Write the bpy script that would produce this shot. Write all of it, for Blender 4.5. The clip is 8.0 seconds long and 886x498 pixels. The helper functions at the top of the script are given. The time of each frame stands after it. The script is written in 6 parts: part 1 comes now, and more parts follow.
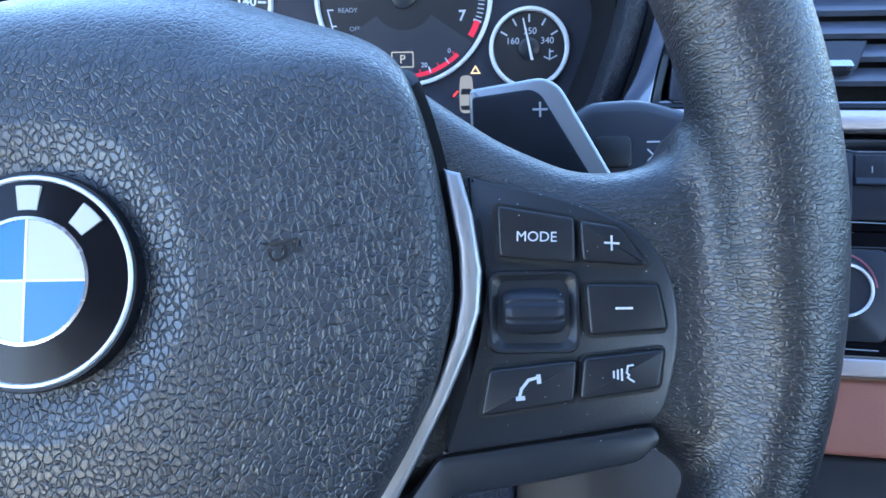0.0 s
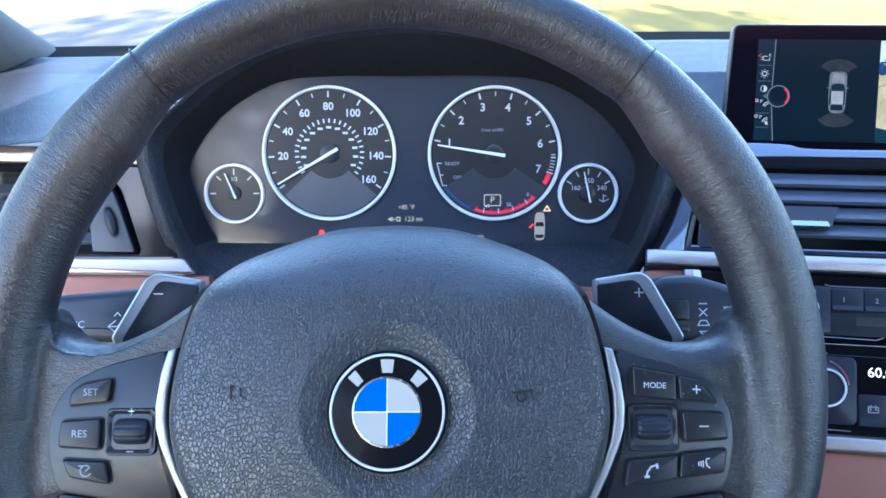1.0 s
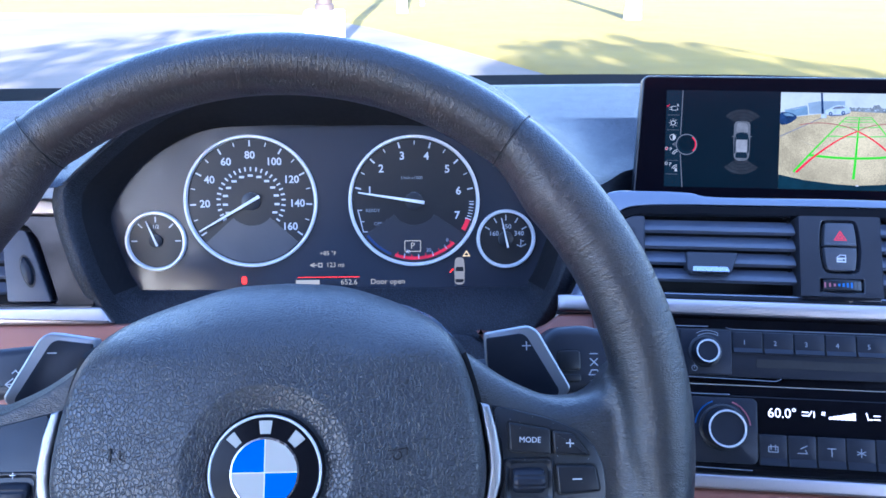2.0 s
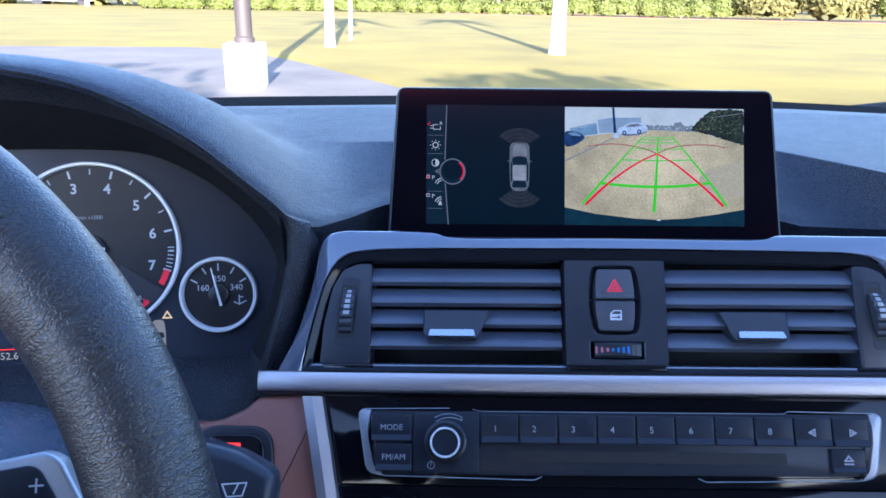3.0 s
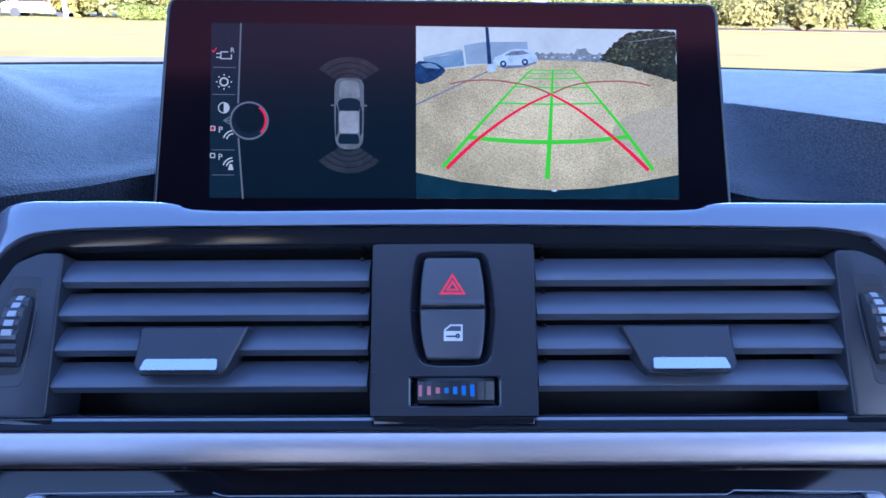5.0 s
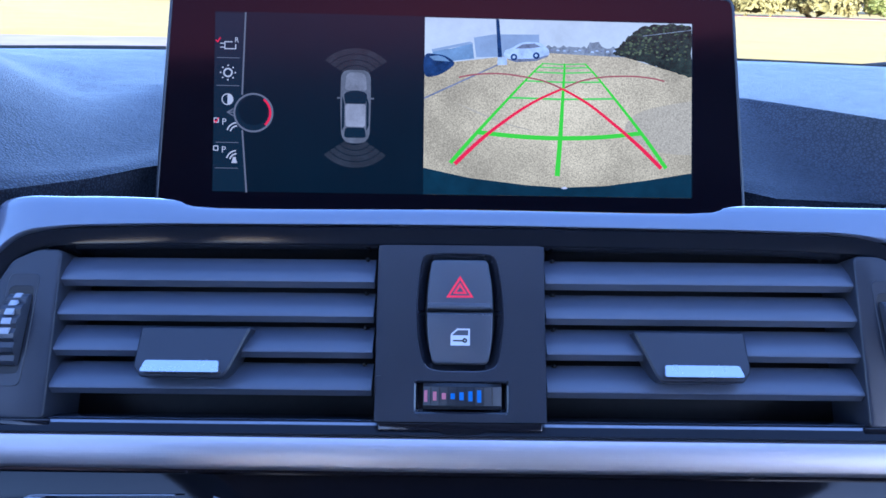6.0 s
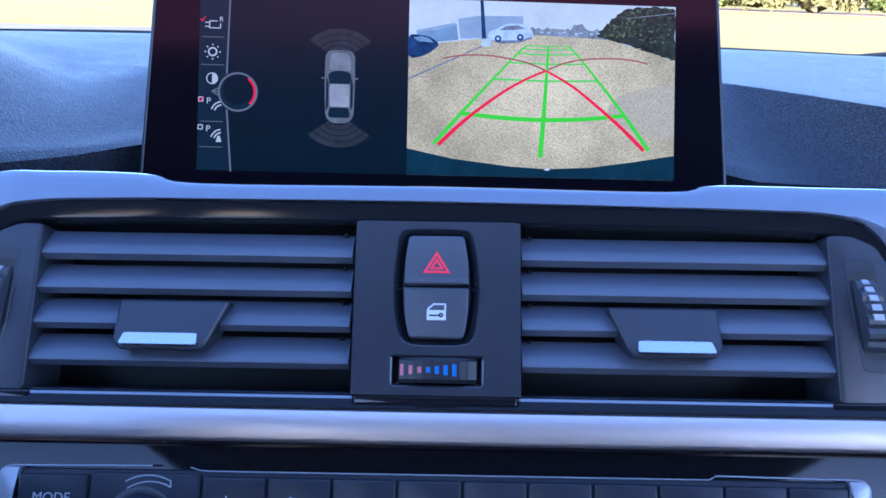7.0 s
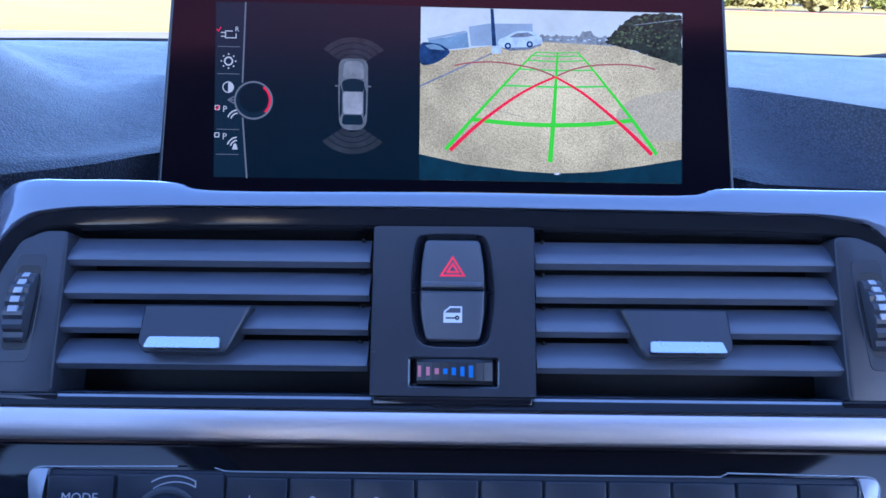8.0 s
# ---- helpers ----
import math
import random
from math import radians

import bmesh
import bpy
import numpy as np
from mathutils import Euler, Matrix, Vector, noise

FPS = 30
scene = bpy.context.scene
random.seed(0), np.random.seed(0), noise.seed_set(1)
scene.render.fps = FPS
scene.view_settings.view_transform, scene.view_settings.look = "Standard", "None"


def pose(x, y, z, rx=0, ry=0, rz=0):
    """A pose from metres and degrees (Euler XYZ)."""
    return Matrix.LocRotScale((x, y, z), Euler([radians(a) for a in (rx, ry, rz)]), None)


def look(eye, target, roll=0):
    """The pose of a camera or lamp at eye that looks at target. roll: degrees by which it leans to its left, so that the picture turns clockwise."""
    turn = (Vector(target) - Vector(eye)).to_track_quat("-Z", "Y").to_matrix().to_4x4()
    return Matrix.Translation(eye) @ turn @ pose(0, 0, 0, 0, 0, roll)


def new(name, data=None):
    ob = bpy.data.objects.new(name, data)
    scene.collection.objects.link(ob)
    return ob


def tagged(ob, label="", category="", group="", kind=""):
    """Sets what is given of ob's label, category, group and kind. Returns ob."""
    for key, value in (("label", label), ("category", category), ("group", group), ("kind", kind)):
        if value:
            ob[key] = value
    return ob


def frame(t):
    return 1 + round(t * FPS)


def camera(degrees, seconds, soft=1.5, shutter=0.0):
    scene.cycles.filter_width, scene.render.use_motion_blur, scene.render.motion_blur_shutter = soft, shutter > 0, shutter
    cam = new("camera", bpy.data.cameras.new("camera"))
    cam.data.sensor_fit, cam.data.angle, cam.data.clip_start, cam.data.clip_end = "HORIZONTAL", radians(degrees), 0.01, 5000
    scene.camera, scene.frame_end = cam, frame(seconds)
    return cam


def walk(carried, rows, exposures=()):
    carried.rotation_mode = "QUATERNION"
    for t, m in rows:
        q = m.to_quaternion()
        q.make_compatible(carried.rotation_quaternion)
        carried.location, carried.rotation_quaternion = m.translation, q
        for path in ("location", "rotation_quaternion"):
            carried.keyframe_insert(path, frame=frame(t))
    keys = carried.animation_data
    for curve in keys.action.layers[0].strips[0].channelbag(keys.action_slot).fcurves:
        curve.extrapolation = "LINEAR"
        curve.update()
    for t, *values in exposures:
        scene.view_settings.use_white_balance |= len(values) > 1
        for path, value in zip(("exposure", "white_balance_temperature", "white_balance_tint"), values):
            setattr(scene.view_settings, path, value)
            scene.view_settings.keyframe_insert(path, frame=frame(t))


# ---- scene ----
cam = camera(62.2, 8.0, 1.6)
PATH = [
    (0, (0.0908, -0.1324, 1.0235), (0.0694, 0.7586, 0.5699), -1.45),
    (0.2, (0.0834, -0.1382, 1.0295), (0.0730, 0.7552, 0.5803), -1.18),
    (0.5, (0.0649, -0.1652, 1.0571), (0.0482, 0.7363, 0.6248), -1.27),
    (0.8, (0.0362, -0.2082, 1.1012), (0.0285, 0.6982, 0.6788), -0.66),
    (1, (0.0224, -0.2347, 1.1225), (0.0206, 0.6803, 0.7191), -0.21),
    (1.2, (0.0139, -0.2556, 1.1323), (0.0221, 0.6636, 0.7386), 0.32),
    (2.3, (0.1054, -0.2143, 1.1403), (0.1744, 0.7161, 0.7802), 0.58),
    (2.5, (0.1428, -0.1859, 1.1402), (0.2363, 0.7461, 0.7898), 0.91),
    (2.7, (0.1726, -0.1606, 1.1271), (0.2799, 0.7755, 0.7921), 0.78),
    (3, (0.2142, -0.1291, 1.1088), (0.3387, 0.8077, 0.7817), 1.04),
    (3.3, (0.2441, -0.0984, 1.0920), (0.3853, 0.8407, 0.7785), 1.03),
    (3.5, (0.2600, -0.0828, 1.0867), (0.4018, 0.8565, 0.7743), 1.00),
    (4, (0.2908, -0.0501, 1.0688), (0.4377, 0.8900, 0.7611), 0.93),
    (4.5, (0.3093, -0.0186, 1.0555), (0.4535, 0.9200, 0.7421), 0.89),
    (4.7, (0.3131, -0.0048, 1.0482), (0.4591, 0.9351, 0.7394), 0.97),
    (5.8, (0.3186, 0.0044, 1.0544), (0.4542, 0.9377, 0.7219), 0.90),
    (6, (0.3162, 0.0075, 1.0527), (0.4554, 0.9401, 0.7195), 1.57),
    (6.2, (0.3164, 0.0059, 1.0495), (0.4584, 0.9363, 0.7116), 1.69),
    (6.5, (0.3183, 0.0055, 1.0499), (0.4577, 0.9360, 0.7111), 1.88),
    (6.7, (0.3206, 0.0023, 1.0497), (0.4611, 0.9304, 0.7048), 1.62),
    (7, (0.3228, 0.0027, 1.0483), (0.4632, 0.9319, 0.7064), 2.02),
    (7.2, (0.3211, 0.0009, 1.0504), (0.4628, 0.9281, 0.7035), 1.66),
    (7.5, (0.3184, 0.0005, 1.0464), (0.4565, 0.9302, 0.7051), 1.89),
    (7.7, (0.3186, -0.0024, 1.0460), (0.4541, 0.9252, 0.6980), 1.40),
    (8, (0.3180, -0.0020, 1.0508), (0.4538, 0.9289, 0.7117), 1.49),
]
EXPOSURE = [(0, 3.55, 5300, 11), (0.6, 3.54, 5350, 11), (1.2, 3.3, 5150, 13), (2.5, 3.05, 4850, 24), (3.0, 2.66, 5050, 20), (3.5, 2.5, 5000, 22), (4.5, 2.7, 4850, 24), (6, 2.9, 4750, 25), (8, 2.9, 4750, 25)]
walk(cam, [(t, look(eye, target, roll)) for t, eye, target, roll in PATH], EXPOSURE)

# ---- daylight ----
SUN_ELEV, SUN_AZ = 19.0, -1.5        # the sun stands behind the car
world = bpy.data.worlds.new("daylight")
scene.world = world
world.use_nodes = True
wn = world.node_tree.nodes
sky = wn.new("ShaderNodeTexSky")
sky.sky_type, sky.sun_disc = "NISHITA", False
sky.sun_elevation, sky.sun_rotation = radians(SUN_ELEV), radians(180 + SUN_AZ)
wn["Background"].inputs["Strength"].default_value = 0.15
world.node_tree.links.new(sky.outputs[0], wn["Background"].inputs["Color"])
sun = new("sun", bpy.data.lights.new("sun", "SUN"))
sun.data.energy, sun.data.angle, sun.data.color = 5.0, radians(0.55), (1.0, 0.88, 0.70)
sun.matrix_world = look((0, 0, 20), (math.sin(radians(-SUN_AZ)) * 20, math.cos(radians(SUN_AZ)) * 20, 20 - 20 * math.tan(radians(SUN_ELEV))))

# ---- materials ----


def material(name):
    m = bpy.data.materials.new(name)
    m.use_nodes = True
    return m, m.node_tree.nodes, m.node_tree.links, m.node_tree.nodes["Principled BSDF"]


def surface(name, col, rough=0.5, metal=0.0, coat=0.0, var=0.2, var_scale=60.0, grain=0.0, grain_scale=900.0, kind="noise", spec=0.5, rough_var=0.12, stretch=(1, 1, 1), piece=0.0, crease=0.2, depth=0.00011, swell=1.2):
    """A plain surface with slow stains, fine grain and uneven gloss."""
    m, nodes, links, bsdf = material(name)
    co = nodes.new("ShaderNodeTexCoord")
    mp = nodes.new("ShaderNodeMapping")
    mp.inputs["Scale"].default_value = stretch
    links.new(co.outputs["Object"], mp.inputs["Vector"])
    big = nodes.new("ShaderNodeTexNoise")
    big.inputs["Scale"].default_value, big.inputs["Detail"].default_value = var_scale, 6
    links.new(mp.outputs[0], big.inputs["Vector"])
    mix = nodes.new("ShaderNodeMix")
    mix.data_type = "RGBA"
    mix.inputs["A"].default_value = (*[c * (1 - var) for c in col], 1)
    mix.inputs["B"].default_value = (*[min(1, c * (1 + var)) for c in col], 1)
    links.new(big.outputs["Fac"], mix.inputs["Factor"])
    colour = mix.outputs["Result"]
    if piece:
        info = nodes.new("ShaderNodeObjectInfo")
        hsv = nodes.new("ShaderNodeHueSaturation")
        span = nodes.new("ShaderNodeMapRange")
        span.inputs["To Min"].default_value, span.inputs["To Max"].default_value = 1 - piece, 1 + piece
        links.new(info.outputs["Random"], span.inputs["Value"])
        links.new(span.outputs[0], hsv.inputs["Value"])
        links.new(colour, hsv.inputs["Color"])
        colour = hsv.outputs[0]
    links.new(colour, bsdf.inputs["Base Color"])
    rr = nodes.new("ShaderNodeMapRange")
    rr.inputs["To Min"].default_value, rr.inputs["To Max"].default_value = max(0.02, rough - rough_var), min(1, rough + rough_var)
    fine = nodes.new("ShaderNodeTexNoise")
    fine.inputs["Scale"].default_value, fine.inputs["Detail"].default_value = var_scale * 5, 5
    links.new(mp.outputs[0], fine.inputs["Vector"])
    links.new(fine.outputs["Fac"], rr.inputs["Value"])
    links.new(rr.outputs[0], bsdf.inputs["Roughness"])
    bsdf.inputs["Metallic"].default_value = metal
    bsdf.inputs["Specular IOR Level"].default_value = spec
    bsdf.inputs["Coat Weight"].default_value = coat
    bsdf.inputs["Coat Roughness"].default_value = 0.06
    if grain:
        bump = nodes.new("ShaderNodeBump")
        bump.inputs["Strength"].default_value, bump.inputs["Distance"].default_value = grain, (depth if kind == "leather" else 0.0004)
        if kind == "leather":
            warp = nodes.new("ShaderNodeTexNoise")
            warp.inputs["Scale"].default_value, warp.inputs["Detail"].default_value = grain_scale * 0.7, 3
            links.new(mp.outputs[0], warp.inputs["Vector"])
            add = nodes.new("ShaderNodeMixRGB")
            add.blend_type = "LINEAR_LIGHT"
            add.inputs["Fac"].default_value = 0.42 / grain_scale
            links.new(mp.outputs[0], add.inputs["Color1"])
            links.new(warp.outputs["Color"], add.inputs["Color2"])
            cell = nodes.new("ShaderNodeTexVoronoi")
            cell.feature = "DISTANCE_TO_EDGE"
            cell.inputs["Scale"].default_value = grain_scale
            links.new(add.outputs[0], cell.inputs["Vector"])
            ramp = nodes.new("ShaderNodeMapRange")
            ramp.inputs["From Max"].default_value = crease
            ramp.interpolation_type = "SMOOTHSTEP"
            links.new(cell.outputs["Distance"], ramp.inputs["Value"])
            vee = nodes.new("ShaderNodeMath")
            vee.operation = "POWER"
            vee.inputs[1].default_value = 0.9
            links.new(ramp.outputs[0], vee.inputs[0])
            low = nodes.new("ShaderNodeTexNoise")
            low.inputs["Scale"].default_value = grain_scale * 0.25
            links.new(mp.outputs[0], low.inputs["Vector"])
            total = nodes.new("ShaderNodeMath")
            total.operation = "MULTIPLY_ADD"
            total.inputs[1].default_value = swell
            links.new(low.outputs["Fac"], total.inputs[0])
            links.new(vee.outputs[0], total.inputs[2])
            pore = nodes.new("ShaderNodeTexNoise")
            pore.inputs["Scale"].default_value, pore.inputs["Detail"].default_value = grain_scale * 2.2, 2
            links.new(mp.outputs[0], pore.inputs["Vector"])
            creased = nodes.new("ShaderNodeMath")
            creased.operation = "MULTIPLY_ADD"
            creased.inputs[1].default_value = 0.65
            links.new(pore.outputs["Fac"], creased.inputs[0])
            links.new(total.outputs[0], creased.inputs[2])
            total = creased
            links.new(total.outputs[0], bump.inputs["Height"])
            # Grain shading put into the colour: creases darker, pebble tops lighter.
            grain_shade = nodes.new("ShaderNodeMapRange")
            grain_shade.inputs["To Min"].default_value, grain_shade.inputs["To Max"].default_value = 0.35, 1.2
            links.new(vee.outputs[0], grain_shade.inputs["Value"])
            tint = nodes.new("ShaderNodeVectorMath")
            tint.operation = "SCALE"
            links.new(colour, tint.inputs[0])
            links.new(grain_shade.outputs[0], tint.inputs["Scale"])
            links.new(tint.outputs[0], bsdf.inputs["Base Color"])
        else:
            tex = nodes.new("ShaderNodeTexNoise")
            tex.inputs["Scale"].default_value, tex.inputs["Detail"].default_value = grain_scale, 3
            links.new(mp.outputs[0], tex.inputs["Vector"])
            links.new(tex.outputs["Fac"], bump.inputs["Height"])
        links.new(bump.outputs[0], bsdf.inputs["Normal"])
    return m


def glowing(name, col, strength=1.0, speck=0.0, scale=300.0):
    """Lit printing and display colours."""
    m, nodes, links, bsdf = material(name)
    bsdf.inputs["Base Color"].default_value = (0.003, 0.003, 0.004, 1)
    bsdf.inputs["Roughness"].default_value = 0.2
    bsdf.inputs["Specular IOR Level"].default_value = 0.01
    bsdf.inputs["Emission Color"].default_value = (*col, 1)
    bsdf.inputs["Emission Strength"].default_value = strength * 0.26
    if speck:
        co = nodes.new("ShaderNodeTexCoord")
        tex = nodes.new("ShaderNodeTexNoise")
        tex.inputs["Scale"].default_value, tex.inputs["Detail"].default_value = scale, 8
        tex.inputs["Roughness"].default_value = 0.8
        links.new(co.outputs["Object"], tex.inputs["Vector"])
        mix = nodes.new("ShaderNodeMix")
        mix.data_type = "RGBA"
        mix.inputs["A"].default_value = (*[c * (1 - speck) for c in col], 1)
        mix.inputs["B"].default_value = (*[c * (1 + speck) for c in col], 1)
        span = nodes.new("ShaderNodeMapRange")
        span.inputs["From Min"].default_value, span.inputs["From Max"].default_value = 0.36, 0.64
        links.new(tex.outputs["Fac"], span.inputs["Value"])
        links.new(span.outputs[0], mix.inputs["Factor"])
        links.new(mix.outputs["Result"], bsdf.inputs["Emission Color"])
    return m


def coated(m):
    """Anti-reflection coating: a weak, reddish mirror."""
    bsdf = m.node_tree.nodes["Principled BSDF"]
    bsdf.inputs["Specular IOR Level"].default_value = 0.11
    bsdf.inputs["Specular Tint"].default_value = (1.0, 0.20, 0.20, 1)
    return m


def brown_wear_sheen(m):
    """Leather worn brown along the top of the rim, with a warm sheen painted on its inner side."""
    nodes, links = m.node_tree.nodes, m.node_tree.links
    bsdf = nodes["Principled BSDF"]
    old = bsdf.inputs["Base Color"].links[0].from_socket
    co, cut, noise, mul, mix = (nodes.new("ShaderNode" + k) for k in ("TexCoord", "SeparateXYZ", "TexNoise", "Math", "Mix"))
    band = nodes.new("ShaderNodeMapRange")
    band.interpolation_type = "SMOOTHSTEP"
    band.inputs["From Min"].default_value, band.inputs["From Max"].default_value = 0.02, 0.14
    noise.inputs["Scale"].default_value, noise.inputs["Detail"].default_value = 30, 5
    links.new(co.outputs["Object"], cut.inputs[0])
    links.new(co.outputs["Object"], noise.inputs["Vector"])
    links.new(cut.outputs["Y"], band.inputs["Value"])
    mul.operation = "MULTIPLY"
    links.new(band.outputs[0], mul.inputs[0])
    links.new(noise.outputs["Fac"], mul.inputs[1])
    reach, inner_side, wear_sheen = (nodes.new("ShaderNode" + k) for k in ("VectorMath", "MapRange", "Math"))
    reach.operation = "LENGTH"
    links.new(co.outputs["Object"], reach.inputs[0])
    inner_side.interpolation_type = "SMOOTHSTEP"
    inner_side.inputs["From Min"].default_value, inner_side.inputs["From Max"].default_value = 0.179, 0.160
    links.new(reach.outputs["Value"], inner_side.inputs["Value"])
    wear_sheen.operation = "MULTIPLY"
    links.new(mul.outputs[0], wear_sheen.inputs[0])
    links.new(inner_side.outputs[0], wear_sheen.inputs[1])
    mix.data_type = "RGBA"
    links.new(wear_sheen.outputs[0], mix.inputs["Factor"])
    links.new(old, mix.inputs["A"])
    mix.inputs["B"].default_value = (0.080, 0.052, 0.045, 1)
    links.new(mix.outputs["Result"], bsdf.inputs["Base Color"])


def wrinkles(m):
    """Creases that run across the rim, strongest along its upper half."""
    nodes, links = m.node_tree.nodes, m.node_tree.links
    bump = next(n for n in nodes if n.bl_idname == "ShaderNodeBump")
    old = bump.inputs["Height"].links[0].from_socket
    co, cut, turn, ring, join, tex, band, gain = (nodes.new("ShaderNode" + k) for k in ("TexCoord", "SeparateXYZ", "Math", "VectorMath", "CombineXYZ", "TexNoise", "MapRange", "Math"))
    links.new(co.outputs["Object"], cut.inputs[0])
    turn.operation = "ARCTAN2"
    links.new(cut.outputs["X"], turn.inputs[0])
    links.new(cut.outputs["Y"], turn.inputs[1])
    ring.operation = "LENGTH"
    links.new(co.outputs["Object"], ring.inputs[0])
    links.new(turn.outputs[0], join.inputs["X"])
    links.new(ring.outputs["Value"], join.inputs["Y"])
    links.new(cut.outputs["Z"], join.inputs["Z"])
    stretch, fold = nodes.new("ShaderNodeMapping"), nodes.new("ShaderNodeMapping")
    stretch.inputs["Scale"].default_value = (75.0, 95.0, 95.0)
    links.new(join.outputs[0], stretch.inputs["Vector"])
    fold.inputs["Scale"].default_value = (0.17, 0.55, 0.55)
    links.new(join.outputs[0], fold.inputs["Vector"])
    cell = next(n for n in nodes if n.bl_idname == "ShaderNodeTexVoronoi")
    blend = cell.inputs["Vector"].links[0].from_node
    links.new(fold.outputs[0], blend.inputs["Color1"])
    tex.inputs["Scale"].default_value, tex.inputs["Detail"].default_value, tex.inputs["Distortion"].default_value = 1.0, 4, 0.7
    links.new(stretch.outputs[0], tex.inputs["Vector"])
    band.inputs["From Min"].default_value, band.inputs["From Max"].default_value = -0.08, 0.09
    band.inputs["To Min"].default_value, band.inputs["To Max"].default_value = 1.5, 5.5
    links.new(cut.outputs["Y"], band.inputs["Value"])
    gain.operation = "MULTIPLY_ADD"
    links.new(tex.outputs["Fac"], gain.inputs[0])
    links.new(band.outputs[0], gain.inputs[1])
    links.new(old, gain.inputs[2])
    links.new(gain.outputs[0], bump.inputs["Height"])


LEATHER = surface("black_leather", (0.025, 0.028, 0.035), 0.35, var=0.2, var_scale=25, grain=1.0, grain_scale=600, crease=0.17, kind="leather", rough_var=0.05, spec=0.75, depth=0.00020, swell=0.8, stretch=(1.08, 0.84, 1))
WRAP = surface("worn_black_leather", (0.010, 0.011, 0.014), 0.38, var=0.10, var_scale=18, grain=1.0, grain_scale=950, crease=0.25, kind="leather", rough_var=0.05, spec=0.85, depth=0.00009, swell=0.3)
brown_wear_sheen(WRAP)
wrinkles(WRAP)
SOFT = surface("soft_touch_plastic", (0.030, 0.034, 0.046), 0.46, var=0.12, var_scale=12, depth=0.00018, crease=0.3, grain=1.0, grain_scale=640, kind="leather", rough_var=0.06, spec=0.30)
FOOTWELL = surface("dark_footwell_plastic", (0.045, 0.040, 0.038), 0.5, var=0.15, var_scale=20, grain=0.15, grain_scale=2200, spec=0.4)
# Darker copy of SOFT: the shade under the hood is put into the colour.
SHADED_SOFT = surface("shaded_soft_touch", (0.023, 0.026, 0.035), 0.46, var=0.12, var_scale=12, depth=0.00022, crease=0.3, grain=1.0, grain_scale=520, kind="leather", rough_var=0.06, spec=0.35)
PLASTIC = surface("satin_black_plastic", (0.016, 0.018, 0.023), 0.34, var=0.25, var_scale=40, grain=0.12, grain_scale=2500, spec=0.45)
# Paler and bluer than MATT: light on the up-facing slats put into colour.
SLAT = surface("lit_slat_plastic", (0.062, 0.072, 0.102), 0.36, var=0.14, var_scale=30, rough_var=0.06, spec=0.6)
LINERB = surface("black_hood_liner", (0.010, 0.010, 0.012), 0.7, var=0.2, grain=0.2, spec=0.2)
MATT = surface("matt_black_plastic", (0.047, 0.053, 0.070), 0.42, var=0.2, var_scale=40, grain=0.15, grain_scale=2500)
COVER = surface("column_cover_plastic", (0.105, 0.125, 0.165), 0.28, var=0.15, var_scale=30, grain=0.1, grain_scale=2500, spec=0.7)
BUTTON = surface("black_button_plastic", (0.019, 0.022, 0.031), 0.38, var=0.2, var_scale=90, grain=0.1, grain_scale=3000, spec=0.24)
PANELM = surface("dark_panel_plastic", (0.024, 0.027, 0.037), 0.34, var=0.15, var_scale=40, grain=0.10, grain_scale=2500, spec=0.35)
RECESS = surface("gloss_recess", (0.016, 0.018, 0.026), 0.16, var=0.1, rough_var=0.03, spec=0.6)
SWITCH = surface("satin_switch_plastic", (0.016, 0.017, 0.021), 0.34, var=0.25, var_scale=90, grain=0.1, grain_scale=3000, spec=0.34)
DARK = surface("dark_recess", (0.006, 0.006, 0.007), 0.6, var=0.3)
GLOSS = surface("piano_black", (0.008, 0.008, 0.011), 0.10, coat=0.1, var=0.2, rough_var=0.04, spec=0.3)
LIPGLOSS = surface("gloss_black_lip", (0.010, 0.011, 0.015), 0.12, var=0.1, rough_var=0.03, spec=0.16)
THUMB = surface("thumbwheel_plastic", (0.030, 0.033, 0.043), 0.36, var=0.15, var_scale=90, spec=0.4)
CONSOLE = surface("console_gloss_black", (0.004, 0.004, 0.006), 0.07, var=0.2, rough_var=0.03, spec=0.26)
# Piano black whose blue sky reflection is put into the base colour.
BROW = surface("piano_black_sky_sheen", (0.085, 0.097, 0.136), 0.13, var=0.05, var_scale=8, rough_var=0.02, spec=1.0, coat=1.0)
CHROME = surface("satin_chrome", (0.56, 0.56, 0.58), 0.26, metal=1.0, var=0.06, rough_var=0.08)
SATIN = surface("satin_silver", (0.40, 0.40, 0.41), 0.48, metal=1.0, var=0.05, rough_var=0.06)
ALU = surface("brushed_aluminium", (0.50, 0.46, 0.46), 0.46, metal=1.0, var=0.08, var_scale=30, grain=0.06, grain_scale=1500, stretch=(0.03, 1, 1))
BRONZE = surface("dark_polished_edge", (0.16, 0.13, 0.14), 0.25, metal=1.0, var=0.1, rough_var=0.05)
BROWN = surface("brown_leather_trim", (0.255, 0.102, 0.072), 0.42, var=0.2, var_scale=30, grain=0.22, grain_scale=1100)
FACE = surface("gauge_face", (0.012, 0.012, 0.014), 0.42, var=0.15, grain=0.05)
PLATE = surface("cluster_plate", (0.031, 0.034, 0.046), 0.22, coat=0.3, var=0.03, var_scale=20, rough_var=0.03)
WEDGE = surface("gauge_wedge", (0.070, 0.071, 0.082), 0.36, coat=0.0, var=0.1)
DIMWEDGE = surface("dim_gauge_wedge", (0.032, 0.032, 0.040), 0.36, coat=0.0, var=0.1)
NEEDLE = surface("white_needle", (0.75, 0.75, 0.75), 0.4, var=0.05)
PRINT = surface("white_printing", (0.52, 0.54, 0.58), 0.5, var=0.05)
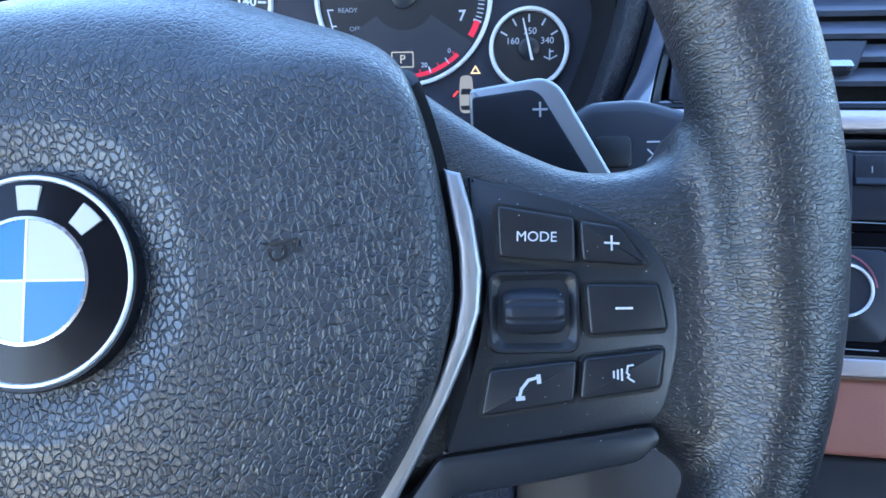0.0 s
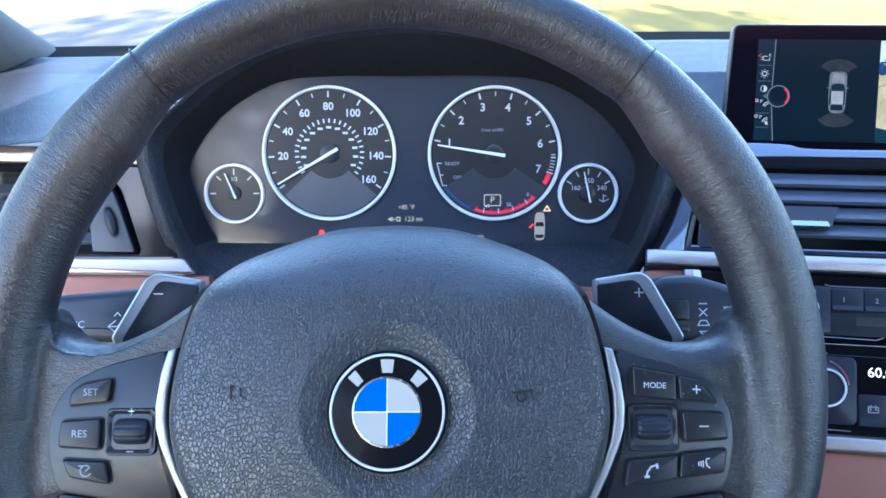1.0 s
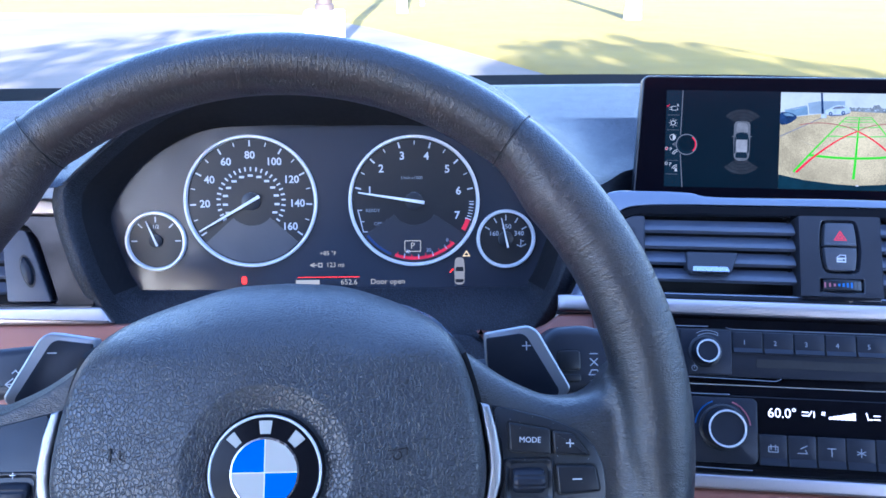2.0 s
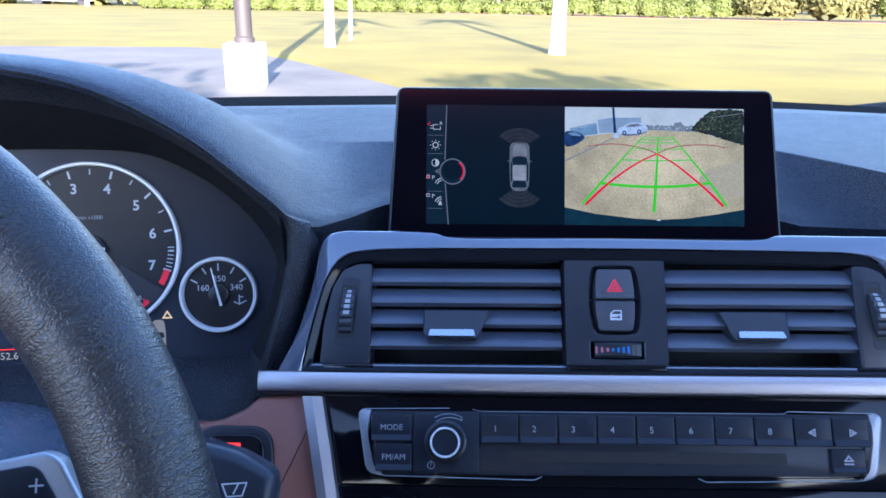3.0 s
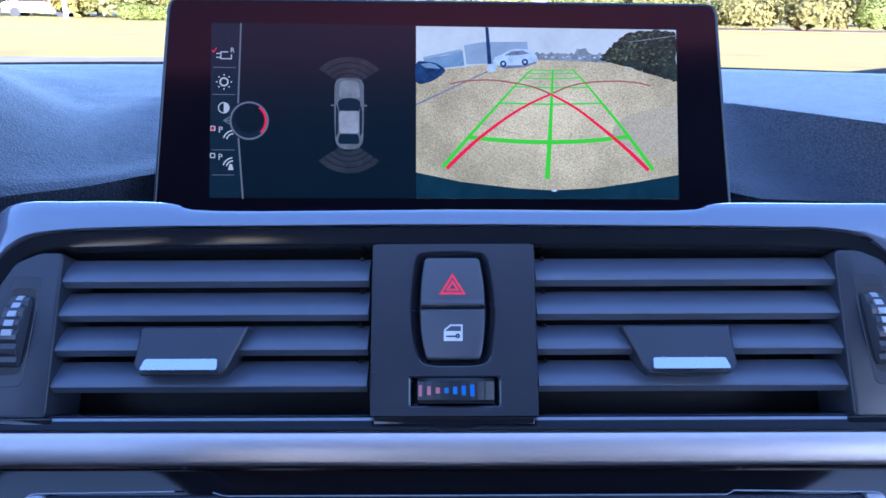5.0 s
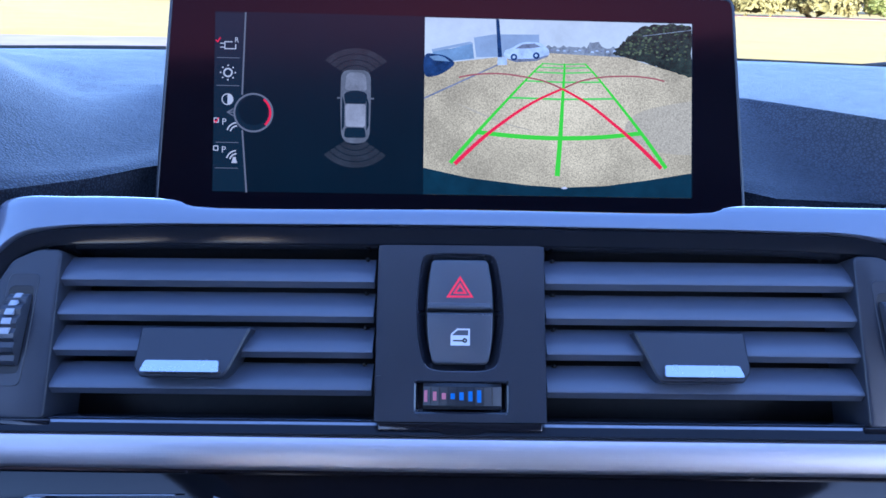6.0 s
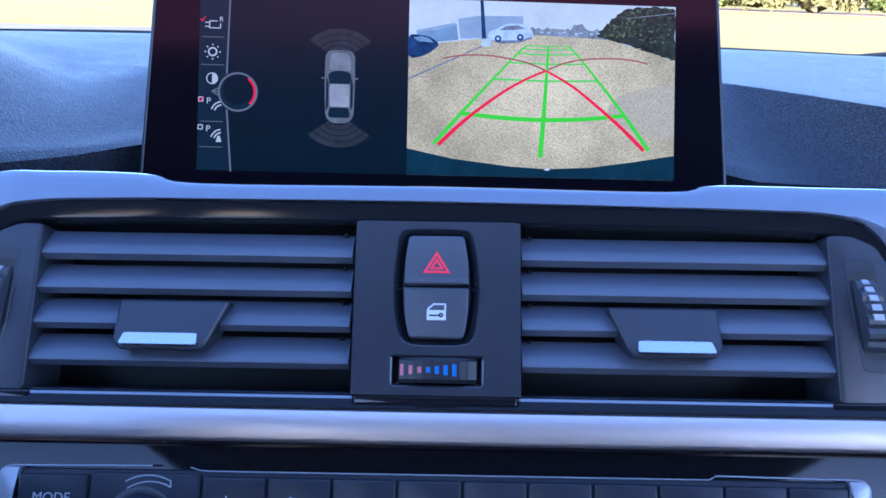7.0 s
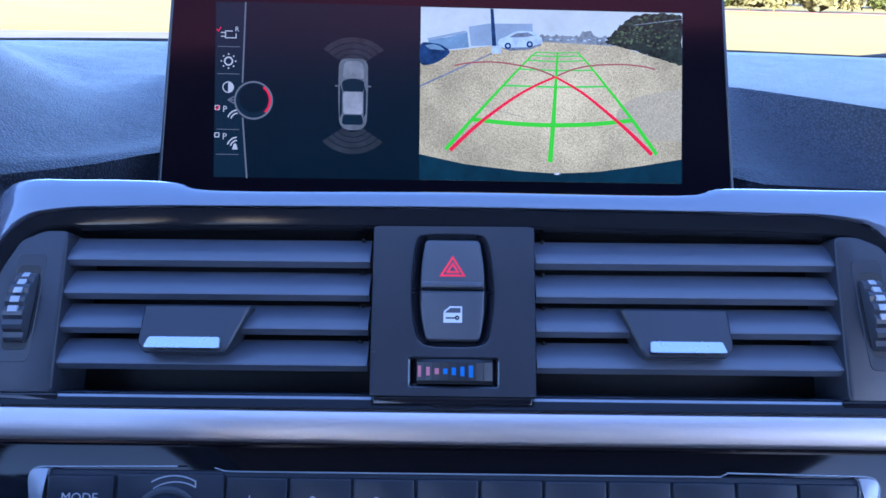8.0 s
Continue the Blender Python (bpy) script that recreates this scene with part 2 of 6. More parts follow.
END = surface("satin_grey_end", (0.30, 0.31, 0.34), 0.40, metal=0.6, var=0.08, rough_var=0.05)
RING = surface("painted_silver_ring", (0.74, 0.75, 0.78), 0.36, metal=0.2, var=0.04, rough_var=0.04)
MARK = surface("grey_marks", (0.30, 0.32, 0.36), 0.5, var=0.05)
KEYPRINT = surface("dulled_key_printing", (0.30, 0.31, 0.34), 0.5, var=0.05)
FAINT = surface("faded_printing", (0.28, 0.30, 0.34), 0.5, var=0.05)
REDPRINT = surface("red_printing", (0.85, 0.02, 0.05), 0.45, var=0.05)
BLUEPRINT = surface("blue_printing", (0.02, 0.13, 0.40), 0.45, var=0.05)
BLUEDIM = surface("dim_blue_printing", (0.02, 0.05, 0.16), 0.5, var=0.05)
PINKPRINT = surface("pink_printing", (0.44, 0.13, 0.16), 0.45, var=0.05)
EM_BLUE = surface("blue_enamel", (0.0, 0.12, 0.66), 0.18, coat=0.1, var=0.03, rough_var=0.05)
EM_WHITE = surface("white_enamel", (0.44, 0.43, 0.39), 0.18, coat=0.1, var=0.03, rough_var=0.05)
EM_BLACK = surface("black_enamel", (0.006, 0.006, 0.008), 0.18, coat=0.0, spec=0.2, var=0.1, rough_var=0.03)
THREAD = surface("grey_thread", (0.10, 0.09, 0.085), 0.8, var=0.3)
LINER = surface("pale_bounce_headliner", (0.46, 0.46, 0.47), 0.9, var=0.08, grain=0.2)
PILLAR = surface("dark_grey_pillar_cloth", (0.07, 0.07, 0.072), 0.85, var=0.12, grain=0.2)
FRIT = surface("matt_black_trim", (0.006, 0.006, 0.007), 0.9, var=0.2, spec=0.02)
CARPET = surface("black_carpet", (0.02, 0.02, 0.021), 0.95, var=0.3, grain=0.5, grain_scale=400)
LIT_WHITE = glowing("lit_white", (0.85, 0.9, 1.0), 1.1)
LIT_DIM = glowing("lit_dim", (0.60, 0.57, 0.50), 0.42)
LIT_FADED = glowing("lit_faded", (0.42, 0.40, 0.37), 0.36)
LIT_RED = glowing("lit_red", (1.0, 0.03, 0.02), 1.6)
LIT_AMBER = glowing("lit_amber", (0.9, 0.66, 0.35), 0.6)
SCREENGLASS = surface("screen_glass", (0.003, 0.003, 0.005), 0.10, var=0.2, rough_var=0.02, spec=0.02)
coated(SCREENGLASS)

# ---- mesh helpers: local millimetres, x right, y up, z towards the seat ----


def basis(o, yaw, tilt, roll=0.0):
    a, b, c = radians(yaw), radians(tilt), radians(roll)
    u, f, z = Vector((math.cos(a), math.sin(a), 0)), Vector((-math.sin(a), math.cos(a), 0)), Vector((0, 0, 1))
    v = math.cos(b) * z + math.sin(b) * f
    n = -math.cos(b) * f + math.sin(b) * z
    u, v = math.cos(c) * u + math.sin(c) * v, math.cos(c) * v - math.sin(c) * u
    m = Matrix((u, v, n)).transposed().to_4x4()
    m.translation = o
    return m


class Shape:
    """Collects vertices (mm) and faces."""

    def __init__(self, unit=0.001):
        self.v, self.f, self.unit = [], [], unit

    def loops(self, rings, closed=True, caps=(True, True)):
        base, n = len(self.v), len(rings[0])
        for ring in rings:
            self.v += [tuple(p) for p in ring]
        for i in range(len(rings) - 1):
            for j in range(n if closed else n - 1):
                k = (j + 1) % n
                self.f.append((base + i * n + j, base + i * n + k, base + (i + 1) * n + k, base + (i + 1) * n + j))
        if caps[0]:
            self.f.append(tuple(base + j for j in reversed(range(n))))
        if caps[1]:
            self.f.append(tuple(base + (len(rings) - 1) * n + j for j in range(n)))
        return self

    def prism(self, poly, z0, z1, b=0.0, seg=3, back=True):
        rings = [[(x, y, z0) for x, y in poly]]
        if b:
            for k in range(seg + 1):
                a = math.pi / 2 * k / seg
                rings.append([(x, y, z1 - b + b * math.sin(a)) for x, y in inset(poly, b * (1 - math.cos(a)))])
        else:
            rings.append([(x, y, z1) for x, y in poly])
        return self.loops(rings, caps=(back, True))

    def band(self, outer, inner, z0, z1, b=0.0):
        """A flat frame between two loops of the same count."""
        o2, i2 = (inset(outer, b), inset(inner, -b)) if b else (outer, inner)
        rings = [[(x, y, z0) for x, y in inner], [(x, y, z0) for x, y in outer], [(x, y, z1 - b) for x, y in outer]]
        if b:
            rings += [[(x, y, z1) for x, y in o2], [(x, y, z1) for x, y in i2]]
        rings += [[(x, y, z1 - b) for x, y in inner], [(x, y, z0) for x, y in inner]]
        if not b:
            rings = [rings[0], rings[1], [(x, y, z1) for x, y in outer], [(x, y, z1) for x, y in inner], rings[0]]
        return self.loops(rings, caps=(False, False))

    def lathe(self, cx, cy, profile, n=48, caps=(True, True)):
        return self.loops([[(cx + r * math.cos(2 * math.pi * k / n), cy + r * math.sin(2 * math.pi * k / n), z) for k in range(n)] for r, z in profile], caps=caps)

    def box(self, x0, x1, y0, y1, z0, z1, b=0.0):
        return self.prism([(x0, y0), (x1, y0), (x1, y1), (x0, y1)], z0, z1, b, 2)

    def sweep(self, path, section, up=(0, 0, 1), closed=False, scale=None):
        """Carries a section (x across, y along up) down a path."""
        pts, rings, n = [Vector(p) for p in path], [], len(path)
        for i, p in enumerate(pts):
            a, c = (pts[i - 1], pts[(i + 1) % n]) if closed else (pts[max(0, i - 1)], pts[min(n - 1, i + 1)])
            d = (c - a).normalized()
            side = d.cross(Vector(up)).normalized()
            top = side.cross(d)
            s = scale[i] if scale else 1.0
            rings.append([tuple(p + side * x * s + top * y * s) for x, y in section])
        if closed:
            rings.append(rings[0])
        return self.loops(rings, caps=(not closed, not closed))

    def mesh(self, name, mat, sharp=35.0, smooth=True, weld=1e-6):
        me = bpy.data.meshes.new(name)
        me.from_pydata([tuple(c * self.unit for c in p) for p in self.v], [], self.f)
        bm = bmesh.new()
        bm.from_mesh(me)
        if weld:
            bmesh.ops.remove_doubles(bm, verts=bm.verts, dist=weld)
        bmesh.ops.recalc_face_normals(bm, faces=bm.faces)
        for face in bm.faces:
            face.smooth = smooth
        bm.to_mesh(me)
        bm.free()
        if smooth:
            me.set_sharp_from_angle(angle=radians(sharp))
        me.materials.append(mat)
        return me


def inset(poly, d):
    out, n = [], len(poly)
    area = sum(poly[i][0] * poly[(i + 1) % n][1] - poly[(i + 1) % n][0] * poly[i][1] for i in range(n))
    s = 1 if area > 0 else -1
    for i in range(n):
        (ax, ay), (bx, by), (cx, cy) = poly[i - 1], poly[i], poly[(i + 1) % n]
        e1, e2 = Vector((bx - ax, by - ay)), Vector((cx - bx, cy - by))
        if e1.length < 1e-9 or e2.length < 1e-9:
            out.append((bx, by))
            continue
        n1, n2 = Vector((-e1.y, e1.x)).normalized(), Vector((-e2.y, e2.x)).normalized()
        m = n1 + n2
        m = m / max(0.35, m.length_squared / 2) if m.length > 1e-6 else n1
        out.append((bx + s * d * m.x, by + s * d * m.y))
    return out


def rrect(x0, x1, y0, y1, r, n=5):
    pts = []
    for cx, cy, a in ((x1 - r, y1 - r, 0), (x0 + r, y1 - r, 90), (x0 + r, y0 + r, 180), (x1 - r, y0 + r, 270)):
        pts += [(cx + r * math.cos(radians(a + 90 * k / n)), cy + r * math.sin(radians(a + 90 * k / n))) for k in range(n + 1)]
    return pts


def rounded(poly, r, n=5):
    """Rounds the corners of a polygon."""
    out, m = [], len(poly)
    for i in range(m):
        a, b, c = (Vector(p[:2]) for p in (poly[i - 1], poly[i], poly[(i + 1) % m]))
        rr = poly[i][2] if len(poly[i]) > 2 else r
        d1, d2 = (a - b), (c - b)
        k = min(rr, d1.length * 0.48, d2.length * 0.48)
        p, q = b + d1.normalized() * k, b + d2.normalized() * k
        out += [tuple(p * (1 - s) ** 2 + b * 2 * s * (1 - s) + q * s * s) for s in (j / n for j in range(n + 1))]
    return out


def spline(pts, per=6, closed=False):
    """A Catmull-Rom curve through points of any dimension."""
    out, n = [], len(pts)
    get = (lambda i: Vector(pts[i % n])) if closed else (lambda i: Vector(pts[min(n - 1, max(0, i))]))
    for i in range(n if closed else n - 1):
        a, b, c, d = get(i - 1), get(i), get(i + 1), get(i + 2)
        for k in range(per):
            t = k / per
            out.append(tuple(0.5 * (2 * b + (c - a) * t + (2 * a - 5 * b + 4 * c - d) * t * t + (3 * b - a - 3 * c + d) * t ** 3)))
    if not closed:
        out.append(tuple(pts[-1]))
    return out


def circle(r, n=8, sx=1.0, sy=1.0):
    return [(r * sx * math.cos(2 * math.pi * k / n), r * sy * math.sin(2 * math.pi * k / n)) for k in range(n)]


def thing(name, m, label, category, group="", kind=""):
    ob = new(name)
    ob.empty_display_size = 0.02
    ob.matrix_world = m
    return tagged(ob, label, category, group, kind)


def part(name, shape, mat, parent, label="", **kw):
    ob = new(name, shape.mesh(name, mat, **kw) if isinstance(shape, Shape) else shape)
    ob.parent = parent
    if label:
        tagged(ob, label)
    return ob


def solid(name, shape, mat, m, label, category, group="", kind="", **kw):
    """A thing of one mesh."""
    ob = new(name, shape.mesh(name, mat, **kw))
    ob.matrix_world = m
    return tagged(ob, label, category, group, kind)


def letters(text, size, x, y, z, mat, parent, name="lettering", turn=0.0, wide=1.0, depth=0.05, bold=0.0):
    """Printed characters, centred on (x, y), millimetres."""
    cu = bpy.data.curves.new(name, "FONT")
    cu.body, cu.size, cu.align_x, cu.align_y, cu.extrude, cu.resolution_u = text, size * 0.001, "CENTER", "CENTER", depth * 0.001, 3
    cu.offset = bold * 0.001
    tmp = bpy.data.objects.new(name, cu)
    me = bpy.data.meshes.new_from_object(tmp)
    bpy.data.objects.remove(tmp)
    bpy.data.curves.remove(cu)
    me.materials.clear()
    me.materials.append(mat)
    ob = new(name, me)
    ob.parent = parent
    ob.matrix_basis = pose(x * 0.001, y * 0.001, z * 0.001, 0, 0, turn) @ Matrix.Diagonal((wide, 1, 1, 1))
    return ob


def strokes(lines, width, z, mat, parent, name="icon", h=0.12):
    """A printed icon made of thick lines."""
    s = Shape()
    for line in lines:
        for (x0, y0), (x1, y1) in zip(line, line[1:]):
            d = Vector((x1 - x0, y1 - y0))
            if d.length < 1e-6:
                continue
            e = d.normalized() * width / 2
            p = Vector((-e.y, e.x))
            s.prism([(x0 - e.x - p.x, y0 - e.y - p.y), (x1 + e.x - p.x, y1 + e.y - p.y), (x1 + e.x + p.x, y1 + e.y + p.y), (x0 - e.x + p.x, y0 - e.y + p.y)], z, z + h)
    return part(name, s, mat, parent, smooth=False, weld=0)


def arc(cx, cy, r, a0, a1, n=12):
    return [(cx + r * math.cos(radians(a0 + (a1 - a0) * k / n)), cy + r * math.sin(radians(a0 + (a1 - a0) * k / n))) for k in range(n + 1)]


W = basis((0, 0, 0.95), 0, 30)
C = basis((-0.002, 0.307, 0.955), 0, 15)
S = basis((0.354, 0.2195, 0.9485), -9.4, 31, 1.4)
D = basis((0.3552, 0.3405, 1.0397), -5.8, 20.7)
WORLD = Matrix.Identity(4)

# ---- the car's shell ----


def slab(x0, x1, y0, y1, z0, z1, b=0.0):
    return Shape(1.0).box(x0, x1, y0, y1, z0, z1, b)


def hull(a, b, thick):
    """A plate between two edges (lists of points), with thickness downwards."""
    t = Vector(thick)
    s = Shape(1.0)
    top = list(a) + list(reversed(b))
    s.loops([[tuple(Vector(p) + t) for p in top], top])
    return s


solid("floor", slab(-0.42, 1.13, -2.2, 0.75, 0.30, 0.34), CARPET, WORLD, "black carpeted car floor", "floor", kind="structure")
# Unseen roof: pale to bounce light in, widened at left rear for shade.
roof = Shape(1.0)
ro = [(-0.25, -0.13), (0.95, -0.13), (0.99, -0.6), (0.95, -1.62), (-0.345, -1.62), (-0.345, -0.8)]
arch = lambda x, y: 1.35 + 0.05 * min(1.0, (-y - 0.08) / 0.6)
mid = [(x * 0.5 + 0.175, y * 0.5 - 0.4) for x, y in ro]
roof.loops([[(x, y, arch(x, y)) for x, y in ring] for ring in (mid, ro)] + [[(x, y, arch(x, y) + 0.03) for x, y in ring] for ring in (ro, mid)])
solid("ceiling", roof, LINER, WORLD, "pale grey headliner, unseen, added to bounce and block light", "ceiling", kind="structure")
solid("wall_left", slab(-0.44, -0.40, -1.6, 0.66, 0.30, 0.44), MATT, WORLD, "low black door sill under the open door", "door sill", kind="structure")
solid("wall_left_rear", slab(-0.44, -0.40, -1.6, -0.75, 0.44, 0.93), MATT, WORLD, "black inner panel below the rear window", "door panel", kind="structure")
solid("wall_right", slab(1.11, 1.15, -1.6, 0.66, 0.30, 1.02), MATT, WORLD, "black inner door panel below the window", "door panel", kind="structure")
# Added wall: closes the unseen rear and keeps low sun out.
solid("wall_rear", slab(-0.44, 1.15, -1.6, -1.55, 0.30, 1.42), MATT, WORLD, "plain dark wall added to close the unseen rear against the sun", "wall", kind="structure")

# ---- binnacle hood ----


def mirror_outline(half, cu=0.0):
    """half: points from the top centre, clockwise to the bottom centre, x relative to the centre."""
    right = [(cu + x, y) for x, y in half]
    left = [(cu - x, y) for x, y in reversed(half)]
    return right + [p for p in left if abs(p[0] - cu) > 1e-6]


cl_half = spline([(0, 66), (60, 66), (103, 61), (144, 37), (169, 5), (170, -15), (160, -45), (152, -58), (140, -61), (0, -61)], 4)
lip_half = spline([(0, 108), (50, 102), (90, 90), (130, 68), (160, 44), (182, 24), (184, 8), (181, -10), (174, -36), (165, -60), (151, -79), (127, -88), (60, -89), (0, -89)], 3)


def resample(poly, n):
    pts = [Vector(p) for p in poly] + [Vector(poly[0])]
    lens = [0.0]
    for a, b in zip(pts, pts[1:]):
        lens.append(lens[-1] + (b - a).length)
    out, j = [], 0
    for k in range(n):
        d = lens[-1] * k / n
        while lens[j + 1] < d:
            j += 1
        out.append(tuple(pts[j].lerp(pts[j + 1], (d - lens[j]) / max(1e-9, lens[j + 1] - lens[j]))))
    return out


N = 120
inner = resample(mirror_outline(cl_half), N)
lip = resample(mirror_outline(lip_half), N)
grow = lambda poly, d: inset(poly, -d)
def rolled(ring):
    """The lower rim drops and draws back, so that it faces the seat."""
    out = []
    for x, y, z in ring:
        w = max(0.0, min(1.0, (-40 - y) / 40)) * max(0.0, min(1.0, z / 43))
        out.append((x, y - 11 * w, z - 18 * w))
    return out


hood = Shape()
rr = [[(x, y, -7) for x, y in inner], [(x, y, 4) for x, y in inner]]
rr += [[(x * 0.35 + a * 0.65, y * 0.35 + b * 0.65, 30) for (x, y), (a, b) in zip(inner, lip)]]
rr += [[(x, y, 43) for x, y in grow(lip, -2.5)], [(x, y, 47) for x, y in grow(lip, -0.8)], [(x, y, 48) for x, y in grow(lip, 0.6)]]
low = lambda y: max(0.0, min(1.0, (26 - y) / 10.0))
rr += [[(x, y, 48 - 3 * low(y)) for x, y in [(a + (c - a) * low(b), b + (d - b) * low(b)) for (a, b), (c, d) in zip(grow(lip, 0.7), grow(lip, 9))]]]
rr += [[(x, y, 47 - 17 * low(y)) for x, y in [(a + (c - a) * low(b), b + (d - b) * low(b)) for (a, b), (c, d) in zip(grow(lip, 0.7), grow(lip, 13.5))]]]
rr += [[(x, y, 46 - 66 * low(y)) for x, y in [(a + (c - a) * low(b), b + (d - b) * low(b)) for (a, b), (c, d) in zip(grow(lip, 0.7), grow(lip, 15))]]]
rr = [rolled(ring) for ring in rr]
hood.loops(rr[2:], caps=(False, False))
hood_thing = thing("instrument_hood", C, "black leather-grained shroud round the instruments", "instrument hood")
part("shroud", hood, SHADED_SOFT, hood_thing, sharp=60)
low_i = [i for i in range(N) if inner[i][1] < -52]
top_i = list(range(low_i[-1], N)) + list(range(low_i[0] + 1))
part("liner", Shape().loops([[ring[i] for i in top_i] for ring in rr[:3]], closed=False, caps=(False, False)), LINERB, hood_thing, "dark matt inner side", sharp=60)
part("sill", Shape().loops([[ring[i] for i in low_i] for ring in rr[:3]], closed=False, caps=(False, False)), SHADED_SOFT, hood_thing, "grained sill below the instruments", sharp=60)

# ---- dashboard top: one sheet that rises into the hood ----
top_lip = [p for p in lip_half if p[1] >= 23.9 and p[0] <= 182.5]


def front_edge(x):
    """The near edge of the dashboard top: y and z."""
    u = abs(x + 0.002) * 1000
    if u <= 182:
        v = 24.0
        for (a, b), (c, d) in zip(top_lip, top_lip[1:]):
            if a <= u <= c:
                v = b + (d - b) * (u - a) / max(1e-6, c - a)
        return 0.307 + v * 0.001 * math.sin(radians(15)) - 0.048 * math.cos(radians(15)), 0.955 + v * 0.001 * math.cos(radians(15)) + 0.048 * math.sin(radians(15))
    if x < 0:
        return 0.267 - 0.06 * min(1.0, (u - 182) / 120), 0.990 + 0.005 * min(1, (u - 182) / 60)
    table = [(0.180, 0.267, 0.990), (0.195, 0.276, 0.984), (0.215, 0.312, 0.979), (0.235, 0.345, 0.977), (0.26, 0.37, 0.974), (0.46, 0.36, 0.972), (0.49, 0.33, 0.971), (0.51, 0.302, 0.970), (0.6, 0.288, 0.968), (1.12, 0.22, 0.962)]
    for (a, b, c), (d, e, f) in zip(table, table[1:]):
        if a <= x <= d:
            q = (x - a) / (d - a)
            return b + (e - b) * q, c + (f - c) * q
    return 0.22, 0.962


def screen_foot(x):
    """The curved foot of the windscreen: y."""
    table = [(-0.42, 0.525), (-0.30, 0.535), (-0.10, 0.578), (0.10, 0.625), (0.30, 0.638), (0.50, 0.632), (0.67, 0.60), (0.77, 0.56), (0.90, 0.50), (1.13, 0.40)]
    for (p, q), (r, t) in zip(table, table[1:]):
        if p <= x <= r:
            return q + (t - q) * (x - p) / (r - p)
    return 0.40


def crease(x):
    """Where the sloping front of the dashboard top meets its flat rear shelf: y and z."""
    table = [(-0.42, 0.46), (0.24, 0.458), (0.42, 0.43), (0.50, 0.41), (0.54, 0.388), (0.56, 0.345), (0.575, 0.31), (0.60, 0.296), (1.12, 0.235)]
    for (p, q), (r, t) in zip(table, table[1:]):
        if p <= x <= r:
            return q + (t - q) * (x - p) / (r - p), 0.999 + max(-0.0025, min(0.0015, (x - 0.32) * 0.03))
    return 0.235, 1.0


dash = Shape(1.0)
rings = []
xs = [-0.42 + 1.54 * k / 220 for k in range(221)]
for x in xs:
    yf, zf = front_edge(x)
    u = abs(x + 0.002)
    bump = max(0.0, min(1.0, (0.23 - u) / 0.11))
    bump = bump * bump * (3 - 2 * bump)
    yc, zc = crease(x)
    yb = screen_foot(x) - 0.022
    yc = min(yc, yb - 0.03)
    dc = max(0.006, yc - yf)
    under = u < 0.1825 or x < 0
    ring = [(x, yf + (0.004 if under else 0.03), zf - (0.003 if under else 0.17)), (x, yf + (0.003 if under else 0.014), zf - (0.003 if under else 0.022)), (x, yf + (0.001 if under else 0.004), zf - (0.002 if under else 0.010)), (x, yf, zf - 0.002)]
    for d in [dc * (k / 14) ** 1.2 for k in range(1, 14)] + [dc - 0.003, dc, dc + 0.003] + [dc + (yb - yf - dc) * k / 10 for k in range(1, 11)]:
        q = (max(0.0, d) / (yb - yf)) ** (1 / 1.4)
        flat_z = zf + (zc - zf) * (max(0.0, d) / dc) ** 1.15 if d < dc else zc + (1.004 - zc) * (d - dc) / (yb - yc)
        hood_z = zf + (1.004 - zf) * min(1.0, q * 1.15) ** 1.5
        hump = 0.017 * bump * math.sin(math.pi * min(1.0, d / 0.16)) ** 0.8 if 0 < d < 0.16 else 0.0
        edge = 0.004 * min(1.0, d / 0.006) - 0.004 * max(0.0, 1 - 2 * bump) * max(0.0, 1 - d / dc) * min(1.0, d / 0.03)
        ring.append((x, yf + d, flat_z * (1 - bump) + hood_z * bump + hump + edge - 0.004))
    ring += [(x, yb + 0.012, 0.990), (x, yb + 0.10, 0.975), (x, yb + 0.14, 0.90)]
    rings.append(ring)
dash.loops(rings, closed=False, caps=(False, False))
dashboard = solid("dashboard", dash, SOFT, WORLD, "black soft-touch dashboard top with fine leather grain", "dashboard", kind="structure", sharp=60)
foot = [(x, screen_foot(x) - 0.006) for x in (-0.42 + 1.54 * k / 40 for k in range(41))]
solid("windscreen_base", Shape(1.0).loops([[(x, y, 0.985) for x, y in foot], [(x, y, 0.998) for x, y in foot], [(x, y + 0.10, 0.998) for x, y in foot], [(x, y + 0.12, 0.97) for x, y in foot]], closed=False, caps=(False, False)), FRIT, WORLD, "black windscreen base trim", "trim", kind="structure")

# ---- instrument cluster ----
cluster = thing("instrument_cluster", C @ pose(0, 0, 0.005), "instrument cluster with four round chrome-ringed gauges in a dark plate", "instrument cluster")
part("plate", Shape().prism(inset(inner, -4), -16, -6), PLATE, cluster)


def gauge(name, cx, cy, r, label):
    g = new(name)
    g.parent = cluster
    g.matrix_basis = pose(cx * 0.001, cy * 0.001, 0)
    tagged(g, label)
    part("ring", Shape().lathe(0, 0, [(r, -8), (r, -2.6), (r - 0.7, -1.7), (r - 1.8, -1.8), (r - 2.5, -3.0), (r - 2.6, -5.5)], 72, caps=(False, False)), RING, g, "satin silver ring")
    part("dial", Shape().lathe(0, 0, [(r - 2.4, -5.9), (r - 2.4, -5.2)], 72), FACE, g, "black dial")
    return g


def ticks(g, r0, r1, angles, w, mat, name="tick"):
    for a in angles:
        strokes([[(r0 * math.cos(radians(a)), r0 * math.sin(radians(a))), (r1 * math.cos(radians(a)), r1 * math.sin(radians(a)))]], w, -5.1, mat, g, name)


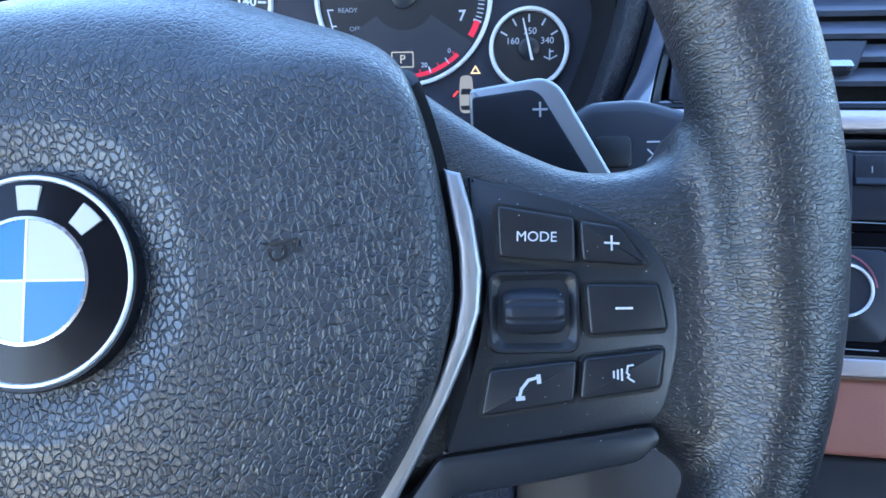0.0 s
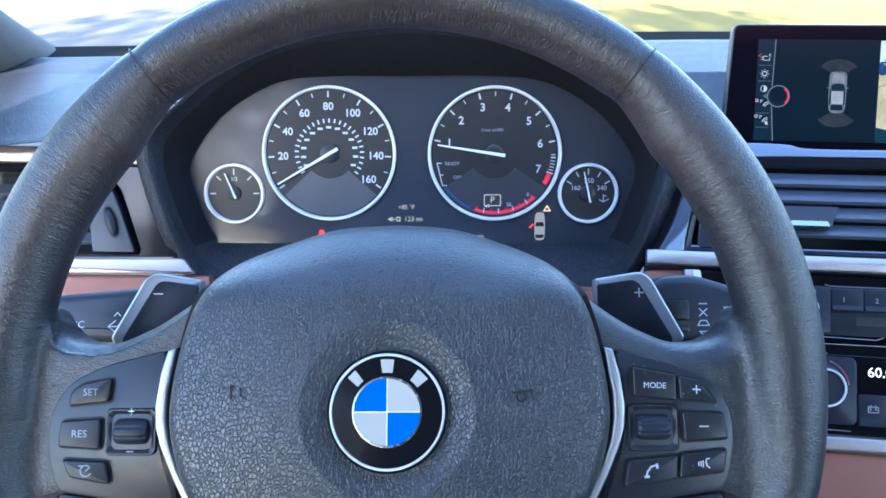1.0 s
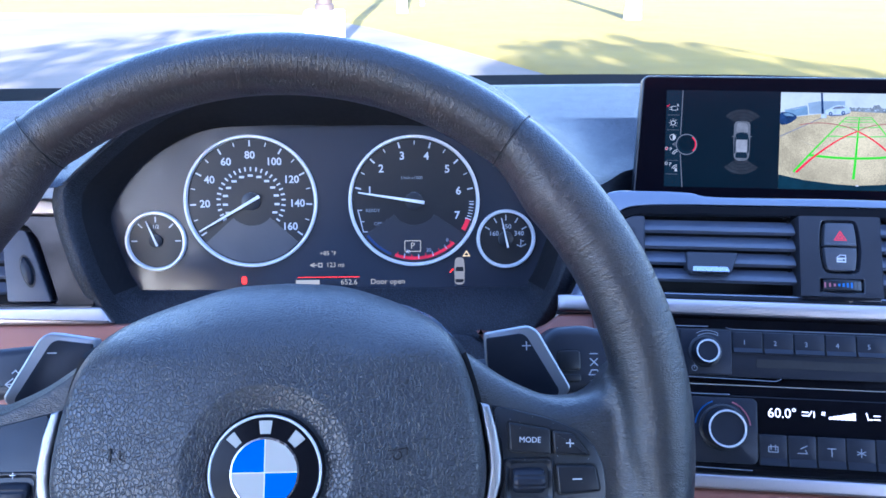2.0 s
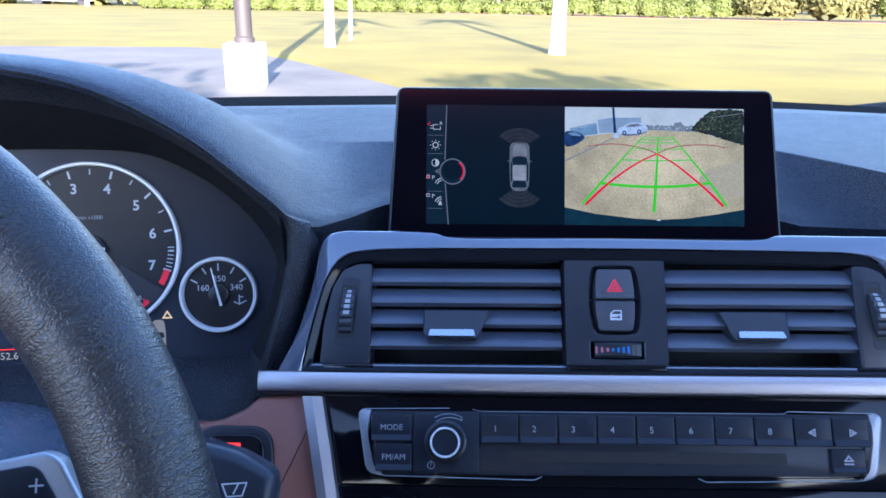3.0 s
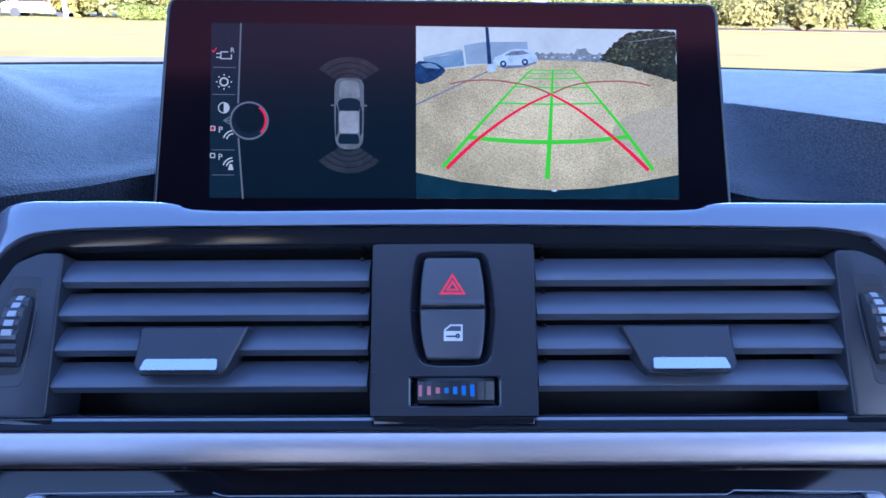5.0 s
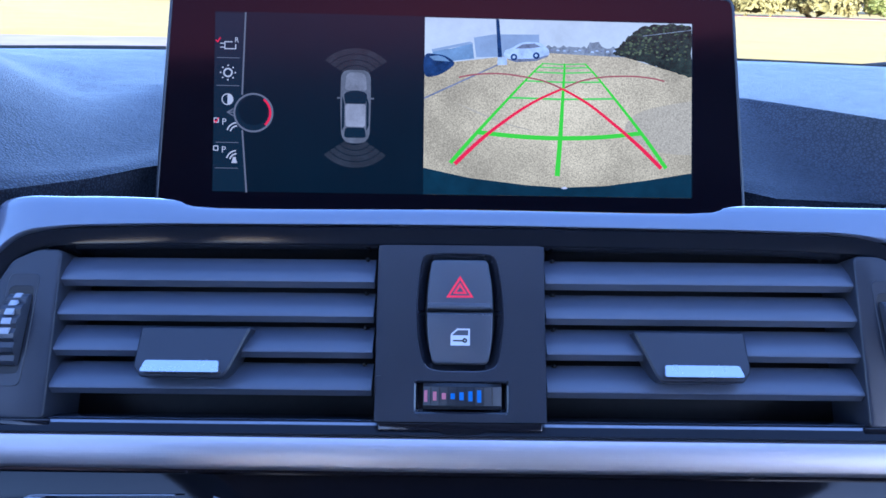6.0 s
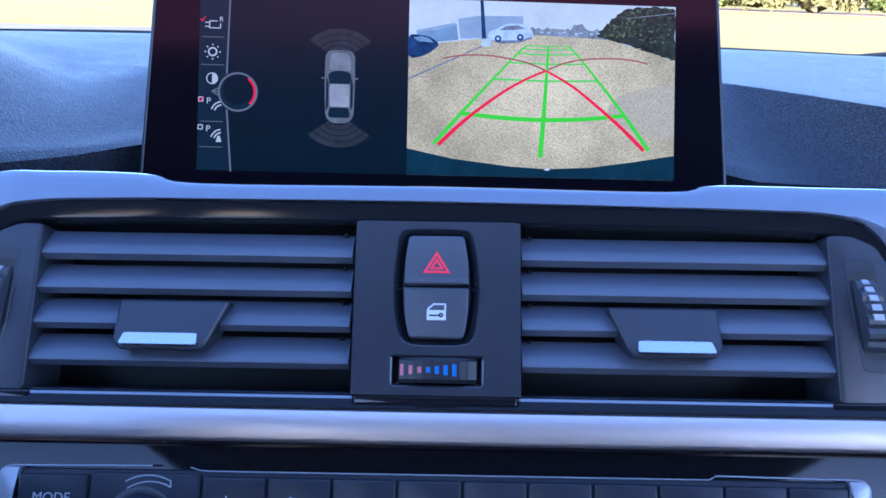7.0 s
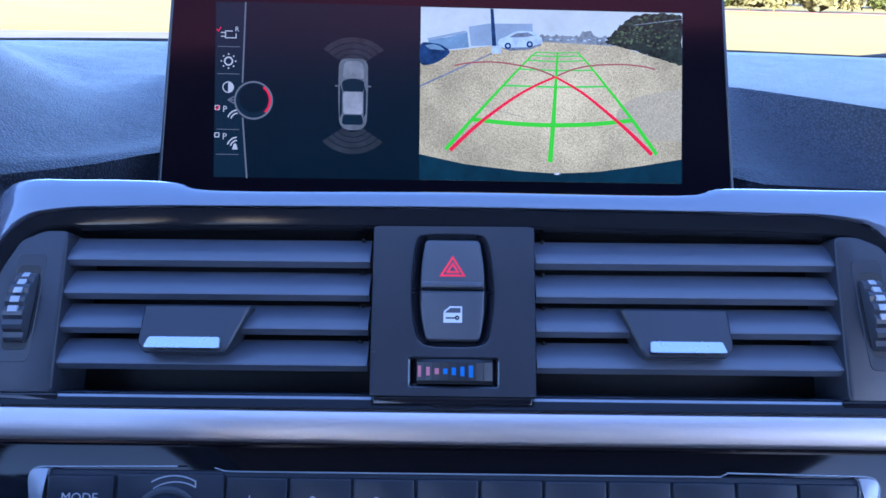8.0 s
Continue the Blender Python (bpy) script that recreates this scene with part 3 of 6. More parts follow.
def needle(g, angle, length, tail, w=1.3, cap=7):
    c, s = math.cos(radians(angle)), math.sin(radians(angle))
    rot = lambda x, y: (x * c - y * s, x * s + y * c)
    part("needle", Shape().prism([rot(-tail, -w), rot(length, -w * 0.4), rot(length, w * 0.4), rot(-tail, w)], -2.2, -1.4, 0.3, 2), NEEDLE, g, "white needle")
    part("hub", Shape().lathe(0, 0, [(cap, -5), (cap, -3.2), (cap - 1.5, -2.6), (0.1, -2.5)], 32), PLASTIC, g)


def sector(r0, r1, a0, a1, z0, z1, n=20):
    return Shape().prism(arc(0, 0, r1, a0, a1, n) + list(reversed(arc(0, 0, r0, a0, a1, n))), z0, z1)


speed = gauge("speedometer", -63.3, 8.0, 51.2, "speedometer with white numerals to 160")
part("wedge", sector(19, 47.5, 222, 318, -5.1, -4.6), WEDGE, speed)
ticks(speed, 43, 46.5, [214 - 31 * k for k in range(9)], 1.2, PRINT)
ticks(speed, 44, 46.5, [198.5 - 31 * k for k in range(8)], 0.7, PRINT)
for k in range(1, 9):
    a = radians(214 - 31 * k)
    letters(str(20 * k), 8.0, 35.5 * math.cos(a), 35.5 * math.sin(a), -5, PRINT, speed, "numeral", bold=0.16)
ticks(speed, 24, 26, [214 - 9.6 * k for k in range(27)], 1.2, PRINT, "inner_tick")
for k in range(13):
    a = radians(206 - 19.3 * k)
    strokes([[(20 * math.cos(a) - 1.1, 20 * math.sin(a)), (20 * math.cos(a) + 1.1, 20 * math.sin(a))]], 1.7, -5.1, PRINT, speed, "small_figure")
needle(speed, 210, 46, 8)
tach = gauge("tachometer", 63.1, 7.5, 51.2, "rev counter with white numerals to 7 and a red band")
part("wedge", sector(19, 47.5, 214, 326, -5.1, -4.6), DIMWEDGE, tach)
ticks(tach, 43, 46.5, [167 - 31 * k for k in range(7)], 1.2, PRINT)
ticks(tach, 44, 46.5, [151.5 - 31 * k for k in range(6)], 0.7, PRINT)
ticks(tach, 43.5, 46.5, [-1 - 3 * k for k in range(6)], 0.6, PRINT, "fine_tick")
for k in range(7):
    a = radians(167 - 31 * k)
    letters(str(k + 1), 8.4, 35.5 * math.cos(a), 36.0 * math.sin(a), -5, PRINT, tach, "numeral", bold=0.16)
letters("READY", 3.6, -32.4, -7.4, -5, FAINT, tach)
letters("OFF", 3.6, -28.6, -17.8, -5, FAINT, tach)
letters("1/min x1000", 3.4, -2, 18, -5, FAINT, tach)
strokes([[(-44, -7), (-40, -24)], [(-44, -7), (-41, -7)], [(-42, -16), (-39.5, -16)], [(-40, -24), (-37, -24)]], 0.7, -5.1, PRINT, tach, "ready_scale")
part("red_band", sector(43, 46.5, -19, -31, -5.1, -4.9, 6), REDPRINT, tach)
for k in range(9):
    strokes([[(42.4 * math.cos(radians(252 + 7.4 * k)), 42.4 * math.sin(radians(252 + 7.4 * k))), (45.4 * math.cos(radians(252 + 7.4 * k)), 45.4 * math.sin(radians(252 + 7.4 * k)))]], 0.7, -4.35, PRINT if k % 2 else REDPRINT, tach, "economy_tick")
part("economy_band", sector(43.9, 46.3, 250, 313, -4.55, -4.3), REDPRINT, tach, "red arc of the fuel economy scale")
for k, tx in enumerate(("40", "20", "0")):
    a = radians(262.3 + 23.7 * k)
    letters(tx, 3.8, 40.4 * math.cos(a), 40.4 * math.sin(a), -4.4, PRINT, tach, "numeral")
part("gear_frame", Shape().band(rrect(-8, 5, -40, -31, 0.5, 2), rrect(-7.4, 4.4, -39.4, -31.6, 0.3, 2), -4.5, -4.3), LIT_DIM, tach)
letters("P", 7, -1.5, -35.5, -4.4, LIT_DIM, tach, "gear_letter")
part("blue_arc", sector(44.6, 46.4, 216, 246, -4.55, -4.3, 8), BLUEDIM, tach)
needle(tach, 171, 44, 8)
fuel = gauge("fuel_gauge", -137.3, -22.2, 23.2, "small fuel gauge with a chrome ring")
ticks(fuel, 15, 18.5, [180, 135, 90, 45, 0], 1.0, PRINT)
letters("1/2", 4.2, 0, 11, -5, PRINT, fuel)
needle(fuel, 112, 17, 4, 0.9, 5)
oil = gauge("oil_gauge", 135.3, -22.9, 23.2, "small oil temperature gauge with a chrome ring")
ticks(oil, 15, 18.5, [150, 120, 90, 60, 30], 0.9, PRINT)
letters("160", 5.2, -9.5, 4, -5, PRINT, oil)
letters("250", 5.2, 0.5, 9.5, -5, PRINT, oil)
letters("340", 5.2, 10.5, 4, -5, PRINT, oil)
letters("°F", 4, 0, 4, -5, PRINT, oil)
strokes([[(9, -5), (12, -6.5), (16, -4.5)], [(12, -6), (12, -1)], [(12, -2), (14, -2)]], 0.7, -5.1, PRINT, oil)
needle(oil, 103, 17, 7, 0.8, 6)
letters("+85 °F", 4.8, -5, -33.4, -5.6, LIT_DIM, cluster, "temperature_reading")
letters("123 mi", 5.2, 0.5, -42.6, -5.6, LIT_DIM, cluster, "range_reading")
strokes([[(-19, -42.6), (-14, -42.6)], [(-16, -41.1), (-19, -42.6), (-16, -44.1)], [(-12.6, -41.2), (-10, -41.2), (-10, -44), (-12.6, -44), (-12.6, -41.2)]], 0.7, -5.9, LIT_DIM, cluster, "range_icon")
letters("652.6", 6.0, 11, -56.4, -5.6, LIT_DIM, cluster, "trip_reading")
strokes([[(-29, -56.2), (-14, -56.2)]], 3.6, -5.9, LIT_DIM, cluster, "odometer_bar")
strokes([[(-29, -52.2), (19, -52.2)]], 0.35, -5.9, LIT_RED, cluster, "red_line")
letters("Door open", 6.0, 41.6, -56.3, -5.6, LIT_DIM, cluster, "door_message")
part("telltale", Shape().prism(rrect(-73, -69, -57, -51, 1.5), -6, -5.6), LIT_RED, cluster, "lit red telltale")
part("warning_triangle", Shape().band([(101, -36.8), (107.2, -36.8), (104.1, -31.8)], [(102.4, -36.0), (105.8, -36.0), (104.1, -33.3)], -5.9, -5.6), LIT_AMBER, cluster, smooth=False)
diagram = new("door_diagram")
diagram.parent = cluster
tagged(diagram, "small lit picture of a car with one door open")
part("body", Shape().prism(rounded([(94.8, -59.4, 3), (102.4, -59.4, 3), (102.8, -46, 4), (102.0, -37.6, 2.5), (95.2, -37.6, 2.5), (94.4, -46, 4)], 3, 5), -6, -5.75), LIT_FADED, diagram)
part("windscreen", Shape().prism(rounded([(95.2, -48.6), (102.0, -48.6), (101.4, -45.2), (95.8, -45.2)], 0.8, 3), -5.75, -5.6), FACE, diagram)
part("rear_window", Shape().prism(rounded([(95.6, -57.6), (101.6, -57.6), (102.0, -55.0), (95.2, -55.0)], 0.8, 3), -5.75, -5.6), FACE, diagram)
part("open_door", Shape().prism([(90.6, -49.4), (91.3, -49.8), (94.0, -46.8), (93.3, -46.4)], -6, -5.6), LIT_RED, diagram, "red open door mark")

# ---- steering wheel ----
wheel = thing("steering_wheel", W, "black leather steering wheel with a round emblem and chrome-edged spokes", "steering wheel")
rim = Shape()
rings = []


def rim_at(r, a, z):
    """A point of the rim at radius r and angle a, z above its middle; the rim leans back a little at the top."""
    x, y = r * math.cos(a), r * math.sin(a)
    return x + 1.0, y + 7.5, z - 24.4 + 0.065 * y


for k in range(240):
    a = 2 * math.pi * k / 240
    deg = math.degrees(a) % 360
    off = min(abs((deg - q + 180) % 360 - 180) for q in (20, 160))
    grip = max(0.0, min(1.0, (31 - off) / 9))
    seam = any(abs((deg - q + 180) % 360 - 180) < 0.8 for q in (52, 128, 232, 308))
    ri, ro = 154.6 - 6.5 * grip, 181.0
    rc, half, dep = (ri + ro) / 2, (ro - ri) / 2, 15.6 + 0.6 * grip
    if seam:
        half, dep = half - 0.8, dep - 0.8
    rings.append([rim_at(rc + half * math.cos(b), a, dep * math.sin(b)) for b in (2 * math.pi * j / 48 for j in range(48))])
rings.append(rings[0])
rim.loops(rings, caps=(False, False))
spoke_half = [(62, 60), (78, 50), (101, 34), (120, 25.5), (136, 26), (146, 33), (151, 44), (163, 40), (167, 0), (162, -40), (150, -52), (143, -46), (134, -40), (112, -47), (84, -48), (70, -60), (40, -75), (40, 60)]
for s in (1, -1):
    rim.prism(rounded([(s * x, y) for x, y in (spoke_half if s > 0 else list(reversed(spoke_half)))], 6, 3), -52, -20.5, 12, 4)
for s in (1, -1):
    rim.loops([[(s * x, y, z) for y, z in (row if s > 0 else reversed(row))] for x, top in ((143, -21.5), (148, -19.6), (153, -16.6), (158, -13.6), (164, -11.4)) for row in [[(-42, -44), (-42, top - 6), (-38, top - 1.5), (-32, top), (26, top), (32, top - 1.5), (36, top - 6), (36, -44)]]])
rim.prism(rounded([(-40, -50), (40, -50), (34, -120), (42, -178), (-42, -178), (-34, -120)], 10, 3), -46, -26, 5, 3)
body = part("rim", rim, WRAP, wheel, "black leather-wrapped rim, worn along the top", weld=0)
rm = body.modifiers.new("blend", "REMESH")
rm.mode, rm.voxel_size, rm.use_smooth_shade = "VOXEL", 0.0016, True
sm = body.modifiers.new("soften", "SMOOTH")
sm.factor, sm.iterations = 0.5, 22

for q in (52, 128):
    a = radians(q)
    seam_ring = Shape()
    pts = [rim_at(167.8 + 13.4 * math.cos(b), a, 15.8 * math.sin(b)) for b in (2 * math.pi * j / 40 for j in range(40))]
    seam_ring.sweep(pts, circle(0.28, 6), up=(-math.sin(a), math.cos(a), 0), closed=True)
    part("seam", seam_ring, DARK, wheel, "dark seam across the rim")
pad_half = spline([(0, 80.5), (25, 78.8), (45, 73), (60, 66.4), (70, 59.8), (76.8, 52), (81.6, 41), (85.6, 27), (88.9, 8), (89.2, -8), (84.4, -27), (75.4, -45), (62, -64), (40, -77), (0, -81)], 6)
pad_out = resample(mirror_outline(pad_half), 180)
pad = Shape()


def crown(x, y):
    k = max(0.0, min(1.0, (y / math.hypot(x, y) - 0.42) / 0.45))
    return k * k * (3 - 2 * k)


def pad_height(x, y, s):
    """Face of the cushion: gently domed, dished round the emblem, rolling over at its edge and far back along the top."""
    r = math.hypot(x, y)
    k = crown(x, y)
    dome = -1.0 - 7.5 * s ** 2.2 - y * y * (0.0012 if y > 0 else 0.0004)
    q = max(0.0, min(1.0, (34.6 - r) / 10.6))
    s0 = 0.93 - 0.37 * k
    w = max(0.0, min(1.0, (s - s0) / (1 - s0)))
    return dome - 3.4 * (q if q > 0.06 else 0.06 * (q / 0.06) ** 1.5) - (7 + 33 * k) * (1 - math.sqrt(1 - w * w))


rings = []
ray = [(x / math.hypot(x, y), y / math.hypot(x, y), math.hypot(x, y)) for x, y in pad_out]
for r in (2, 10, 18, 22, 24, 26, 28, 30, 31.5, 32.6, 33.4, 34, 34.6, 35.2, 36.2, 38):
    rings.append([(x * r, y * r, pad_height(x * r, y * r, r / d)) for x, y, d in ray])
for k in range(1, 37):
    w = math.sin(math.pi / 2 * k / 36)
    rings.append([(x * q, y * q, pad_height(x * q, y * q, q / d)) for x, y, d in ray for q in [38 + (d - 38) * w]])
rings.append([(x, y, min(-44, rings[-1][i][2] - 6)) for i, (x, y) in enumerate(pad_out)])
pad.loops(rings, caps=(True, False))
part("airbag_cover", pad, LEATHER, wheel, "pebble-grained black airbag cover", sharp=60)
gap_out, gap_in = grow(pad_out, 2.4), pad_out
lift = [crown(x, y) for x, y in pad_out]
gap_floor = [-19.6 - 34 * max(0.0, min(1.0, (k - 0.1) / 0.4)) for k in lift]
gap_ring = [(a[0] + (b[0] - a[0]) * w, a[1] + (b[1] - a[1]) * w) for a, b, k in zip(gap_in, gap_out, lift) for w in [max(-1.0, min(1.0, 1 - (k - 0.1) / 0.3))]]
part("gap", Shape().loops([[(x * q, y * q, z + dz) for (x, y), z in zip(gap_ring, gap_floor)] for q, dz in ((0.95, -1), (1, 0), (1, -12))], caps=(False, False)), DARK, wheel, "dark gap round the airbag cover")
strokes([[(-62, 10), (-62, 5)], [(-58, 9), (-58, 6), (-54.5, 4.5), (-51.5, 6), (-51.5, 9)]], 0.6, -4.3, DARK, wheel, "horn_mark", 0.6)
strokes([[(46, 7.6), (50, 7.2), (56.5, 8.2), (56.5, 5.6)], arc(52.4, 5.4, 1.7, -200, 60, 10)], 0.6, -3.7, DARK, wheel, "horn_mark", 0.6)

emblem = new("emblem")
emblem.parent = wheel
emblem.matrix_basis = pose(0, 0, -0.0025, -2)
tagged(emblem, "round quartered blue and white emblem")
part("chrome_ring", Shape().lathe(0, 0, [(22.5, -1), (22.5, 1.4), (22.2, 1.8), (21.7, 1.8), (21.4, 1.2)], 72, caps=(False, False)), RING, emblem, "thin bright ring")
part("outer_ring", Shape().lathe(0, 0, [(23.6, -6), (23.6, 0.6), (23.2, 1.3), (22.6, 1.3), (22.5, 0)], 72, caps=(False, False)), EM_BLACK, emblem)
part("black_ring", Shape().lathe(0, 0, [(21.4, -2), (21.4, 1.4), (13.6, 2.3), (13.4, 1.0)], 72, caps=(True, True)), EM_BLACK, emblem, "gloss black ring")
part("inner_ring", Shape().lathe(0, 0, [(13.6, 1.0), (13.6, 2.5), (12.9, 2.6), (12.7, 2.0)], 64, caps=(False, False)), CHROME, emblem)
for k in range(4):
    part("quarter", sector(0.15, 12.9, 90 * k + 0.8, 90 * k + 89.2, 1.2, 2.3, 12), (EM_WHITE, EM_BLUE)[k % 2], emblem, ("white quarter", "blue quarter")[k % 2])
strokes([[(-12.8, 0), (12.8, 0)], [(0, -12.8), (0, 12.8)]], 0.45, 2.2, RING, emblem, "cross_line", 0.2)
for a, w in ((134, 4.2), (90, 5.4), (46, 5.4)):
    part("mark", sector(15.0, 20.2, a - w * 1.4, a + w * 1.4, 1.5, 2.35, 6), EM_WHITE, emblem, "plain silver mark on the black ring")


def flip(poly, s):
    return [(s * x, y) for x, y in (poly if s > 0 else list(reversed(poly)))]


plate_poly = rounded([(93, 23.5, 1), (118, 17.5, 6), (133, 10.5, 8), (140, 0, 8), (141.5, -14, 8), (138, -29, 4), (135, -34, 2), (86, -41, 1), (94, -17, 12), (96.5, 0, 12)], 4)
chrome_poly = [(87.6, 24.6), (91.4, 23.6), (94.2, 14), (96, 1), (95.4, -8), (93, -16), (87.8, -28), (80, -43), (72, -58), (66, -68), (60, -66), (68, -54), (78, -38), (85.5, -24), (89.5, -13), (91, -4), (90.8, 6)]
low_poly = rounded([(85.5, -41.5), (135, -34.6), (137, -38), (132, -43), (112, -47), (92, -50), (74, -60), (78, -52)], 2)
for s, side in ((1, "right"), (-1, "left")):
    panel = new("button_panel")
    panel.parent = wheel
    tagged(panel, "satin black button panel in the spoke")
    part("plate", Shape().prism(flip(plate_poly, s), -30, -18.6, 1.2, 2), PLASTIC, panel)
    part("chrome_strip", Shape().prism(flip(chrome_poly, s), -26, -14.5, 1.2, 3), SATIN, wheel, "curved satin chrome strip")
    part("lower_trim", Shape().prism(flip(low_poly, s), -32, -19.5, 1.5, 2), PLASTIC, wheel)
    if s > 0:
        keys = [("mode", [(99.6, 16.2), (117.3, 13), (117.4, 2.6), (99.9, 4.3)]), ("plus", [(118.4, 12.4), (127.5, 10.8), (134, 1.8), (118.9, 3)]),
                ("minus", [(119.5, -2), (136.0, -2.4), (137.8, -12.7), (120.2, -13.8)]), ("phone", [(97.2, -21.4), (117.2, -19.3), (116.4, -28.6), (95.2, -31.8)]),
                ("voice", [(118.7, -18.9), (137, -17), (135.7, -25.8), (117.6, -28.3)])]
    else:
        keys = [("set", [(-131, 6.5), (-126, 10), (-114.8, 12.2), (-115.7, 2.6), (-131.8, 0.9)]), ("resume", [(-134.6, -5.2), (-118.7, -4.2), (-118.7, -16.4), (-135.4, -15.3)]), ("limit", [(-133.6, -20.6), (-116, -21.5), (-114, -30.2), (-130.2, -27.4)])]
    for nm, poly in keys:
        k = part("button", Shape().prism(rounded(poly, 1.2, 3), -20, -16.2, 0.7, 3), SWITCH, panel, "raised satin black button")
        cx, cy = sum(p[0] for p in poly) / len(poly), sum(p[1] for p in poly) / len(poly)
        part("gap", Shape().prism(grow(rounded(poly, 1.2, 3), 0.9), -20, -18.4), DARK, panel)
        zz = -16.15
        if nm == "mode":
            letters("MODE", 3.3, cx, cy - 0.3, zz, PRINT, k, turn=-2)
        elif nm == "set":
            letters("SET", 4.0, cx + 1, cy, zz, FAINT, k)
        elif nm == "resume":
            letters("RES", 4.2, cx, cy, zz, FAINT, k)
        elif nm == "plus":
            strokes([[(cx - 0.6, cy + 0.2), (cx + 2.4, cy)], [(cx + 0.9, cy + 1.6), (cx + 0.9, cy - 1.4)]], 0.45, zz - 0.05, PRINT, k)
        elif nm == "minus":
            strokes([[(cx - 2.0, cy), (cx + 1.4, cy)]], 0.5, zz - 0.05, PRINT, k)
        elif nm == "phone":
            strokes([[(cx - 2.6, cy - 2.6), (cx - 2.0, cy - 0.4), (cx - 0.4, cy + 1.6), (cx + 2.0, cy + 2.3)]], 0.65, zz - 0.05, PRINT, k)
            strokes([[(cx - 2.8, cy - 2.5), (cx - 1.7, cy - 2.4)], [(cx + 1.9, cy + 2.4), (cx + 2.0, cy + 1.3)]], 0.95, zz - 0.05, PRINT, k)
        elif nm == "voice":
            strokes([[(cx - 1.9, cy - 0.7), (cx - 1.9, cy + 0.5)], [(cx - 1.0, cy - 1.0), (cx - 1.0, cy + 0.8)], [(cx - 0.1, cy - 1.3), (cx - 0.1, cy + 1.0)], [(cx + 2.4, cy + 2.0), (cx + 1.3, cy + 1.8), (cx + 1.0, cy + 0.3), (cx + 1.5, cy - 0.2), (cx + 1.2, cy - 0.8), (cx + 2.5, cy - 1.7)]], 0.4, zz - 0.05, PRINT, k)
        else:
            strokes([arc(cx, cy, 2.2, 60, 330, 10), [(cx - 2.8, cy + 2), (cx - 1, cy + 2)], [(cx, cy), (cx + 1.6, cy + 1.4)]], 0.5, zz - 0.05, FAINT, k)
    rx = 107.8 if s > 0 else -106.3
    ry = -8.2 if s > 0 else -9.5
    part("roller_well", Shape().loops([[(x, y, z) for x, y in rrect(rx - q, rx + q, ry - q + 0.9, ry + q - 1.2, 2.6)] for q, z in ((10.8, -20), (10.6, -18.2), (10.2, -17.3), (9.6, -17.3), (7.6, -19.2), (7.4, -21))], caps=(False, False)), PLASTIC, panel, "raised soft edge round the roller")
    roll = Shape()
    ring = []
    for j in range(29):
        b = math.pi * j / 28
        groove = 0.45 if j in (10, 11, 17, 18) else 0.0
        ring.append((5.3 * math.cos(b), (4.6 - groove) * math.sin(b)))
    roll.loops([[(rx + q, ry + y * sc, -19.3 + z * sc) for y, z in ring] for q, sc in ((-6.9, 0.6), (-6.7, 0.8), (-6.0, 0.93), (-4.8, 0.99), (0, 1.02), (4.8, 0.99), (6.0, 0.93), (6.7, 0.8), (6.9, 0.6))])
    part("roller", roll, BUTTON, panel, "ribbed black roller")
    if s < 0:
        strokes([[(rx - 1.2, ry + 8.2), (rx + 1.2, ry + 8.2)], [(rx, ry + 9.3), (rx, ry + 7.1)], [(rx - 1.2, ry - 8.0), (rx + 1.2, ry - 8.0)]], 0.4, -17.4, PRINT, panel)
    paddle = new("shift_paddle")
    paddle.parent = wheel
    tagged(paddle, "satin chrome shift paddle with a black face")
    pp = rounded([(95.4, 40, 3), (94.6, 55.8, 1.5), (116.5, 59.3, 5), (121.5, 56.5, 4), (137, 28, 2), (131, 20, 3), (100, 20, 3)], 3)
    qq = rounded([(95.6, 40, 3), (95.3, 53.0, 1), (112.6, 55.3, 2), (115.6, 53.6, 3), (131, 27.0, 2), (128, 21, 3), (101, 21, 3)], 3)
    part("frame", Shape().prism(flip(pp, s), -70, -62, 1.6, 3), SATIN, paddle, "satin chrome edge")
    part("face", Shape().prism(flip(qq, s), -64, -60.8, 0.8, 2), BUTTON, paddle, "black plastic face")
    lines = [[(113.2, 49), (117.0, 49)]] + ([[(115.1, 50.9), (115.1, 47.1)]] if s > 0 else [])
    strokes([[(s * x - (0 if s > 0 else -1), y) for x, y in l] for l in lines], 0.6, -60.8, PRINT, paddle)
dust = Shape()
rnd = random.Random(4)
for _ in range(46):
    x, y, r = rnd.uniform(90, 138), rnd.uniform(-40, 22), rnd.uniform(0.05, 0.14)
    if abs(y) > 24 - (x - 96) * 0.25 and y > 0:
        continue
    dust.prism([(x + r * math.cos(q * 1.57 + x), y + r * rnd.uniform(0.6, 1.4) * math.sin(q * 1.57 + x)) for q in range(4)], -16.3, -16.05)
tagged(part("dust", dust, PRINT, wheel, "pale dust specks", smooth=False, weld=0), "pale dust specks", kind="stuff")
thread = Shape()
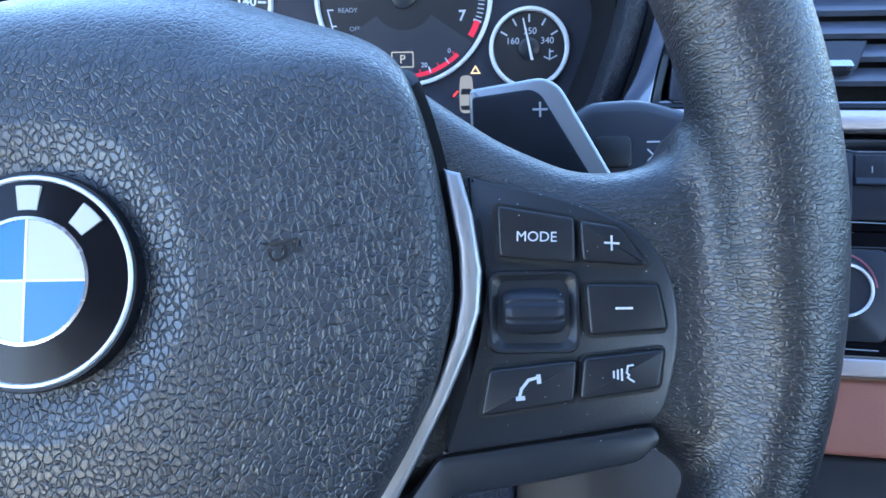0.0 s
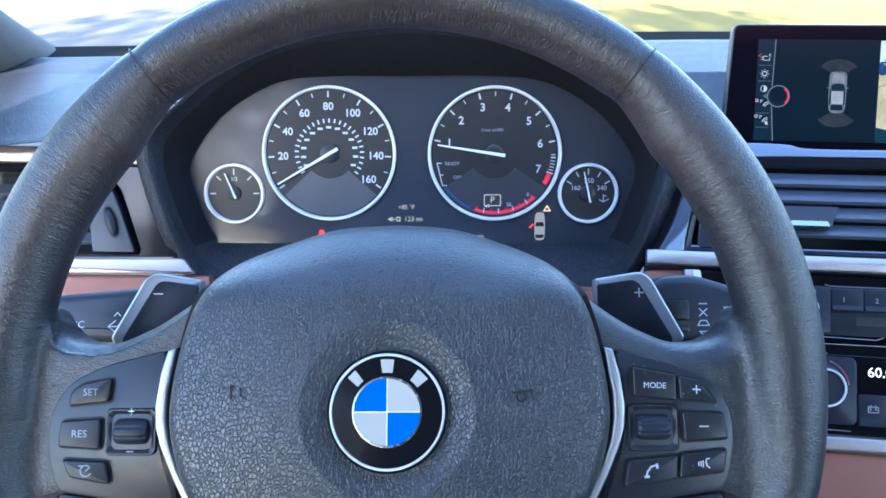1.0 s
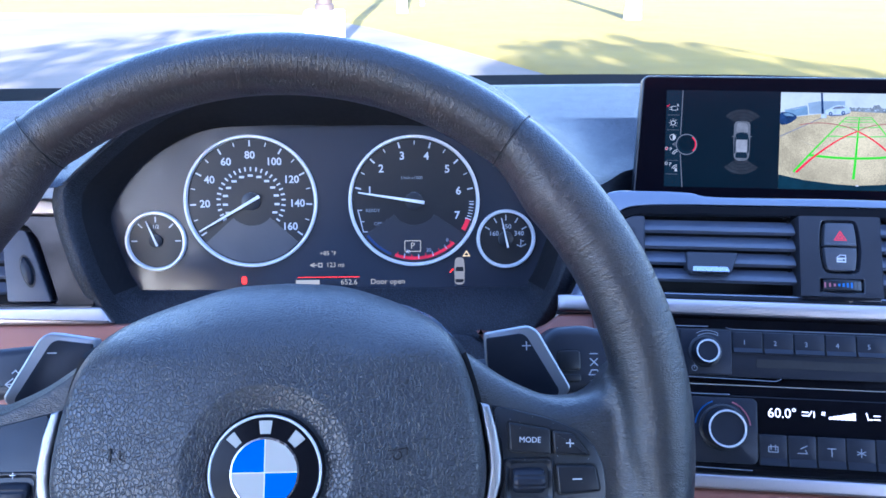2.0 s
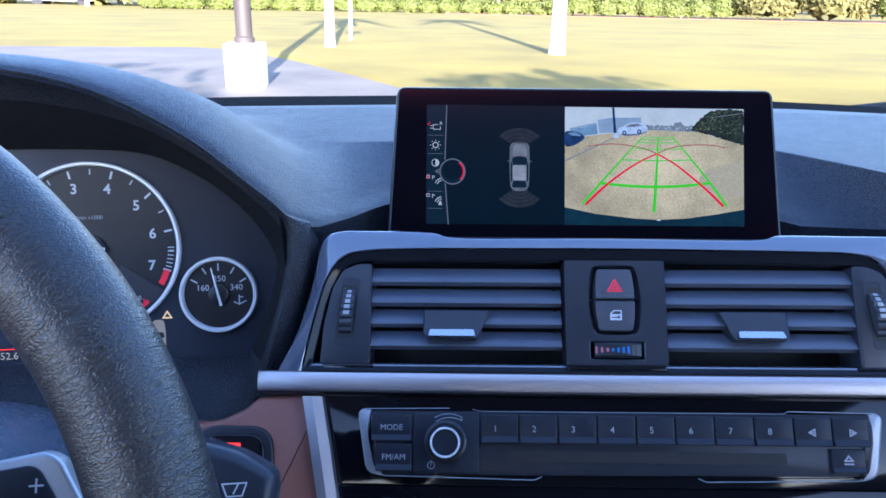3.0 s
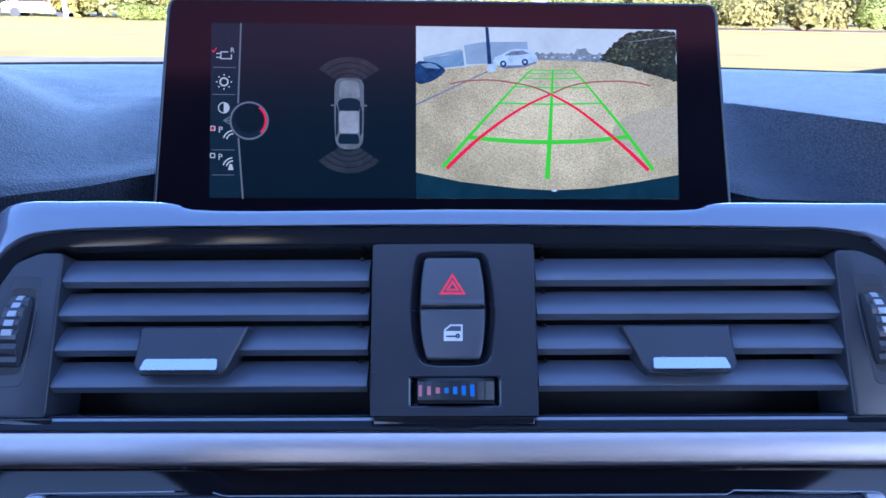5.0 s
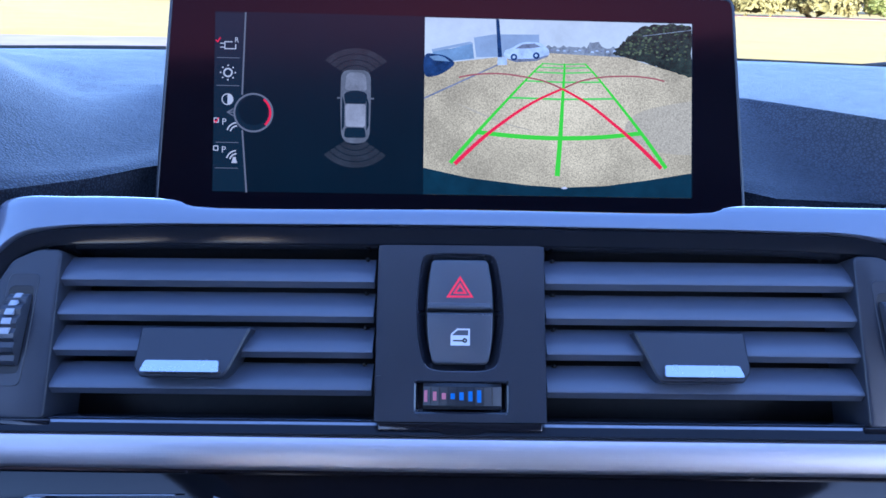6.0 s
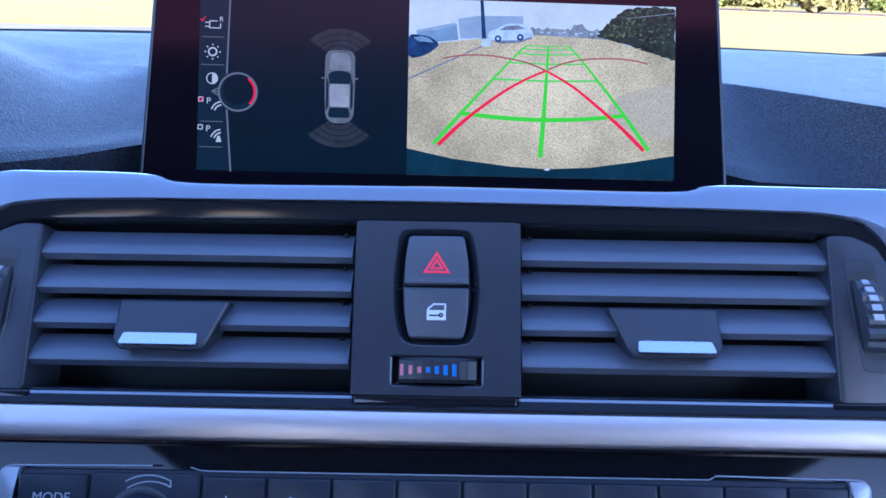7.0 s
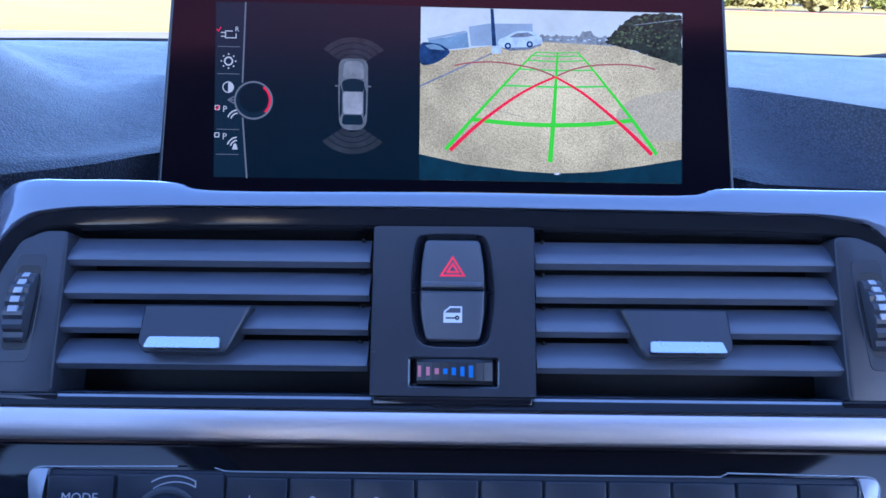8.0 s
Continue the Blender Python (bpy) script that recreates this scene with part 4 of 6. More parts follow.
for k in range(120):
    a = radians(50 + 80 * k / 119 + random.uniform(-0.2, 0.2))
    r0, r1 = 155.0 + random.uniform(-0.6, 0.6), 157.6 + random.uniform(-0.9, 0.7)
    lift = lambda r: 15.7 * math.sqrt(max(0.0, 1 - ((167.8 - r) / 13.3) ** 2))
    for lean in (1, -1):
        da = lean * radians(random.uniform(0.5, 0.8))
        p = [rim_at(r, a + da * w, lift(r) + 0.2) for r, w in ((r0, -0.5), ((r0 + r1) / 2, 0.1), (r1, 0.5))]
        thread.sweep(p, circle(0.22, 5))
    if random.random() < 0.16:
        q = Vector(rim_at(r0, a, lift(r0)))
        loose = Vector((random.uniform(-1, 1), random.uniform(-2.2, -0.6), random.uniform(0.3, 1.6)))
        thread.sweep([tuple(q), tuple(q + loose * 0.6 + Vector((0.4, 0, 0))), tuple(q + loose * 1.2)], circle(0.13, 5))
part("stitching", thread, THREAD, wheel, "frayed grey stitching along the inside of the rim")

column = thing("steering_column_cover", W, "matt black steering column cover", "column cover")
for nm, oval in (("upper_shell", mirror_outline(spline([(0, 84), (30, 83), (52, 79), (70, 72), (82, 62), (90, 48), (93, 30), (94, -3)], 5))), ("lower_shell", rounded([(-94, -78, 30), (94, -78, 30), (94, -3.8, 1), (-94, -3.8, 1)], 1, 8))):
    shell = Shape().loops([[(x * q, -2 + y * q, z) for x, y in oval] for q, z in ((0.95, -230), (0.98, -150), (0.97, -112), (0.93, -98), (0.8, -90), (0.5, -86))])
    part(nm, shell, COVER, column)


def stalk(s, label):
    m = W @ pose(0, 0, -0.09)
    st = thing("control_stalk", m, label, "control stalk", "stalks behind the wheel")
    poly = rounded([(s * 90, 46), (s * 132, 54), (s * 178, 50), (s * 205, 44), (s * 207, 30), (s * 172, 26), (s * 132, 25), (s * 90, 26)] if s < 0 else [(88, 30), (120, 31), (127, 24), (168, 24), (184, 29), (186, 45), (172, 54), (152, 60), (134, 59), (126, 51), (121, 44), (88, 42)], 5, 4)
    part("lever", Shape().prism(poly, -18, 0, 5, 4), PANELM, st)
    if s > 0:
        part("rocker", Shape().prism(rrect(136, 148, 36, 46.5, 2), -2, 1.6, 0.8, 2), SWITCH, st)
        part("rocker", Shape().prism(rrect(136, 148, 30, 34, 1.5), -2, 1.4, 0.6, 2), SWITCH, st)
        strokes([[(154, 36), (152.6, 33.5), (158.4, 33.5), (157, 36), (154, 36)], [(153.5, 30.4), (157.5, 30.4), (155.5, 28.4), (153.5, 30.4)], [(153.6, 38.4), (157.4, 42)], [(153.6, 42), (157.4, 38.4)], [(153.6, 44.6), (157.4, 44.6)]], 0.5, 0, PRINT, st)
        strokes([[(168, 38.4), (166.4, 42.8), (175, 42.8), (173.4, 38.4), (168, 38.4)], [(170.4, 39.4), (172, 42.4)]], 0.5, 0, PRINT, st)
    else:
        letters("BC", 5.2, -166, 34.6, 0.05, PRINT, st)
        strokes([[(-173.6, 32.4), (-173.6, 36.8), (-170.6, 34.6), (-173.6, 32.4)], [(-143, 33.7), (-150, 33.7)], [(-147, 36.6), (-150.6, 33.7), (-147, 30.8)], [(-147.6, 39.2), (-146, 40.8), (-144.4, 39.2)], [(-147.6, 28.8), (-146, 27.2), (-144.4, 28.8)]], 0.5, 0, PRINT, st)
    return st


stalk(1, "black wiper stalk with printed symbols behind the wheel")
stalk(-1, "black indicator stalk with printed symbols behind the wheel")

# ---- centre vents ----
vent = thing("centre_air_vents", S, "pair of black slatted air vents in a gloss black surround", "air vent")
arch = [(-167, -33), (-163, -12), (-157.2, 12), (-154.5, 18.5), (-150.9, 24.7), (-143.1, 30.4), (-130.7, 32.5), (-115, 33.1), (-97, 33.5), (-81, 33.6), (0, 33.8), (76, 33.0), (91, 32.8), (112, 32.3), (126, 31.9), (139, 29), (148.4, 19), (154.7, 7), (160, -12), (164, -33)]
lip_in = rounded([(-162.5, -29, 1), (-155, 8, 8), (-148, 23, 8), (-139, 27.6, 10), (-100, 28.3, 8), (0, 28.7, 8), (100, 27.8, 8), (136, 26.4, 10), (145.5, 20, 8), (152, 8, 8), (160, -29, 1)], 4, 6)


def align(a, b):
    """Turns loop b so that its start lies nearest to a's."""
    k = min(range(len(b)), key=lambda i: (b[i][0] - a[0][0]) ** 2 + (b[i][1] - a[0][1]) ** 2)
    return b[k:] + b[:k]


arch_line = spline(arch, 4)
lo, li = resample(arch_line, 200), resample(lip_in, 200)
li = align(lo, li)
lip_ring = Shape()
lip_ring.loops([[(x, y, -8) for x, y in lo], [(x, y, 2.4) for x, y in lo], [(x, y, 3.0) for x, y in inset(lo, 0.5)], [(x * 0.2 + p * 0.8, y * 0.2 + q * 0.8, 1.2) for (x, y), (p, q) in zip(lo, li)], [(x, y, 0.9) for x, y in li], [(x, y, 0.2) for x, y in inset(li, 0.5)], [(x, y, -8) for x, y in inset(li, 1.6)], [(x, y, -27) for x, y in inset(li, 2.0)]], caps=(False, False))
part("inner_lip", lip_ring, LIPGLOSS, vent, "gloss black lip round the vents")
part("well", Shape().prism(inset(li, 1), -31, -26), DARK, vent, "dark duct behind the slats")
for s, x0, x1 in ((-1, -131, -27), (1, 27, 128)):
    g = new("louvre")
    g.parent = vent
    tagged(g, "four tilted black slats")
    for k, v in enumerate((14.0, 2.6, -8.9, -20.8)):
        sl = Shape()
        prof = [(v, -1.6), (v + 1.7, 1.0), (v + 2.3, 1.0), (v + 6.0, -1.4), (v + 10.4, -5.8), (v + 10.5, -7.0), (v + 8.8, -9.2), (v + 0.5, -3.0)]
        sl.loops([[(x, y, z) for y, z in prof] for x in (x0 - (4 if s < 0 else -1), x1 + (4 if s > 0 else -1))])
        part("slat", sl, SLAT, g)
        part("pin", Shape().lathe(x1 - 4 if s < 0 else x0 + 4, v + 10.2, [(0.7, -12), (0.7, -4), (0.4, -3.6)], 10), DARK, g)
    tx0, tx1 = (-102.3, -67) if s < 0 else (55.5, 90.6)
    tab = new("direction_tab")
    tab.parent = vent
    tagged(tab, "black sliding tab with a bright lower edge")
    poly = [(tx0, 0.4), (tx0 - 0.3, -12.5), (tx0 + 2.6, -15.8), (tx1 - 7.4, -15.8), (tx1 - 5.6, -13.6), (tx1, 0.4)] if s < 0 else [(tx0, 0.4), (tx0 + 5.6, -13.6), (tx0 + 7.4, -15.8), (tx1 - 2.6, -15.8), (tx1 + 0.3, -12.5), (tx1, 0.4)]
    t = Shape()
    pp = rounded(poly, 1.0, 3)
    t.loops([[(x, y, -6) for x, y in pp], [(x, y, 2.0 + (1 - (y + 15) / 16) * 4) for x, y in pp], [(x, y, 2.6 + (1 - (y + 15) / 16) * 4) for x, y in inset(pp, 0.6)]])
    part("grip", t, PANELM, tab, smooth=False)
    cx0, cx1 = (tx0 + 2.6, tx1 - 7.6) if s < 0 else (tx0 + 7.6, tx1 - 2.6)
    edge4 = [(x, y, 7.1 + (-12.4 - y) * 0.55) for x, y in rounded([(cx0, -14.2), (cx1, -14.2), (cx1 - 0.7, -10.2), (cx0 + 0.7, -10.2)], 0.8, 3)]
    part("bright_edge", Shape().loops([[(x, y, z - 2.5) for x, y, z in edge4], edge4, [(x * 0.98 + 0.02 * (cx0 + cx1) / 2, y * 0.9 - 1.26, z + 0.5) for x, y, z in edge4]]), CHROME, tab, "brushed silver lower edge", sharp=12)
    bez = [(-157.8, -29), (-131, -29), (-131, 25.5), (-139, 25.5), (-147, 22), (-152.5, 12), (-156.5, -8)] if s < 0 else [(128, -29), (154.8, -29), (153.5, -8), (149.5, 12), (144, 22), (136, 25.5), (128, 25.5)]
    part("side_bezel", Shape().prism(rounded(bez, 2, 3), -20, 2.2, 0.7, 3), PANELM, vent)
    part("bezel_foot", Shape().prism(rounded([(-155.5, -32.6), (-129, -32.6), (-129, -28.8), (-156, -28.8)] if s < 0 else [(126, -32.6), (152.5, -32.6), (153, -28.8), (126, -28.8)], 1, 2), -12, 1.9, 0.5, 2), GLOSS, vent)
    wx, lean = (-143.6, 0.085) if s < 0 else (139.4, -0.105)
    wz = new("thumbwheel")
    wz.parent = vent
    tagged(wz, "ribbed black thumbwheel with pale marks")
    slant = lambda x, y: (wx + x + lean * y, y)
    part("recess", Shape().band(rounded([slant(-5.4, -19), slant(5.4, -19), slant(5.0, 17.5), slant(-5.0, 17.5)], 2.5, 5), rounded([slant(-4.2, -15), slant(4.2, -15), slant(4.0, 13.2), slant(-4.0, 13.2)], 2.0, 5), 1.0, 2.45, 0.15), PANELM, wz, "shallow recess round the wheel")
    part("slot", Shape().prism(rounded([slant(-4.3, -15.2), slant(4.3, -15.2), slant(4.1, 13.4), slant(-4.1, 13.4)], 2.0, 5), 0, 2.35), DARK, wz)
    th = Shape()
    nr = 72
    th.loops([[(wx + q + lean * (-1 + rr_ * math.sin(2 * math.pi * j / nr)), -1 + rr_ * math.sin(2 * math.pi * j / nr), -10.2 + rr_ * math.cos(2 * math.pi * j / nr)) for j in range(nr) for rr_ in [(17.6 + (0.0 if j % 3 else -0.9)) * sc]] for q, sc in ((-3.7, 0.95), (-3.2, 1.0), (3.2, 1.0), (3.7, 0.95))])
    part("wheel", th, THUMB, wz)
    for k in range(5):
        a = radians(38 - 10.2 * k)
        w = 1.1 + 0.13 * k
        mk = Shape()
        quad = ((-w, a - 0.055), (w, a - 0.055), (w, a + 0.055), (-w, a + 0.055))
        mk.loops([[(wx + x + lean * (-1 + r * math.sin(b)), -1 + r * math.sin(b), -10.2 + r * math.cos(b)) for x, b in quad] for r in (17.85, 17.0)])
        part("mark", mk, FAINT if k == 0 else MARK, wz, smooth=False, weld=0)

hazard = thing("hazard_switch_panel", S, "matt black panel with hazard and lock buttons and a temperature wheel", "switch panel")
barrel = lambda d: spline([(0, 25.2 + d), (7.5, 25.0 + d), (11.4 + d, 23.6 + d * 0.5), (13.2 + d, 16), (14.2 + d, 5), (13.4 + d, -4), (12.0 + d, -11 - d * 0.5), (7.5, -13.0 - d), (0, -13.2 - d), (-7.0, -13.0 - d), (-11.2 - d, -11 - d * 0.5), (-13.2 - d, -4), (-14.0 - d, 5), (-13.4 - d, 16), (-12.0 - d, 23.6 + d * 0.5), (-7.5, 25.0 + d)], 4, True)
part("foot", Shape().prism(rounded([(-25.5, -31.4), (-7, -31.4), (-4, -32.8), (5, -32.8), (8, -31.4), (26, -31.4), (26, -28.6), (-25.5, -28.6)], 0.8, 3), -10, 3.0, 0.5, 2), GLOSS, hazard, "gloss black foot under the panel")
hole = resample(barrel(0), 96)
square = align(hole, list(reversed(resample(rounded([(-26.5, -14.6, 0.1), (27.2, -14.6, 0.1), (27.2, 27.6, 0.8), (-26.5, 27.6, 0.8)], 0.8, 3), 96))))
part("panel", Shape().band(square, hole, -12, 4.0), PANELM, hazard, smooth=False)
cradle = resample(rrect(-14.2, 15.4, -26.0, -15.9, 1.0, 5), 96)
lower_plate = Shape()
for x0, x1, y0, y1 in ((-26.5, -14.2, -28.5, -14.6), (15.4, 27.2, -28.5, -14.6), (-14.2, 15.4, -28.5, -26.0), (-14.2, 15.4, -15.9, -14.6)):
    lower_plate.box(x0, x1, y0, y1, -12, 4.0)
part("lower_panel", lower_plate, PANELM, hazard, smooth=False)
part("collar", Shape().loops([[(x, y, z) for x, y in resample(barrel(d), 96)] for d, z in ((-0.02, 4.0), (-0.35, 3.9), (-0.6, 3.4), (-2.2, 0.8), (-2.6, -0.6), (-3.0, -1.2))], caps=(False, False)), RECESS, hazard, "gloss black recess round the buttons")
part("recess", Shape().prism(barrel(-1), -8, -1), DARK, hazard)
hz = part("hazard_button", Shape().prism(rounded([(-10.5, 6.5, 0.5), (10.5, 6.5, 0.5), (10.3, 14, 8), (8.9, 22.6, 1.6), (-9.2, 22.6, 1.6), (-10.3, 14, 8)], 2, 4), -2, 5.2, 0.7, 3), MATT, hazard)
part("button_step", Shape().prism(rounded([(-10.2, 6.7), (10.2, 6.7), (10.2, 8.6), (-10.2, 8.6)], 0.4, 2), 4, 5.6, 0.5, 2), MATT, hz)
lk = part("lock_button", Shape().prism(rounded([(-10.5, 5.6, 0.5), (-10.2, -3, 8), (-8.6, -10.6, 1.6), (9.0, -10.6, 1.6), (10.3, -3, 8), (10.5, 5.6, 0.5)], 2, 4), -2, 5.2, 0.7, 3), MATT, hazard)
part("hazard_triangle", Shape().band([(-4.4, 10.3), (4.4, 10.3), (0, 17.4)], [(-3.2, 11.0), (3.2, 11.0), (0, 16.1)], 5.15, 5.3), REDPRINT, hz, smooth=False)
part("inner_triangle", Shape().band([(-2.3, 11.5), (2.3, 11.5), (0, 15.2)], [(-1.1, 12.15), (1.1, 12.15), (0, 13.9)], 5.15, 5.3), REDPRINT, hz, smooth=False)
part("door_panel", Shape().prism([(-2.9, -4.9), (3.2, -4.9), (3.2, -1.7), (-2.9, -1.7)], 5.15, 5.3), PRINT, lk)
strokes([[(-2.6, -1.7), (-2.4, -1.2), (-0.7, 0.2), (2.95, 0.2), (2.95, -1.7)]], 0.5, 5.15, PRINT, lk, "door_frame")
strokes([[(-1.9, -3.4), (0.8, -3.4)], arc(1.6, -3.3, 0.5, 0, 360, 8)], 0.5, 5.31, DARK, lk, "key_symbol")
part("wheel_recess", Shape().loops([[(x, y, z) for x, y in inset(cradle, d)] for d, z in ((0.0, 3.95), (0.5, 3.6), (1.3, 1.4), (1.5, -3.0))], caps=(False, True)), RECESS, hazard, "sloping recess round the temperature wheel")
bulge = lambda x: 1.2 + 4.6 * math.cos((x - 0.6) / 13.0 * 1.15)
tw = Shape()
tw.loops([[(x, -20.6 + y, bulge(x) - drop) for x in [-11.4 + 24.6 * j / 28 for j in range(29)]] for y, drop in ((-4.0, 3.0), (-3.9, 0.9), (-3.2, 0.4), (-2.9, 0.0), (2.9, 0.0), (3.2, 0.4), (3.9, 0.9), (4.0, 3.0))], closed=False, caps=(False, False))
part("temperature_wheel", tw, PLASTIC, hazard, "curved temperature thumbwheel")
for k in range(8):
    x = -9.0 + 2.75 * k
    part("rib", Shape().box(x - 0.12, x + 0.12, -23.5, -17.7, bulge(x) - 0.3, bulge(x) + 0.18), DARK, hazard)
    if k == 7:
        continue
    x -= 1.35
    hgt = 0.7 + 0.42 * abs(k - 2.6) * (1.0 if k < 3 else 0.8)
    part("temperature_mark", Shape().box(x - 0.65, x + 0.65, -20.6 - hgt, -20.6 + hgt, bulge(x) - 0.4, bulge(x) + 0.12), PINKPRINT if k < 3 else BLUEPRINT, hazard)

ledge = Shape()
ledge.loops([[(x, -33.2, 1.6), (x, -32.8, 2.4), (x, -29.0, 0.9), (x, -28.2, -0.4), (x, -28.2, -14), (x, -33.2, -14)] for x in (-168, -150, 0, 150, 182)])
part("ledge", ledge, BROW, vent, "satin ledge under the slats")
# gloss panel round the vents, up to the display and on to the passenger's side
outer = [(-183, -33), (-173, -12), (-166, 12), (-162.5, 30), (-159, 41), (-150, 45), (-133, 45.2), (-115, 45.2), (-97, 44.2), (-81, 40.8), (0, 40.9), (76, 40.2), (91, 43.2), (112, 43.5), (128, 43.3), (165, 43), (300, 41), (440, 38), (440, 10), (440, -33)]
fall = [-7.0, -7.0, -6.4, -5.0, -3.6, -2.6, -2.6, -2.6, -2.2, 0.0, 0.0, 0.0, -2.0, -2.6, -2.6, -2.6, -2.6, -2.6, 1.6, 2.4]
a_line, o_line, f_line = arch_line, spline(outer, 4), [p[0] for p in spline([(f, 0) for f in fall], 4)]
rows = []
for q, back in ((0.0, -7.0), (0.0, -0.7), (0.03, -0.1), (0.08, 0.0), (0.35, 0.25), (0.7, 0.2), (0.92, 0.0), (0.98, -0.4), (1.0, -1.4), (1.0, -16.0), (1.0, -60.0), (1.0, -110.0)):
    gap = 0.7
    rows.append([(p[0] + (o[0] - p[0]) * q - (gap if p[0] < -140 else -gap if p[0] > 136 else 0) * (1 - q), p[1] + (o[1] - p[1]) * q + (gap if -150 < p[0] < 146 else 0) * (1 - q) - (14 if back < -100 else 0), 3.5 + (f - 3.5) * q + back) for p, o, f in zip(a_line, o_line, f_line)])
brow = Shape().loops(rows, closed=False, caps=(False, False))
brow_thing = thing("vent_brow", S, "gloss black dashboard panel framing the vents below the display", "dashboard trim")
part("face", brow, BROW, brow_thing, sharp=50)
part("backing", Shape().prism([(-186, -33), (440, -33), (440, 34), (160, 36), (-170, 36)], -34, -32), DARK, brow_thing)

# aluminium strip and uprights
strip = Shape()
path = [(-191, -38, -3), (-186, -38, 0), (-160, -38.2, 0), (0, -38.6, 0), (150, -38.6, 0), (260, -40, 0), (420, -42, -25)]
secs = [(-5.4, 0), (-5.2, 1.6), (-4.6, 2.4), (-3.8, 2.8), (0, 3.3), (3.8, 3.0), (4.7, 2.6), (5.2, 1.6), (5.4, 0), (5.4, -6), (-5.4, -6)]
strip.loops([[(x, y + a, z + b) for a, b in secs] for x, y, z in path])
strip_thing = thing("aluminium_strip", S, "brushed aluminium strip across the dashboard", "trim strip")
part("face", strip, ALU, strip_thing)
edge_bar = Shape()
edge_bar.loops([[(x, y - 5.3 + a, z + b) for a, b in ((0, 1.4), (-0.9, 1.0), (-1.5, -0.4), (-1.5, -7), (0, -7))] for x, y, z in path])
part("lower_edge", edge_bar, BRONZE, strip_thing, "darker polished lower edge")
for s in (-1, 1):
    up_ = Shape()
    pts = [(-161, -46), (-155.8, -72), (-150.5, -100), (-146, -150)] if s < 0 else [(159, -47), (153, -72), (146, -100), (141, -150)]
    up_.loops([[(x - 6.0, y, -4), (x - 5.2, y, 1.5), (x, y, 3.2), (x + 5.2, y, 1.5), (x + 6.0, y, -4)] for x, y in pts])
    solid("aluminium_upright", up_, ALU, S, "brushed aluminium upright beside the radio", "trim strip", "uprights beside the radio")

# gloss black console panel with radio and climate controls
panel_poly = [(-157, -44), (150, -44), (144, -72), (138, -100), (134, -150), (-142, -150), (-148, -100), (-152.5, -72)]
console = thing("console_panel", S, "gloss black centre console panel", "console panel")
part("radio_surround", Shape().prism([p for p in panel_poly if p[1] > -90][:3] + [(140.0, -90.8), (-149.6, -90.8), (-152.5, -72)], -12, -3, 0.6, 2), CONSOLE, console)
part("climate_surround", Shape().prism([(139.8, -91.4), (138, -100), (134, -150), (-142, -150), (-148, -100), (-149.5, -91.4)], -12, -3, 0.6, 2), CONSOLE, console)
radio = thing("radio", S, "car radio with a row of numbered buttons and a disc slot", "radio")
rp = rounded([(-137, -53, 4), (136, -53, 4), (131, -82, 4), (124, -84, 4), (-124, -86, 4), (-131, -82, 4)], 4, 4)
part("front", Shape().prism(rp, -6, -0.5, 0.8, 2), BUTTON, radio)
for s in (-1, 1):
    open_line = rounded([(s * 88, -51.6, 0.2), (s * 136.6, -52.2, 5), (s * 131.0, -84.2, 9), (s * 122, -86.0, 3), (s * 44, -87.4, 1), (s * 40, -85.6, 0.2)], 1, 5)[3:-3]
    br = Shape()
    br.sweep([(x, y, 0.3) for x, y in open_line], circle(0.27, 8))
    part("chrome_bracket", br, END, radio, "chrome outline bracket")
    end = rounded([(136.4, -52.5, 4), (130.8, -83.8, 8), (122.5, -85.8, 0.5), (127.0, -81.5, 4), (131.0, -64, 10), (129.4, -52.6, 0.5)], 1, 5)
    part("end_piece", Shape().prism([(s * x, y) for x, y in (end if s < 0 else reversed(end))], -2, 0.5, 0.4, 2), END, radio, "satin silver end piece")
top_line = Shape()
top_line.sweep([(x, y, 0.3) for x, y in ((-76, -51.9), (-73, -52.8), (-70, -53.0), (86, -52.8), (88, -51.8))], circle(0.2, 8))
part("chrome_top_line", top_line, END, radio, "thin chrome line above the buttons")


def key(parent, x0, x1, y0, y1, z, text="", size=5.0, lines=None, lw=0.6, dx=0.0):
    k = part("button", Shape().prism(rounded([(x0 + 0.4, y0 + 0.4), (x1 - 0.4, y0 + 0.4), (x1 - 0.4, y1 - 0.3), (x0 + 0.4, y1 - 0.3)], 0.7, 2), z - 4, z, 0.7, 2), BUTTON, parent)
    lip = y0 + 0.27 * (y1 - y0)
    part("lip", Shape().loops([[(x, lip, z - 0.2), (x, lip - 0.2, z + 0.05), (x, y0 + 1.0, z + 1.1), (x, y0 + 0.5, z + 0.9), (x, y0 + 0.5, z - 0.6)] for x in (x0 + 0.8, x1 - 0.8)]), BUTTON, k)
    if text:
        letters(text, size, (x0 + x1) / 2 + dx, (y0 + y1) / 2, z + 0.05, KEYPRINT, k)
    if lines:
        strokes(lines, lw, z, KEYPRINT, k)
    return k


for k in range(8):
    key(radio, -72 + 20.3 * k, -51.7 + 20.3 * k, -69.5, -54.3, 1.2, str(k + 1), 4.6, dx=-2.2)
key(radio, 90.4, 110, -69.5, -54.3, 1.2, lines=[[(98, -62), (101, -60.4), (101, -63.6), (98, -62), (100, -62)]], lw=0.7)
key(radio, 110, 129, -69.5, -54.3, 1.2, lines=[[(122, -62), (119, -60.4), (119, -63.6), (122, -62), (120, -62)]], lw=0.7)
key(radio, 108, 126, -82.5, -70, 1.2, lines=[[(115, -76), (119, -76), (117, -73.6), (115, -76)], [(115, -77.6), (119, -77.6)]], lw=0.8)
key(radio, -129.5, -107.5, -69, -54.3, 1.2, "MODE", 4.2)
